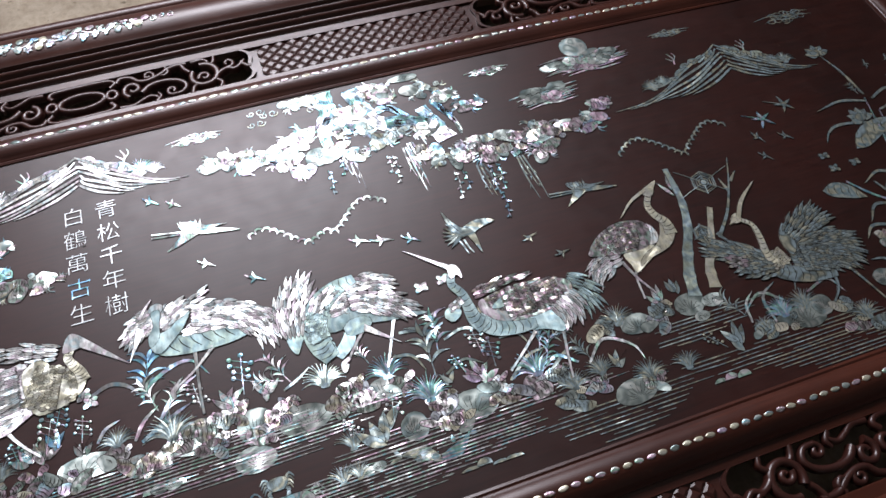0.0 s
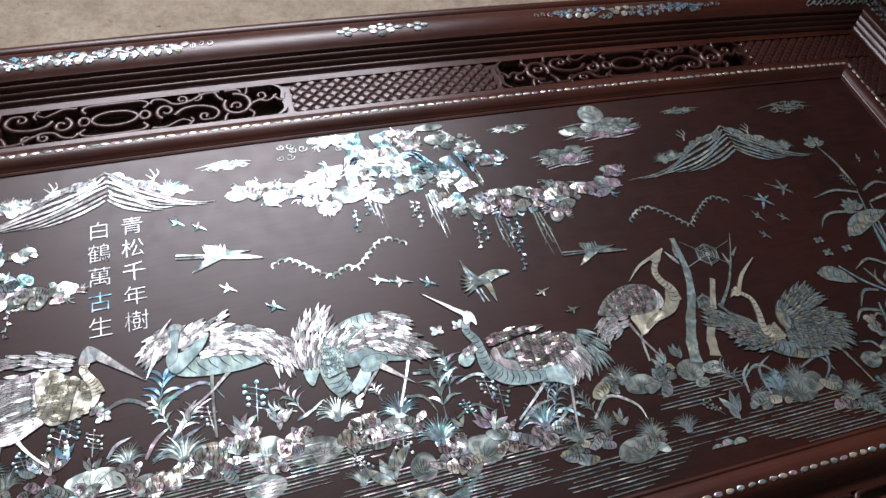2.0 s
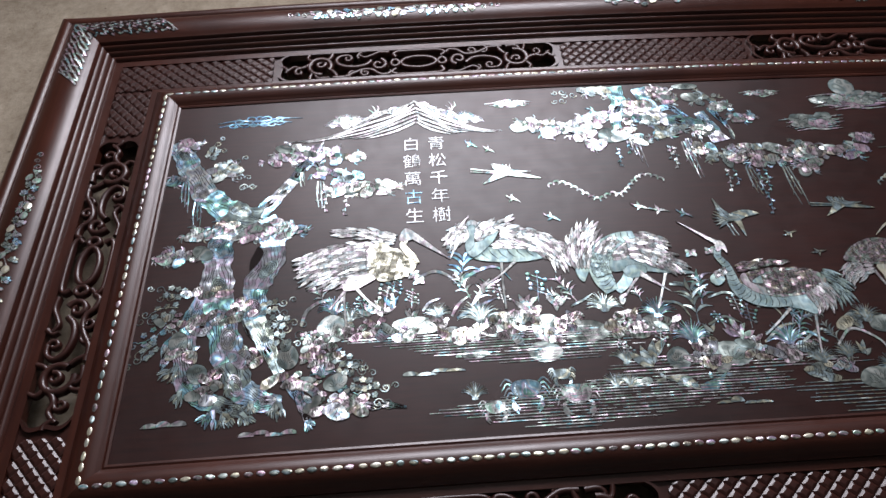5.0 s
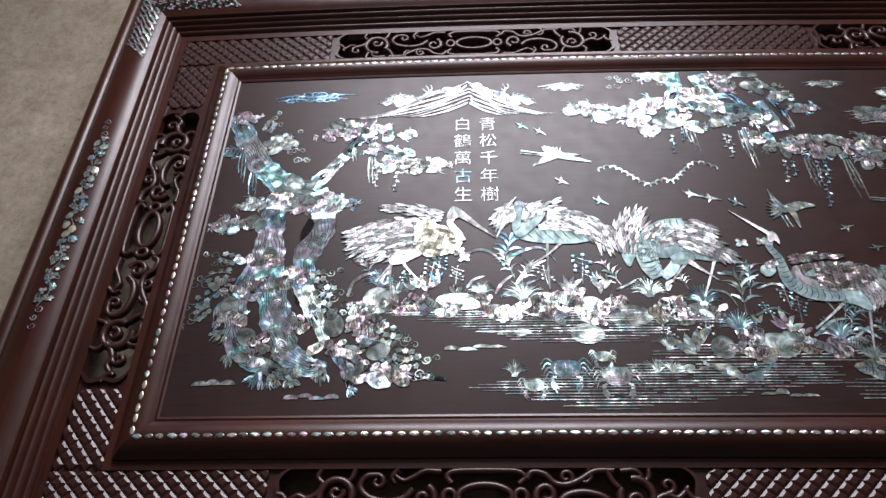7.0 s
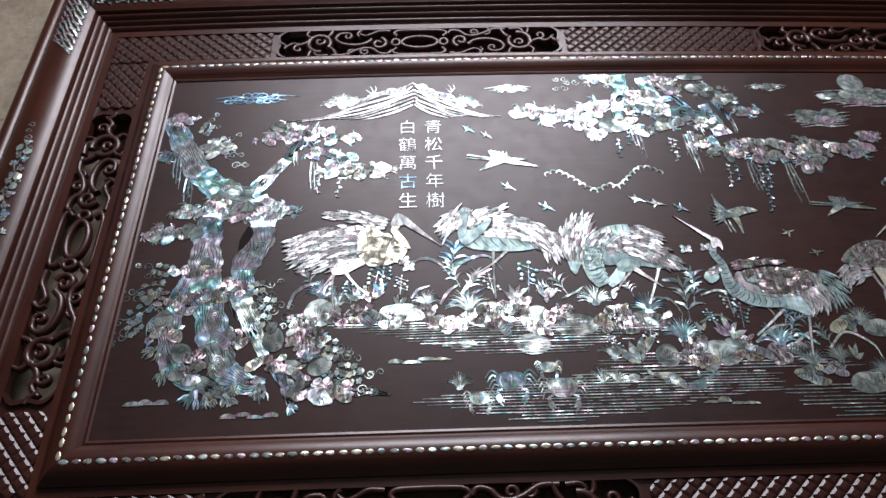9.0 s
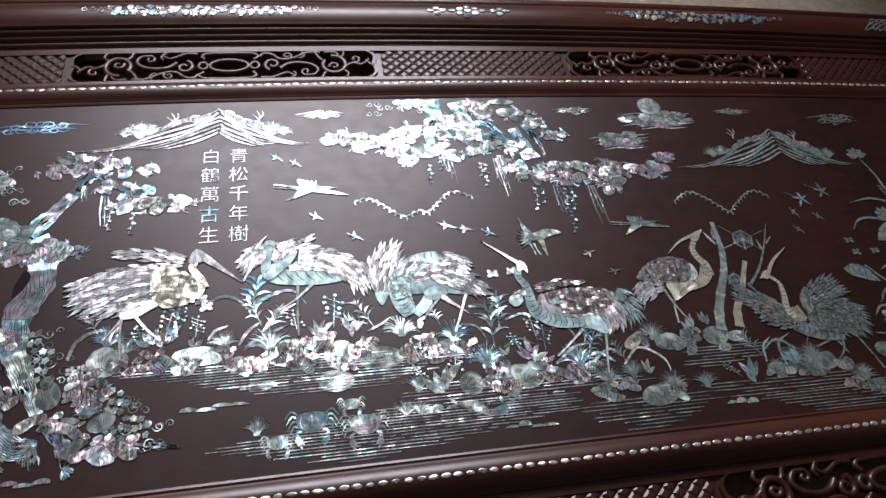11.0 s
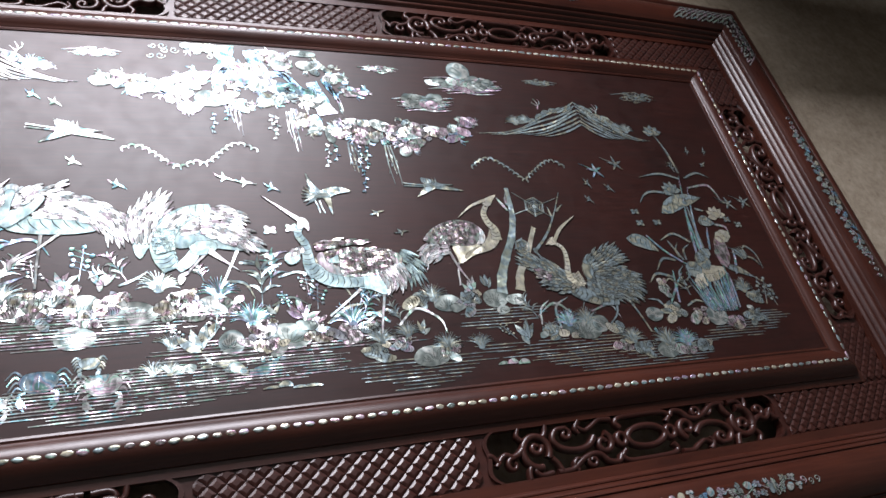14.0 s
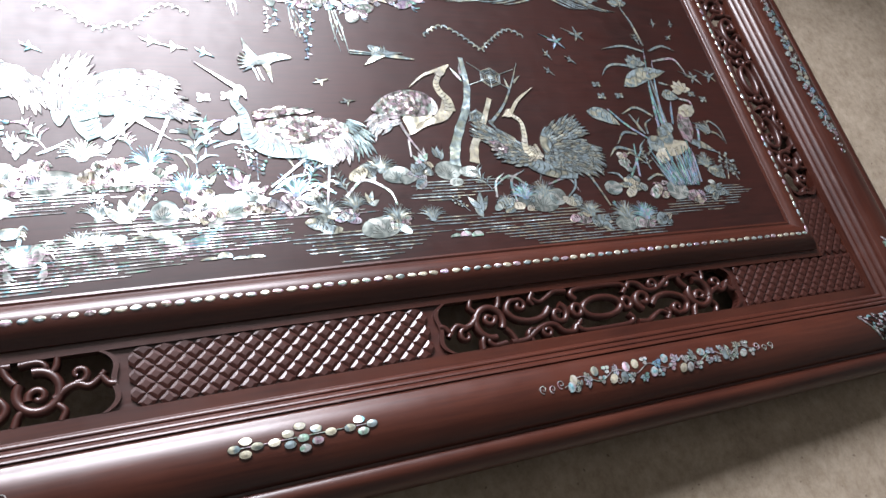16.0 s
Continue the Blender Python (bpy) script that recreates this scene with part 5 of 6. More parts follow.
for q, rx, ry, m, tip in (((-0.909, 0.374), 0.042, 0.018, PINK, 0), ((-0.937, 0.378), 0.026, 0.013, PEARL, -1), ((-0.889, 0.421), 0.034, 0.014, PINK, -1), ((-0.853, 0.432), 0.024, 0.012, GREY, 0), ((-0.767, 0.418), 0.040, 0.022, GOLD, 0), ((-0.798, 0.411), 0.030, 0.012, SPARK, 0), ((-0.734, 0.415), 0.026, 0.014, GREY, 1), ((-0.949, 0.544), 0.012, 0.008, TEAL, -1)):
    pine_pad(*q, rx, ry, m, tip)
for q, r, m in (((-0.931, 0.539), 0.075, TEAL), ((-0.904, 0.491), 0.070, TEAL), ((-0.721, 0.544), 0.034, MIST), ((-0.687, 0.520), 0.075, MIST)):
    needles(*q, r, m)
for q, r in (((-0.676, 0.509), 0.060), ((-0.642, 0.488), 0.050)):
    creeper(*q, r)
for q, r, t in (((-0.888, 0.610), 0.009, 1), ((-0.834, 0.541), 0.008, 1), ((-0.826, 0.517), 0.009, 1), ((-0.809, 0.520), 0.007, -1), ((-0.922, 0.297), 0.008, -1), ((-0.946, 0.257), 0.009, -1), ((-0.922, 0.233), 0.008, 1), ((-0.954, 0.198), 0.010, -1), ((-0.752, 0.254), 0.009, 1), ((-0.754, 0.235), 0.009, 1), ((-0.731, 0.226), 0.009, -1), ((-0.710, 0.212), 0.009, 1), ((-0.629, 0.150), 0.008, 1), ((-0.615, 0.159), 0.009, -1), ((-0.589, 0.093), 0.008, 1), ((-0.574, 0.090), 0.008, -1)):
    curl(*q, r, t)
for q, a, r, t in (((-0.899, 0.301), 165, 0.036, 1), ((-0.906, 0.277), 190, 0.044, -1), ((-0.919, 0.246), 215, 0.050, 1), ((-0.930, 0.215), 225, 0.030, -1), ((-0.774, 0.263), 15, 0.030, 1), ((-0.762, 0.242), -10, 0.036, -1), ((-0.762, 0.216), -20, 0.030, 1), ((-0.665, 0.178), -25, 0.040, -1), ((-0.648, 0.155), -15, 0.030, 1), ((-0.628, 0.127), -10, 0.030, -1), ((-0.880, 0.564), 25, 0.034, 1), ((-0.895, 0.593), 70, 0.028, -1), ((-0.619, 0.109), 10, 0.034, 1)):
    ivy(*q, a, r, t)
for q, rx, ry, m in (((-0.866, 0.302), 0.042, 0.011, PINK), ((-0.914, 0.254), 0.026, 0.018, PEARL), ((-0.802, 0.266), 0.026, 0.024, PINK), ((-0.843, 0.254), 0.024, 0.020, GOLD), ((-0.869, 0.244), 0.018, 0.026, PEARL), ((-0.879, 0.196), 0.026, 0.012, SPARK), ((-0.834, 0.152), 0.018, 0.018, PINK), ((-0.843, 0.126), 0.026, 0.016, GOLD), ((-0.787, 0.180), 0.024, 0.022, GOLD), ((-0.678, 0.180), 0.036, 0.034, PEARL), ((-0.723, 0.140), 0.034, 0.013, SPARK), ((-0.665, 0.100), 0.038, 0.022, PEARL), ((-0.633, 0.095), 0.028, 0.024, PINK), ((-0.685, 0.131), 0.022, 0.020, PINK)):
    crag(*q, rx, ry, m)
for q, rx, ry, ang in (((-0.897, 0.214), 0.020, 0.026, 20), ((-0.861, 0.159), 0.020, 0.024, 30), ((-0.725, 0.176), 0.022, 0.028, 0), ((-0.652, 0.130), 0.026, 0.018, 30), ((-0.730, 0.196), 0.012, 0.014, 0)):
    stone(*q, rx * 0.72, ry * 0.72, None, ang)
for q in ((-0.694, 0.205), (-0.687, 0.212), (-0.701, 0.210)):
    bloom(*q, 0.008, PEARL)
blades(*(-0.654, 0.175), 0.024, 3, AZURE)
tuft(*(-0.671, 0.140), 0.024, TEAL)

# ---- hanging tree along the upper edge ----
for q, w0, w1, mat, kn, wm in (
        ([(-0.113, 0.723), (-0.110, 0.681), (-0.125, 0.642), (-0.125, 0.603)], 0.034, 0.014, TEAL, 1, 0.026),
        ([(-0.062, 0.717), (-0.054, 0.672), (-0.036, 0.632), (-0.001, 0.626), (0.038, 0.614)], 0.030, 0.016, TEAL, 2, 0.028),
        ([(-0.032, 0.658), (-0.010, 0.658), (0.014, 0.631)], 0.014, 0.010, AZURE, 0, 0.012),
        ([(0.040, 0.643), (0.052, 0.605), (0.062, 0.566)], 0.020, 0.036, TEAL, 1, 0.026),
        ([(0.066, 0.648), (0.081, 0.616), (0.088, 0.596)], 0.012, 0.006, AZURE, 0, 0.010),
        ([(-0.238, 0.614), (-0.209, 0.605), (-0.180, 0.607)], 0.008, 0.012, TEAL, 0, 0.012),
        ([(0.152, 0.504), (0.194, 0.513), (0.239, 0.529)], 0.012, 0.008, TEAL, 0, 0.010)):
    bough(q, w0, w1, mat, kn, wm)
for q, rx, ry, m, tip in (((-0.277, 0.628), 0.034, 0.020, PEARL, 0), ((-0.307, 0.631), 0.020, 0.010, PEARL, -1), ((-0.257, 0.609), 0.016, 0.010, None, 0), ((-0.223, 0.619), 0.022, 0.014, SPARK, 0), ((-0.183, 0.626), 0.034, 0.022, PEARL, 0), ((-0.162, 0.645), 0.018, 0.016, PINK, 0), ((-0.195, 0.597), 0.026, 0.012, None, 0), ((-0.172, 0.572), 0.014, 0.012, SPARK, 0), ((-0.151, 0.711), 0.026, 0.012, GREY, -1), ((-0.082, 0.664), 0.028, 0.018, PEARL, 0), ((-0.096, 0.633), 0.018, 0.014, SPARK, 0), ((-0.120, 0.597), 0.014, 0.012, PEARL, 0)):
    pine_pad(*q, rx, ry, m, tip)
for q, rx, ry, m, tip in (((-0.028, 0.705), 0.030, 0.014, PEARL, 0), ((-0.009, 0.681), 0.018, 0.010, SPARK, 0), ((0.060, 0.681), 0.034, 0.020, GREY, 0), ((0.084, 0.657), 0.024, 0.012, SPARK, 1), ((0.121, 0.625), 0.030, 0.010, GREY, 1), ((-0.060, 0.627), 0.016, 0.012, PEARL, 0), ((-0.040, 0.596), 0.032, 0.013, GREY, 0), ((-0.086, 0.580), 0.018, 0.009, GREY, -1), ((-0.012, 0.603), 0.018, 0.010, PEARL, 0), ((0.035, 0.597), 0.020, 0.012, SPARK, 0)):
    pine_pad(*q, rx, ry, m, tip)
for q, rx, ry, m, tip in (((0.023, 0.551), 0.020, 0.011, PEARL, -1), ((0.045, 0.531), 0.028, 0.016, GREY, 0), ((0.081, 0.533), 0.018, 0.018, SPARK, 0), ((0.111, 0.543), 0.018, 0.016, GOLD, 0), ((0.123, 0.515), 0.030, 0.014, SPARK, 0), ((0.181, 0.527), 0.030, 0.020, SPARK, 0), ((0.212, 0.546), 0.022, 0.016, PEARL, 0), ((0.204, 0.499), 0.024, 0.018, SPARK, 0), ((0.256, 0.528), 0.034, 0.020, SPARK, 0), ((0.305, 0.530), 0.026, 0.018, PEARL, 0), ((0.337, 0.564), 0.018, 0.009, GREY, 1)):
    pine_pad(*q, rx, ry, m, tip)
for q, rx, ry, ang in (((-0.145, 0.593), 0.022, 0.018, 0), ((0.032, 0.716), 0.026, 0.008, 0), ((-0.177, 0.718), 0.010, 0.007, 0), ((0.060, 0.518), 0.009, 0.018, 10), ((0.161, 0.542), 0.028, 0.012, -30), ((0.265, 0.536), 0.024, 0.011, -10), ((0.216, 0.526), 0.016, 0.013, 0), ((0.197, 0.489), 0.012, 0.018, -30), ((0.303, 0.544), 0.012, 0.010, 20)):
    stone(*q, rx, ry, None, ang)
for q, r, m in (((-0.103, 0.594), 0.085, OPAL), ((-0.008, 0.569), 0.100, PEARL), ((0.001, 0.576), 0.070, OPAL), ((0.024, 0.594), 0.030, PEARL), ((0.094, 0.501), 0.085, GREY), ((0.162, 0.498), 0.090, MIST), ((0.088, 0.595), 0.026, MIST)):
    needles(*q, r, m)
for q, r in (((-0.138, 0.563), 0.048), ((-0.115, 0.579), 0.034), ((-0.042, 0.563), 0.036), ((-0.033, 0.560), 0.056), ((0.050, 0.500), 0.054), ((0.064, 0.499), 0.040), ((0.107, 0.497), 0.105), ((0.120, 0.497), 0.054)):
    creeper(*q, r)
for q, t in (((-0.216, 0.714), -1), ((-0.219, 0.690), -1), ((-0.196, 0.705), -1), ((-0.135, 0.693), 1)):
    curl(*q, 0.008, t)

# ---- bamboo, webs, twigs ----
def stalk(pts, w0, w1, n, mat):
    p = Pen()
    c = glide(pts, 10)
    m = len(c)
    for i in range(n):
        a, e = int(i / n * (m - 1)), int((i + 1) / n * (m - 1))
        u = i / n
        p.ribbon([tuple(q) for q in c[a:e + 1]], (w0 + (w1 - w0) * u) * 1.12, (w0 + (w1 - w0) * (u + 1 / n)) * 1.16, (w0 + (w1 - w0) * u) * 0.88, n=2)
    p.done("bamboo_stem", mat, "jointed bamboo stem", single="joint")


stalk([(0.308, 0.185), (0.317, 0.217), (0.335, 0.254), (0.357, 0.293), (0.371, 0.334), (0.375, 0.367), (0.377, 0.403)], 0.019, 0.008, 6, MIST)
stalk([(0.344, 0.188), (0.354, 0.222), (0.377, 0.256), (0.409, 0.315)], 0.017, 0.008, 4, GOLD)
Pen().leaf(0.366, 0.352, 118, 0.034, 0.006).leaf(0.368, 0.362, 80, 0.036, 0.010).done("bamboo_shoot", PEARL, "pointed shoot")
for q in ([(0.395, 0.262), (0.432, 0.300), (0.462, 0.345), (0.488, 0.394)], [(0.455, 0.335), (0.452, 0.360)], [(0.468, 0.350), (0.486, 0.366)], [(0.395, 0.270), (0.410, 0.240)]):
    Pen().ribbon(q, 0.0060, 0.0014).done("bare_twig", GREY, "bare upright twig")


def web(x, y, r, mat, rays):
    p = Pen()
    for k in (0.4, 0.62, 0.85, 1.0):
        pts = [(x + r * k * math.cos(radians(a)), y + r * k * math.sin(radians(a))) for a in range(20, 381, 60)]
        for a, c in zip(pts, pts[1:]):
            p.ribbon([a, c], 0.0013, 0.0013, n=2)
    for a, ln in zip(range(20, 380, 60), rays):
        p.ribbon([(x, y), (x + r * ln * math.cos(radians(a)), y + r * ln * math.sin(radians(a)))], 0.0013, 0.0010, n=3)
    p.blob(x, y, r * 0.24, r * 0.24, n=8, dome=0.0005)
    p.done("spider_web", mat, "little six-sided web of fine pearl lines", single="thread")


web(0.425, 0.361, 0.021, GREY, (2.6, 1.0, 2.4, 2.6, 1.1, 1.8))
web(0.374, 0.276, 0.015, GREY, (1.0, 1.2, 1.0, 1.3, 1.0, 1.2))

# ---- lotus and rushes at the other end ----
p = Pen()
for a in (15, 50, 90, 130, 165):
    p.leaf(0.786, 0.556, a, 0.026, 0.015, 0.05, 7, 0.4)
for a in (60, 95, 125):
    p.leaf(0.786, 0.553, a, 0.020, 0.013, 0.05, 7, 0.4)
p.done("lotus_bloom", GREY, "opening lotus flower", single="petal")
for q in ([(0.807, 0.449), (0.801, 0.505), (0.786, 0.558)], [(0.733, 0.134), (0.756, 0.236), (0.776, 0.335), (0.804, 0.442)], [(0.748, 0.133), (0.767, 0.225), (0.773, 0.293), (0.779, 0.353)], [(0.763, 0.132), (0.774, 0.213), (0.777, 0.282), (0.794, 0.353)], [(0.778, 0.132), (0.781, 0.236), (0.786, 0.329), (0.791, 0.397)], [(0.772, 0.15), (0.776, 0.25), (0.790, 0.33), (0.812, 0.41)]):
    reed(q, 0.0046, random.choice((GREY, TEAL)))
for q in ([(0.793, 0.131), (0.809, 0.201), (0.818, 0.258)], [(0.807, 0.128), (0.814, 0.185), (0.812, 0.207)], [(0.798, 0.258), (0.809, 0.293), (0.816, 0.311)], [(0.838, 0.201), (0.852, 0.235), (0.857, 0.258)], [(0.668, 0.146), (0.676, 0.188), (0.683, 0.215)], [(0.644, 0.142), (0.678, 0.183), (0.702, 0.209)], [(0.654, 0.293), (0.681, 0.259), (0.717, 0.23), (0.742, 0.212)]):
    reed(q, 0.0042, random.choice((GREY, TEAL)))
for q in ([(0.801, 0.434), (0.753, 0.446), (0.698, 0.436)], [(0.815, 0.436), (0.856, 0.451), (0.886, 0.44)], [(0.813, 0.41), (0.868, 0.419), (0.885, 0.397), (0.89, 0.372)], [(0.785, 0.385), (0.755, 0.395), (0.714, 0.399), (0.69, 0.39), (0.673, 0.371)], [(0.806, 0.357), (0.829, 0.351)], [(0.84, 0.318), (0.864, 0.312), (0.868, 0.294)], [(0.756, 0.276), (0.721, 0.296), (0.682, 0.281)], [(0.699, 0.236), (0.67, 0.24), (0.646, 0.215)], [(0.679, 0.199), (0.642, 0.208), (0.619, 0.19)]):
    reed(q, 0.0052, random.choice((GREY, GREY, PEARL)))
for q in ([(0.629, 0.14), (0.62, 0.153), (0.599, 0.157)], [(0.682, 0.138), (0.707, 0.148), (0.728, 0.142)], [(0.885, 0.260), (0.894, 0.264), (0.912, 0.246), (0.915, 0.211)], [(0.878, 0.241), (0.899, 0.235), (0.912, 0.218)], [(0.72, 0.236), (0.704, 0.27), (0.7, 0.281)], [(0.726, 0.236), (0.73, 0.259), (0.749, 0.271)], [(0.713, 0.242), (0.71, 0.259), (0.722, 0.276)], [(0.700, 0.180), (0.694, 0.205), (0.712, 0.224)], [(0.690, 0.176), (0.668, 0.196), (0.655, 0.190)], [(0.705, 0.190), (0.725, 0.206), (0.735, 0.196)]):
    reed(q, 0.0042, GREY)
for x0, y0, ang, ln, wd, bend, blunt, label in ((0.716, 0.346, 18, 0.126, 0.034, 0.08, 0.5, "broad lotus leaf seen edgewise"), (0.604, 0.288, -26, 0.072, 0.030, 0.10, 0.4, "drooping lotus leaf"), (0.815, 0.220, -24, 0.072, 0.016, 0.05, 0.2, "narrow pointed leaf"), (0.800, 0.326, -10, 0.042, 0.026, 0.10, 0.3, "small folded lotus leaf")):
    p = Pen()
    p.leaf(x0, y0, ang, ln, wd, bend, 10, blunt)
    for k in range(5):
        t = 0.15 + 0.16 * k
        q = (x0 + ln * t * math.cos(radians(ang)), y0 + ln * t * math.sin(radians(ang)) + bend * ln * math.sin(math.pi * t))
        p.score([(q[0], q[1] - wd * 0.32), q, (q[0] + wd * 0.2, q[1] + wd * 0.32)], 0.0008)
    p.done("lotus_leaf", GREY, label)
for x, y, rx, ry, ang, m in ((0.826, 0.252, 0.017, 0.036, -14, SPARK), (0.846, 0.289, 0.022, 0.014, 20, GOLD), (0.772, 0.203, 0.040, 0.016, 12, GOLD), (0.766, 0.232, 0.017, 0.020, 0, GREY), (0.735, 0.214, 0.018, 0.018, 20, GREY), (0.775, 0.246, 0.020, 0.012, 30, GREY), (0.742, 0.188, 0.020, 0.014, 35, GOLD)):
    p = Pen()
    p.blob(x, y, rx, ry, ang, 7, 0.12, 28, 0.0, 0.015)
    for k in range(5):
        t = radians(ang + 72 * k + 20)
        p.score([(x, y), (x + rx * 0.8 * math.cos(t), y + ry * 0.8 * math.sin(t))], 0.0008)
    p.done("lotus_leaf", m, "open ruffled lotus leaf")
for x, y in ((0.767, 0.408), (0.857, 0.346)):
    p = Pen()
    for a in (10, 45, 80, 115, 150, 185):
        p.leaf(x, y - 0.008, a, 0.026, 0.015, 0.05, 7, 0.4)
    p.blob(x, y - 0.004, 0.010, 0.008, n=12)
    p.done("lotus_bloom", random.choice((GREY, GOLD)), "open lotus flower among the stems", single="petal")
p = Pen()
for i in range(26):
    t = (i + rnd(-0.3, 0.3)) / 25 - 0.5
    p.leaf(0.768 + 0.062 * t, 0.122, 96 - 34 * t + rnd(-3, 3), rnd(0.050, 0.095), 0.0040, 0.02)
p.done("rush_clump", TEAL, "upright clump of blue-grey rushes", single="rush")
crag(0.649, 0.178, 0.010, 0.026, SPARK)
p = Pen()
for i in range(7):
    p.leaf(0.872, 0.232, 60 + 14 * i, rnd(0.028, 0.044), 0.0052, -0.2)
p.done("fern_sprig", GREY, "curling fern frond", single="leaf")
for x, y, r in ((0.798, 0.452, 0.020), (0.700, 0.160, 0.030)):
    sprig(x, y, rnd(80, 100), r, GREY, 3)
blades(0.594, 0.086, 0.020, 2, TEAL, 100, 130)
for x, y, rx, ry in ((0.600, 0.126, 0.018, 0.014), (0.741, 0.114, 0.024, 0.020)):
    stone(x, y, rx, ry)
for x, y, rx, ry, m in ((0.648, 0.132, 0.030, 0.020, GREY), (0.708, 0.118, 0.020, 0.022, GREY), (0.786, 0.098, 0.022, 0.014, SPARK), (0.838, 0.112, 0.030, 0.020, GREY), (0.862, 0.150, 0.016, 0.014, GREY)):
    crag(x, y, rx, ry, m)
tuft(0.837, 0.160, 0.034, GREY)


# ---- large birds: each one plain mesh of set pieces ----
def plumage(p, spine, w0, wm, w1, length, width, fan=10.0, droop=0.0, blunt=0.45, tight=0.52):
    """Feathers in overlapping rows from the far end of a spine to its start; tips point along the spine."""
    c = glide(spine, 10)
    m = len(c)
    total = sum(float(np.linalg.norm(c[i + 1] - c[i])) for i in range(m - 1))
    cols = max(2, int(total / (length * tight)))
    for i in range(cols, -1, -1):
        u = i / cols
        k = min(int(u * (m - 1)), m - 2)
        t = c[k + 1] - c[k]
        ang = math.degrees(math.atan2(t[1], t[0]))
        t = t / max(np.linalg.norm(t), 1e-9)
        w = at_width(u, w0, wm, w1)
        rows = max(2, int(2 * w / (width * 0.86)))
        for j in range(rows):
            s = (j + 0.5 + 0.5 * (i % 2)) / rows * 2 - 1
            if abs(s) > 1.02:
                continue
            x, y = c[k][0] - t[1] * w * 0.94 * s, c[k][1] + t[0] * w * 0.94 * s
            fa, ln = ang + fan * s + droop * u + rnd(-4, 4), length * rnd(0.85, 1.15)
            p.leaf(x, y, fa, ln, width * rnd(0.85, 1.1), 0.03, 6, blunt)
            p.score([(x, y), (x + ln * 0.9 * math.cos(radians(fa)), y + ln * 0.9 * math.sin(radians(fa)))], 0.0009)


def bands(p, pts, w0, w1, wm, n, fill=0.0):
    """A smooth neck or breast with dark cross bars scored on it."""
    c = glide(pts, 12)
    m = len(c)
    p.piece([(c[i][0] - sg * t[1] * w, c[i][1] + sg * t[0] * w) for sg, order in ((1, range(m)), (-1, range(m - 1, -1, -1))) for i in order
             for t in [(c[min(i + 1, m - 1)] - c[max(i - 1, 0)]) / max(float(np.linalg.norm(c[min(i + 1, m - 1)] - c[max(i - 1, 0)])), 1e-9)] for w in [at_width(i / (m - 1), w0, wm, w1) / 2]])
    for k in range(1, n):
        i = int(k / n * (m - 1))
        t = c[min(i + 1, m - 1)] - c[max(i - 1, 0)]
        t = t / max(float(np.linalg.norm(t)), 1e-9)
        w = at_width(i / (m - 1), w0, wm, w1) / 2 * 0.9
        q = c[i] + t * w * 0.35
        p.score([(c[i][0] - t[1] * w, c[i][1] + t[0] * w), tuple(q), (c[i][0] + t[1] * w, c[i][1] - t[0] * w)], 0.0009)


def legs(p, *lines):
    for ln in lines:
        p.ribbon(list(ln), 0.0050, 0.0032, 0.0034, n=5)


def bird(p, mat, label, second=None, third=None):
    return p.done("bird_shape", mat, label, second=second, third=third)


# gold-white bird with lowered tail, facing the next one
p = Pen(high=0.0002)
legs(p, [(-0.635, 0.296), (-0.641, 0.275), (-0.637, 0.221)], [(-0.623, 0.292), (-0.605, 0.268), (-0.583, 0.246)], [(-0.640, 0.287), (-0.651, 0.271), (-0.664, 0.254)])
p.shape([(-0.596, 0.377), (-0.639, 0.371), (-0.686, 0.358), (-0.702, 0.344), (-0.679, 0.322), (-0.636, 0.310), (-0.594, 0.311)])
plumage(p, [(-0.601, 0.318), (-0.646, 0.319), (-0.695, 0.329)], 0.014, 0.018, 0.012, 0.030, 0.0060, 14, 46, 0.2)
plumage(p, [(-0.604, 0.347), (-0.656, 0.344), (-0.706, 0.343)], 0.020, 0.020, 0.010, 0.026, 0.0058, 12, 22, 0.25)
plumage(p, [(-0.593, 0.370), (-0.639, 0.369), (-0.677, 0.361), (-0.712, 0.352)], 0.010, 0.012, 0.006, 0.022, 0.0060, 10, 8)
plumage(p, [(-0.554, 0.381), (-0.591, 0.395), (-0.630, 0.403), (-0.646, 0.404)], 0.012, 0.010, 0.003, 0.024, 0.0056, 10)
p.shape([(-0.589, 0.308), (-0.606, 0.296), (-0.624, 0.287), (-0.642, 0.288), (-0.641, 0.301), (-0.623, 0.320), (-0.597, 0.326)])
p.tone = 2
p.shape([(-0.602, 0.361), (-0.583, 0.377), (-0.568, 0.369), (-0.552, 0.343), (-0.535, 0.333), (-0.523, 0.341), (-0.522, 0.329), (-0.533, 0.312), (-0.561, 0.301), (-0.589, 0.305)])
plumage(p, [(-0.533, 0.330), (-0.557, 0.332), (-0.588, 0.344)], 0.020, 0.030, 0.028, 0.0095, 0.0050, 8, 4, 0.6)
bands(p, [(-0.539, 0.380), (-0.543, 0.369), (-0.537, 0.356), (-0.529, 0.344), (-0.525, 0.330)], 0.011, 0.017, 0.012, 11)
p.tone = 0
p.shape([(-0.549, 0.378), (-0.545, 0.395), (-0.537, 0.403), (-0.525, 0.396), (-0.519, 0.388), (-0.524, 0.380), (-0.537, 0.377)])
p.piece([(-0.524, 0.395), (-0.466, 0.335), (-0.528, 0.380)])
bird(p, PLUME, "wading bird shape in white pearl with gold-scaled breast and long beak", GOLD)

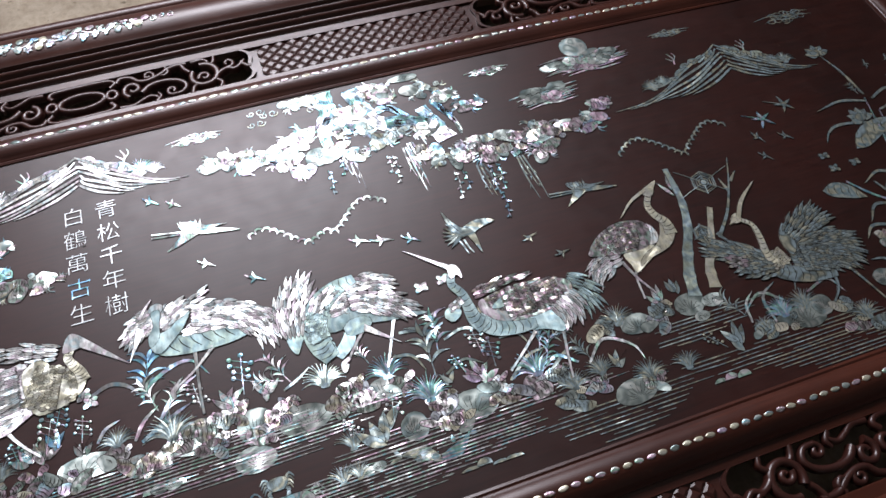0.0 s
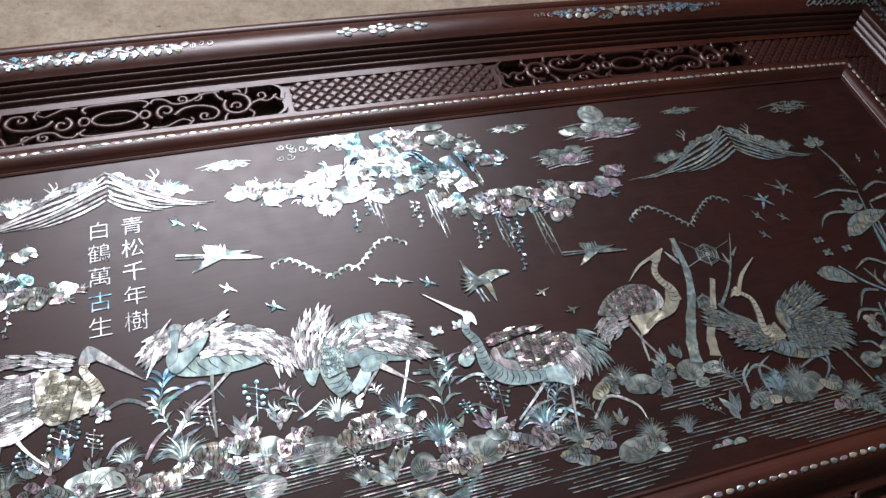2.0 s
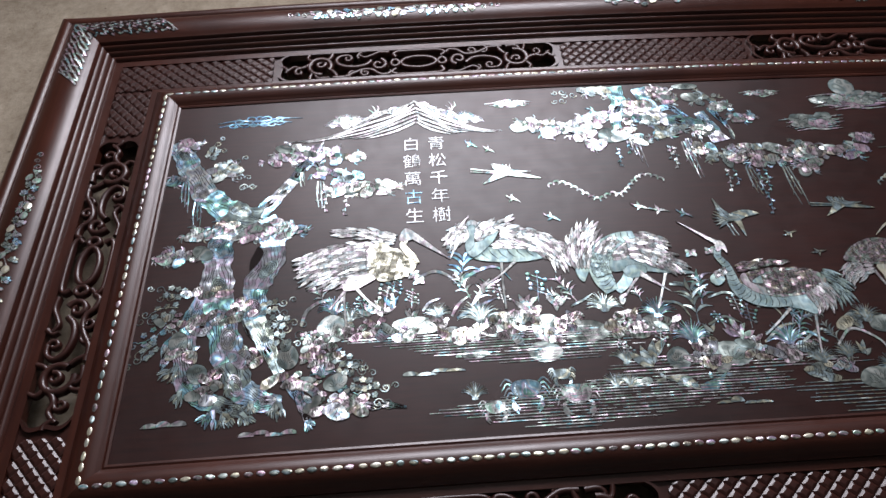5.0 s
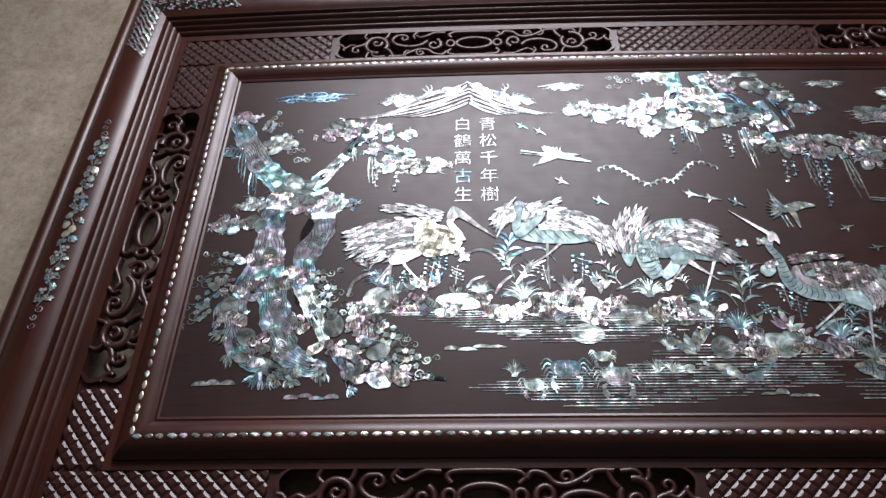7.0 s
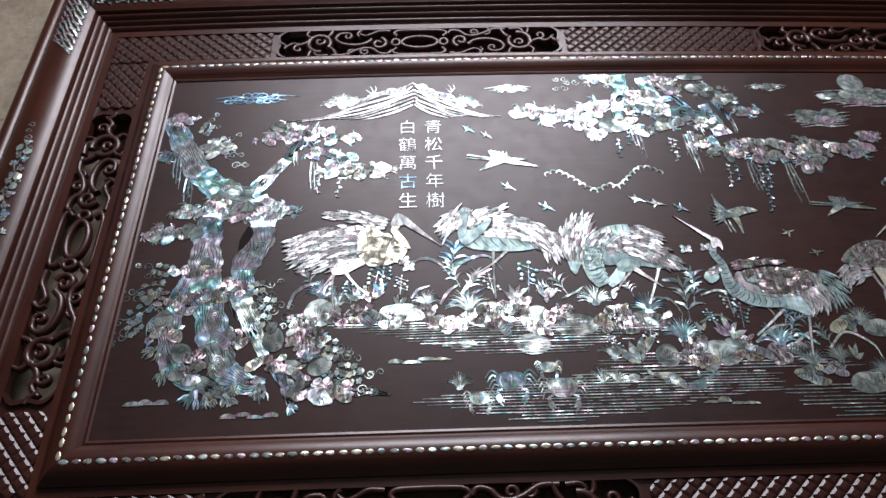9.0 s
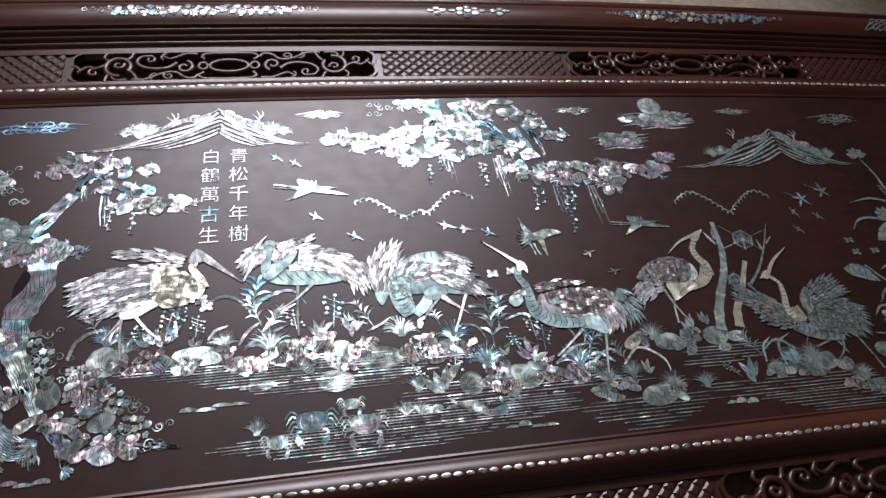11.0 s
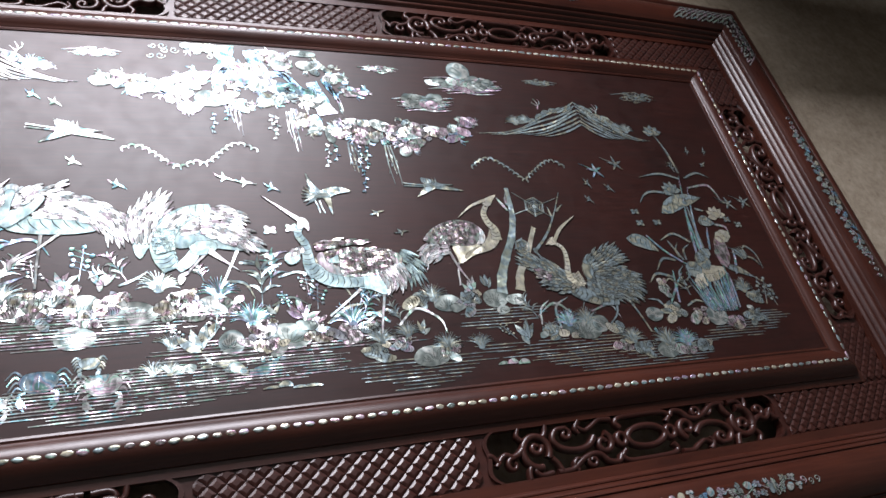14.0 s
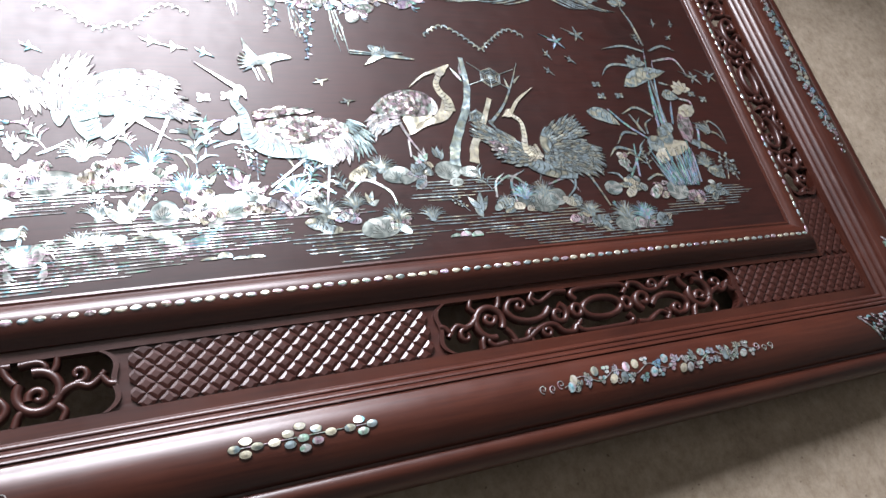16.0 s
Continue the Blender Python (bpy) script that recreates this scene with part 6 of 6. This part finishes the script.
# white bird with raised back, bent towards the first
p = Pen(high=0.0002)
legs(p, [(-0.382, 0.324), (-0.384, 0.276), (-0.384, 0.235)], [(-0.358, 0.324), (-0.386, 0.298), (-0.409, 0.283)])
p.ribbon([(-0.409, 0.285), (-0.417, 0.277), (-0.416, 0.266)], 0.006, 0.003, 0.007)
p.tone = 2
p.shape([(-0.436, 0.348), (-0.426, 0.333), (-0.398, 0.325), (-0.361, 0.322), (-0.329, 0.323), (-0.304, 0.330), (-0.302, 0.346), (-0.345, 0.353), (-0.396, 0.354), (-0.421, 0.357)])
for k in range(8):
    p.score([(-0.415 + 0.015 * k, 0.350), (-0.411 + 0.015 * k, 0.340), (-0.401 + 0.015 * k, 0.330)], 0.0011)
p.tone = 0
plumage(p, [(-0.311, 0.355), (-0.292, 0.339), (-0.279, 0.323)], 0.020, 0.020, 0.014, 0.026, 0.0056, 16, -18, 0.25)
plumage(p, [(-0.396, 0.355), (-0.358, 0.356), (-0.308, 0.346)], 0.006, 0.009, 0.010, 0.020, 0.0060, 6)
plumage(p, [(-0.380, 0.377), (-0.343, 0.371), (-0.311, 0.357), (-0.294, 0.343)], 0.016, 0.020, 0.014, 0.022, 0.0062, 8, -6)
p.tone = 2
p.shape([(-0.437, 0.346), (-0.433, 0.362), (-0.409, 0.368), (-0.391, 0.386), (-0.380, 0.386), (-0.391, 0.365), (-0.409, 0.347), (-0.426, 0.335)])
p.shape([(-0.431, 0.399), (-0.419, 0.399), (-0.422, 0.378), (-0.425, 0.357), (-0.437, 0.348), (-0.438, 0.364), (-0.430, 0.378)])
p.tone = 0
plumage(p, [(-0.424, 0.375), (-0.403, 0.389), (-0.364, 0.405)], 0.016, 0.012, 0.002, 0.022, 0.0056, 12)
plumage(p, [(-0.429, 0.394), (-0.449, 0.385), (-0.465, 0.369)], 0.018, 0.015, 0.008, 0.016, 0.0052, 18)
p.blob(*(-0.424, 0.403), 0.010, 0.009, 30, n=14)
p.piece([(-0.451, 0.383), (-0.466, 0.335), (-0.442, 0.376)])
p.ribbon([(-0.447, 0.395), (-0.438, 0.409), (-0.428, 0.421)], 0.006, 0.0008)
bird(p, PLUME, "wading bird shape in white pearl with ruffled back", BREAST)

# bird preening with its neck arched down
p = Pen(high=0.0002)
legs(p, [(-0.155, 0.288), (-0.177, 0.263), (-0.191, 0.245)], [(-0.115, 0.286), (-0.129, 0.252), (-0.143, 0.220)])
p.ribbon([(-0.188, 0.249), (-0.198, 0.243), (-0.198, 0.233), (-0.192, 0.241)], 0.005, 0.003, 0.006)
p.tone = 2
p.shape([(-0.261, 0.318), (-0.261, 0.291), (-0.252, 0.276), (-0.241, 0.294), (-0.223, 0.313), (-0.223, 0.326), (-0.241, 0.324)])
p.shape([(-0.209, 0.320), (-0.163, 0.321), (-0.121, 0.303), (-0.067, 0.281), (-0.114, 0.284), (-0.168, 0.293), (-0.204, 0.293)])
p.tone = 0
plumage(p, [(-0.251, 0.300), (-0.249, 0.325), (-0.239, 0.354), (-0.225, 0.379)], 0.014, 0.026, 0.008, 0.024, 0.0056, 16, 0, 0.3)
plumage(p, [(-0.219, 0.326), (-0.206, 0.340), (-0.191, 0.348)], 0.010, 0.010, 0.006, 0.016, 0.0052, 10)
plumage(p, [(-0.127, 0.316), (-0.109, 0.305), (-0.095, 0.294)], 0.018, 0.016, 0.008, 0.024, 0.0056, 14, 0, 0.25)
plumage(p, [(-0.199, 0.324), (-0.161, 0.330), (-0.123, 0.312)], 0.012, 0.020, 0.016, 0.020, 0.0060, 10)
plumage(p, [(-0.160, 0.357), (-0.134, 0.352), (-0.113, 0.341)], 0.008, 0.014, 0.010, 0.022, 0.0056, 10, 0, 0.25)
p.tone = 2
bands(p, [(-0.151, 0.364), (-0.183, 0.355), (-0.208, 0.337), (-0.222, 0.309), (-0.221, 0.280), (-0.210, 0.255)], 0.014, 0.022, 0.034, 17)
plumage(p, [(-0.209, 0.264), (-0.218, 0.290), (-0.217, 0.317), (-0.201, 0.340)], 0.010, 0.015, 0.010, 0.0075, 0.0050, 4, 0, 0.6)
p.ribbon([(-0.202, 0.255), (-0.184, 0.272), (-0.174, 0.291)], 0.014, 0.012, 0.018)
p.blob(*(-0.165, 0.291), 0.020, 0.013, 8, n=16)
p.tone = 0
p.piece([(-0.156, 0.291), (-0.114, 0.248), (-0.159, 0.281)])
bird(p, PLUME, "wading bird shape with an arched neck, in banded pearl", BREAST)

# bird with head thrown up and long drooping tail
p = Pen(high=0.0002)
legs(p, [(0.105, 0.202), (0.094, 0.158), (0.088, 0.128)], [(0.066, 0.206), (0.038, 0.183), (0.012, 0.163)])
p.tone = 2
plumage(p, [(0.134, 0.263), (0.150, 0.249), (0.160, 0.231)], 0.020, 0.018, 0.012, 0.030, 0.0050, 18, -14, 0.2)
p.shape([(0.019, 0.228), (0.066, 0.234), (0.105, 0.234), (0.113, 0.205), (0.103, 0.194), (0.083, 0.204), (0.051, 0.211), (0.024, 0.216)])
p.tone = 3
p.shape([(0.001, 0.263), (0.021, 0.277), (0.062, 0.282), (0.105, 0.279), (0.141, 0.267), (0.140, 0.248), (0.113, 0.233), (0.065, 0.228), (0.017, 0.235)])
plumage(p, [(0.018, 0.257), (0.061, 0.257), (0.120, 0.256)], 0.016, 0.024, 0.020, 0.014, 0.0052, 8, 0, 0.5)
plumage(p, [(0.002, 0.285), (0.039, 0.290), (0.078, 0.291)], 0.008, 0.006, 0.001, 0.020, 0.0050, 6)
p.tone = 0
plumage(p, [(0.117, 0.243), (0.124, 0.230), (0.128, 0.217)], 0.022, 0.022, 0.016, 0.024, 0.0066, 14, -26, 0.3)
p.shape([(0.004, 0.269), (0.014, 0.275), (0.019, 0.257), (0.040, 0.246), (0.051, 0.237), (0.041, 0.231), (0.021, 0.237), (0.007, 0.252)])
p.tone = 2
p.shape([(0.021, 0.259), (0.056, 0.276), (0.101, 0.279), (0.074, 0.273), (0.041, 0.255)])
p.blob(*(-0.034, 0.267), 0.013, 0.011, 40, n=14)
bands(p, [(-0.005, 0.247), (0.013, 0.229), (0.039, 0.220), (0.072, 0.217)], 0.024, 0.014, 0.022, 9)
bands(p, [(-0.015, 0.328), (-0.021, 0.311), (-0.012, 0.292), (-0.010, 0.272), (-0.008, 0.251), (0.002, 0.234)], 0.011, 0.026, 0.015, 12)
p.tone = 0
plumage(p, [(-0.014, 0.283), (-0.024, 0.281), (-0.030, 0.278)], 0.006, 0.006, 0.003, 0.010, 0.0044, 12)
p.shape([(-0.018, 0.339), (-0.008, 0.341), (-0.002, 0.331), (-0.003, 0.316), (-0.009, 0.324), (-0.019, 0.320)])
p.piece([(-0.017, 0.334), (-0.072, 0.386), (-0.011, 0.339)])
bird(p, PLUME, "wading bird shape with upturned beak and barred breast", BREAST, SPARK)

# bird standing by the bamboo with its back turned up
p = Pen(high=0.0002)
legs(p, [(0.252, 0.253), (0.241, 0.241), (0.236, 0.203)], [(0.232, 0.266), (0.242, 0.236), (0.256, 0.207)])
plumage(p, [(0.235, 0.279), (0.206, 0.277), (0.185, 0.272)], 0.014, 0.016, 0.010, 0.026, 0.0056, 14, 50, 0.25)
p.tone = 3
p.shape([(0.295, 0.321), (0.257, 0.333), (0.218, 0.321), (0.193, 0.300), (0.194, 0.289), (0.246, 0.280), (0.286, 0.284)])
plumage(p, [(0.286, 0.302), (0.255, 0.309), (0.213, 0.301)], 0.016, 0.022, 0.012, 0.011, 0.0048, 10, 6, 0.5)
p.tone = 2
p.shape([(0.241, 0.281), (0.280, 0.284), (0.299, 0.271), (0.272, 0.258), (0.247, 0.245), (0.243, 0.258)])
p.shape([(0.321, 0.316), (0.334, 0.308), (0.332, 0.289), (0.312, 0.270), (0.272, 0.260), (0.256, 0.253), (0.267, 0.267), (0.295, 0.280), (0.310, 0.296)])
bands(p, [(0.329, 0.369), (0.316, 0.348), (0.318, 0.329), (0.328, 0.311), (0.327, 0.290)], 0.010, 0.020, 0.012, 11)
p.tone = 0
p.blob(*(0.290, 0.301), 0.016, 0.020, 10, n=20, ragged=0.01)
for k in range(6):
    p.score([(0.285 + 0.0045 * k, 0.312), (0.278 + 0.0045 * k, 0.291)], 0.0008)
p.tone = 2
p.shape([(0.318, 0.372), (0.329, 0.380), (0.350, 0.387), (0.340, 0.373), (0.334, 0.364), (0.324, 0.362)])
p.ribbon([(0.325, 0.375), (0.294, 0.362), (0.264, 0.338)], 0.0060, 0.0008, 0.0042)
bird(p, PLUME, "wading bird shape with a barred neck beside the bamboo", GOLD, SPARK)

# bird with wings half spread
p = Pen(high=0.0002)
legs(p, [(0.529, 0.158), (0.521, 0.132), (0.500, 0.113)], [(0.557, 0.159), (0.570, 0.123), (0.580, 0.092)])
plumage(p, [(0.445, 0.203), (0.412, 0.228), (0.372, 0.250)], 0.014, 0.017, 0.014, 0.022, 0.0056, 12, 0, 0.25)
plumage(p, [(0.447, 0.187), (0.422, 0.196), (0.403, 0.207)], 0.012, 0.011, 0.008, 0.018, 0.0056, 18, 30, 0.3)
p.tone = 3
plumage(p, [(0.415, 0.212), (0.402, 0.216), (0.394, 0.219)], 0.010, 0.010, 0.008, 0.014, 0.0060, 20, 0, 0.3)
p.tone = 0
plumage(p, [(0.501, 0.226), (0.534, 0.239), (0.562, 0.251)], 0.020, 0.022, 0.016, 0.026, 0.0052, 22, 0, 0.25)
plumage(p, [(0.500, 0.200), (0.540, 0.195), (0.580, 0.187)], 0.026, 0.034, 0.024, 0.028, 0.0054, 24, -18, 0.2)
plumage(p, [(0.480, 0.195), (0.507, 0.189), (0.538, 0.179)], 0.018, 0.024, 0.018, 0.013, 0.0050, 10)
bands(p, [(0.445, 0.203), (0.453, 0.182), (0.489, 0.164), (0.534, 0.153)], 0.016, 0.010, 0.026, 12)
p.tone = 2
plumage(p, [(0.476, 0.207), (0.459, 0.202), (0.446, 0.198)], 0.014, 0.014, 0.008, 0.009, 0.0050, 4)
bands(p, [(0.443, 0.280), (0.456, 0.265), (0.455, 0.241), (0.449, 0.216), (0.452, 0.196)], 0.007, 0.016, 0.009, 12)
p.blob(*(0.438, 0.284), 0.010, 0.008, 40, n=12)
p.ribbon([(0.442, 0.284), (0.465, 0.312), (0.503, 0.339)], 0.0065, 0.0008, 0.0060)
p.piece([(0.438, 0.292), (0.421, 0.276), (0.438, 0.280)])
p.tone = 0
p.shape([(0.501, 0.254), (0.510, 0.246), (0.507, 0.223), (0.490, 0.201), (0.482, 0.211), (0.485, 0.234)])
bird(p, GREY, "wading bird shape with half-spread wings in grey pearl", GOLD, SPARK)

# flying birds
def flier(x, y, ang, r, mat, legs_back=True):
    """A crane-like flier seen from the side: long beak, two wings, trailing legs."""
    p = Pen(high=0.0002)
    def at(u, w):
        a = radians(ang)
        return (x + r * (u * math.cos(a) - w * math.sin(a)), y + r * (u * math.sin(a) + w * math.cos(a)))
    p.ribbon([at(-0.35, 0.02), at(0.0, 0.05), at(0.35, 0.0), at(1.0, -0.08)], r * 0.10, 0.0008, r * 0.19)
    p.piece([at(-0.30, 0.00), at(-0.62, -0.42), at(-0.30, -0.26), at(0.10, -0.02)])
    p.piece([at(-0.32, 0.10), at(-0.38, 0.36), at(-0.05, 0.30), at(0.25, 0.15), at(0.70, 0.14), at(0.15, 0.02)])
    for i in range(6):
        q = at(-0.3 + 0.08 * i, 0.12)
        p.leaf(*q, ang + 120 - 6 * i, r * 0.24, r * 0.06)
    if legs_back:
        p.ribbon([at(-0.3, 0.06), at(-1.0, 0.10)], 0.0022, 0.0022)
        p.ribbon([at(-0.3, 0.0), at(-1.0, 0.0)], 0.0022, 0.0022)
    p.done("bird_shape", mat, "flying wader shape with long beak in pearl")


flier(-0.352, 0.512, -8, 0.064, PEARL)
flier(0.232, 0.404, -3, 0.056, GREY)
p = Pen(high=0.0002)
p.ribbon([(0.022, 0.376), (0.025, 0.362), (0.029, 0.351)], 0.0026, 0.0016)
p.ribbon([(0.014, 0.379), (0.019, 0.361), (0.021, 0.351)], 0.0026, 0.0016)
for i in range(7):
    p.leaf(*(0.023, 0.386), 128 + 15 * i, 0.030, 0.0056)
p.shape([(0.005, 0.433), (0.014, 0.412), (0.025, 0.397), (0.033, 0.385), (0.019, 0.381), (0.009, 0.396), (0.006, 0.415)])
p.score([(0.007, 0.429), (0.013, 0.405), (0.023, 0.386)], 0.0008)
p.shape([(0.025, 0.395), (0.053, 0.404), (0.078, 0.395), (0.054, 0.389), (0.032, 0.380)])
p.ribbon([(0.022, 0.390), (0.035, 0.383), (0.041, 0.348)], 0.016, 0.0008, 0.012)
p.done("bird_shape", GREY, "flying bird shape with spread wings")
for x, y, a, r in ((-0.408, 0.587, -35, 0.013), (-0.376, 0.572, -35, 0.012), (-0.345, 0.453, -30, 0.013), (-0.283, 0.408, -28, 0.014), (-0.125, 0.421, -20, 0.015), (-0.093, 0.412, -12, 0.016), (-0.052, 0.401, -30, 0.014)):
    swallow(x, y, a, r)
for x, y, a, r in ((0.120, 0.470, 15, 0.011), (0.119, 0.350, 20, 0.012), (0.155, 0.310, 10, 0.012), (0.563, 0.415, -60, 0.013), (0.612, 0.404, -40, 0.013), (0.554, 0.376, -45, 0.012), (0.861, 0.514, 80, 0.010), (0.911, 0.516, 80, 0.010), (0.889, 0.476, 40, 0.010)):
    swallow(x, y, a, r, GREY)
for x, y in ((-0.064, 0.320), (-0.030, 0.322), (-0.528, 0.310), (-0.520, 0.297)):
    moth(x, y, 0.011, PEARL)
for x, y in ((0.650, 0.349), (0.652, 0.322), (0.694, 0.324), (0.880, 0.330), (0.905, 0.318)):
    moth(x, y, 0.010, GREY)


def cricket(x, y, r, mat):
    p = Pen(high=0.0002)
    for i in range(5):
        p.leaf(x, y, 72 * i + 25, r * rnd(0.7, 1.2), r * 0.24)
    p.ribbon([(x, y), (x - r * 1.7, y + r * 0.8)], 0.0016, 0.0006)
    p.blob(x, y, r * 0.3, r * 0.22, 30, n=9)
    p.done("insect_shape", mat, "spiky little insect shape")


cricket(0.594, 0.450, 0.020, TEAL)
cricket(0.650, 0.468, 0.020, GREY)
cricket(0.905, 0.372, 0.020, GREY)
cricket(0.952, 0.377, 0.020, GREY)


# ---- inlay on the outer rail ----
def rail_top(x, y):
    """Height of the cushion rail's surface at a panel spot."""
    d = max(abs(x - OFF) - HALF, y - TOP, -y)
    t = min(max((d - 0.167) / 0.074, 0.0), 1.0)
    return bow(x) + 0.020 - 0.008 * t + 0.0135 * math.sin(math.pi * t) ** 0.8


def spray(side, a, c, seed):
    """A band of vine leaves, round blossoms and berries with curled ends, from a to c along a rail."""
    random.seed(seed)
    L = c - a
    ends = Pen(rail_top)
    for way, s0 in ((1, a), (-1, c)):
        for k, r in ((0.006, 0.0065), (0.021, 0.0060), (0.036, 0.0068)):
            q = coil(s0 + way * k, 0.196 + 0.004 * math.sin(90 * k), r, r * 0.25, 90, 90 + way * 420, 14)
            ends.ribbon([place(side, *t) for t in q], 0.0011, 0.0008, n=1)
    q = [(a + 0.04 + (L - 0.08) * i / 12, 0.196 + 0.006 * (-1) ** i) for i in range(13)]
    ends.ribbon([place(side, *t) for t in q], 0.0010, 0.0010)
    for i in range(10):
        s = a + 0.06 + (L - 0.12) * i / 9
        q = coil(s, 0.196 + 0.010 * (-1) ** i, 0.0055, 0.0015, 0, 420, 12)
        ends.ribbon([place(side, *t) for t in q], 0.0009, 0.0008, n=1)
    vine = ends.done("vine_inlay", PEARL, "band of vine leaves and blossoms inlaid in pearl")
    n = int(L / 0.0115)
    for i in range(n):
        s = a + 0.045 + (L - 0.09) * (i + rnd(0.2, 0.8)) / n
        d = 0.196 + (-1) ** i * rnd(0.003, 0.0125) * (0.5 + 0.5 * math.sin(math.pi * (s - a) / L))
        p = Pen(rail_top)
        kind = random.random()
        x, y = place(side, s, d)
        if kind < 0.5:
            ph = rnd(0, 360)
            for j in range(5):
                p.leaf(x, y, ph + 46 * j, rnd(0.0075, 0.0105), 0.0060, 0, 5, 0.3)
            p.done("vine_leaf", random.choice((AZURE, TEAL, MIST, PEARL, GREY, OPAL)), "", vine)
        elif kind < 0.8:
            p.blob(x, y, 0.0078, 0.0062, rnd(0, 90), 0, 0, 14, 0.0007, 0.02)
            p.done("round_blossom", random.choice((GOLD, PEARL, GREY)), "", vine)
        else:
            for j in range(3):
                t = radians(120 * j + 30)
                p.blob(x + 0.0040 * math.cos(t), y + 0.0040 * math.sin(t), 0.0036, 0.0030, n=9)
            p.done("trefoil", PEARL, "", vine)


def discs(side, mid, seed):
    """Three clusters of oval discs about the middle of a rail."""
    random.seed(seed)
    p = Pen(rail_top)
    p.ribbon([place(side, mid + s, 0.196) for s in (-0.086, -0.03, 0.03, 0.086)], 0.0008, 0.0008)
    group = p.done("disc_inlay", PEARL, "clusters of oval pearl discs")
    for s, d in ((-0.084, 0), (-0.072, 0.008), (-0.070, -0.007), (-0.058, 0.001), (-0.038, 0.001), (-0.021, -0.006), (-0.020, 0.007), (-0.004, 0.002), (-0.006, -0.013), (-0.003, 0.014), (0.013, -0.006), (0.013, 0.008), (0.030, 0.001), (0.054, 0.001), (0.067, -0.007), (0.070, 0.008), (0.082, 0.001)):
        x, y = place(side, mid + s, 0.196 + d)
        q = Pen(rail_top)
        q.blob(x, y, 0.0072 if side in ("top", "bottom") else 0.0046, 0.0046 if side in ("top", "bottom") else 0.0072, 0, 0, 0, 16, 0.0006, 0.01)
        q.done("disc", random.choice((PEARL, GREY, GOLD, PEARL)), "", group)


def corner(sx, sy, seed):
    """A corner mount of interlaced wavy pearl strips along both rails."""
    random.seed(seed)
    p = Pen(rail_top)
    def at(u, w):
        """u along the long rail from the mitre inwards, w across the rail (0 inner to 1 outer)."""
        d = 0.178 + 0.050 * w
        return (OFF + sx * (HALF + d - u), TOP + d if sy > 0 else -d)
    def at2(u, w):
        d = 0.178 + 0.050 * w
        return (OFF + sx * (HALF + d), (TOP + d - u) if sy > 0 else (-d + u))
    for spot in (at, at2):
        L = 0.180 if spot is at else 0.150
        for k in range(2):
            for sg in (1, -1):
                pts = []
                for i in range(25):
                    u = L * i / 24
                    pts.append(spot(u, (k + 0.5) / 2 + sg * 0.25 * math.sin(u * 2 * math.pi / 0.036)))
                p.ribbon(pts, 0.0040, 0.0040, n=1)
        for e in (0.0, L):
            p.ribbon([spot(e, 0.02), spot(e, 0.5), spot(e, 0.98)], 0.0020, 0.0020)
    p.done("corner_inlay", PEARL, "corner mount of interlaced pearl strips", single="strip")


for k, (sd, a, c) in enumerate((("bottom", 0.318, 0.770), ("bottom", -0.770, -0.318), ("top", 0.318, 0.770), ("top", -0.770, -0.318), ("left", -0.215, 0.230), ("right", -0.215, 0.235))):
    spray(sd, a, c, 20 + k)
discs("bottom", -0.008, 40)
discs("top", 0.0, 41)
for k, (sx, sy) in enumerate(((1, 1), (-1, 1), (1, -1), (-1, -1))):
    corner(sx, sy, 50 + k)

# ---- low bench beyond the panel, whose shade falls on the floor ----
bench = new("bench")
bench.location = (1.66, 1.40, 0.0)
tagged(bench, "low reddish wooden bench standing on the cement floor", "bench")


def plank(name, x0, x1, y0, y1, z0, z1, mat, inset=0.0):
    """A bevelled board or tapering leg under the bench."""
    b_ = 0.004
    v, f = [], []
    for z, k, t in ((z0, b_, inset), (z0 + b_, 0, inset), (z1 - b_, 0, 0), (z1, b_, 0)):
        v += [(x0 + k + t, y0 + k + t, z), (x1 - k - t, y0 + k + t, z), (x1 - k - t, y1 - k - t, z), (x0 + k + t, y1 - k - t, z)]
    f = [(3, 2, 1, 0), (12, 13, 14, 15)] + [(4 * i + j, 4 * i + (j + 1) % 4, 4 * i + 4 + (j + 1) % 4, 4 * i + 4 + j) for i in range(3) for j in range(4)]
    ob = new(name, mesh_of(name, v, f, mat))
    ob.parent = bench
    return ob


plank("seat", -0.80, 1.10, -0.34, 0.07, 0.42, 0.46, WOOD_X)
for sx in (-0.70, 0.92):
    plank("leg", sx, sx + 0.06, -0.02, 0.06, 0.0, 0.42, WOOD_X, 0.006)
plank("stretcher", -0.64, 0.92, 0.005, 0.035, 0.12, 0.16, WOOD_X)
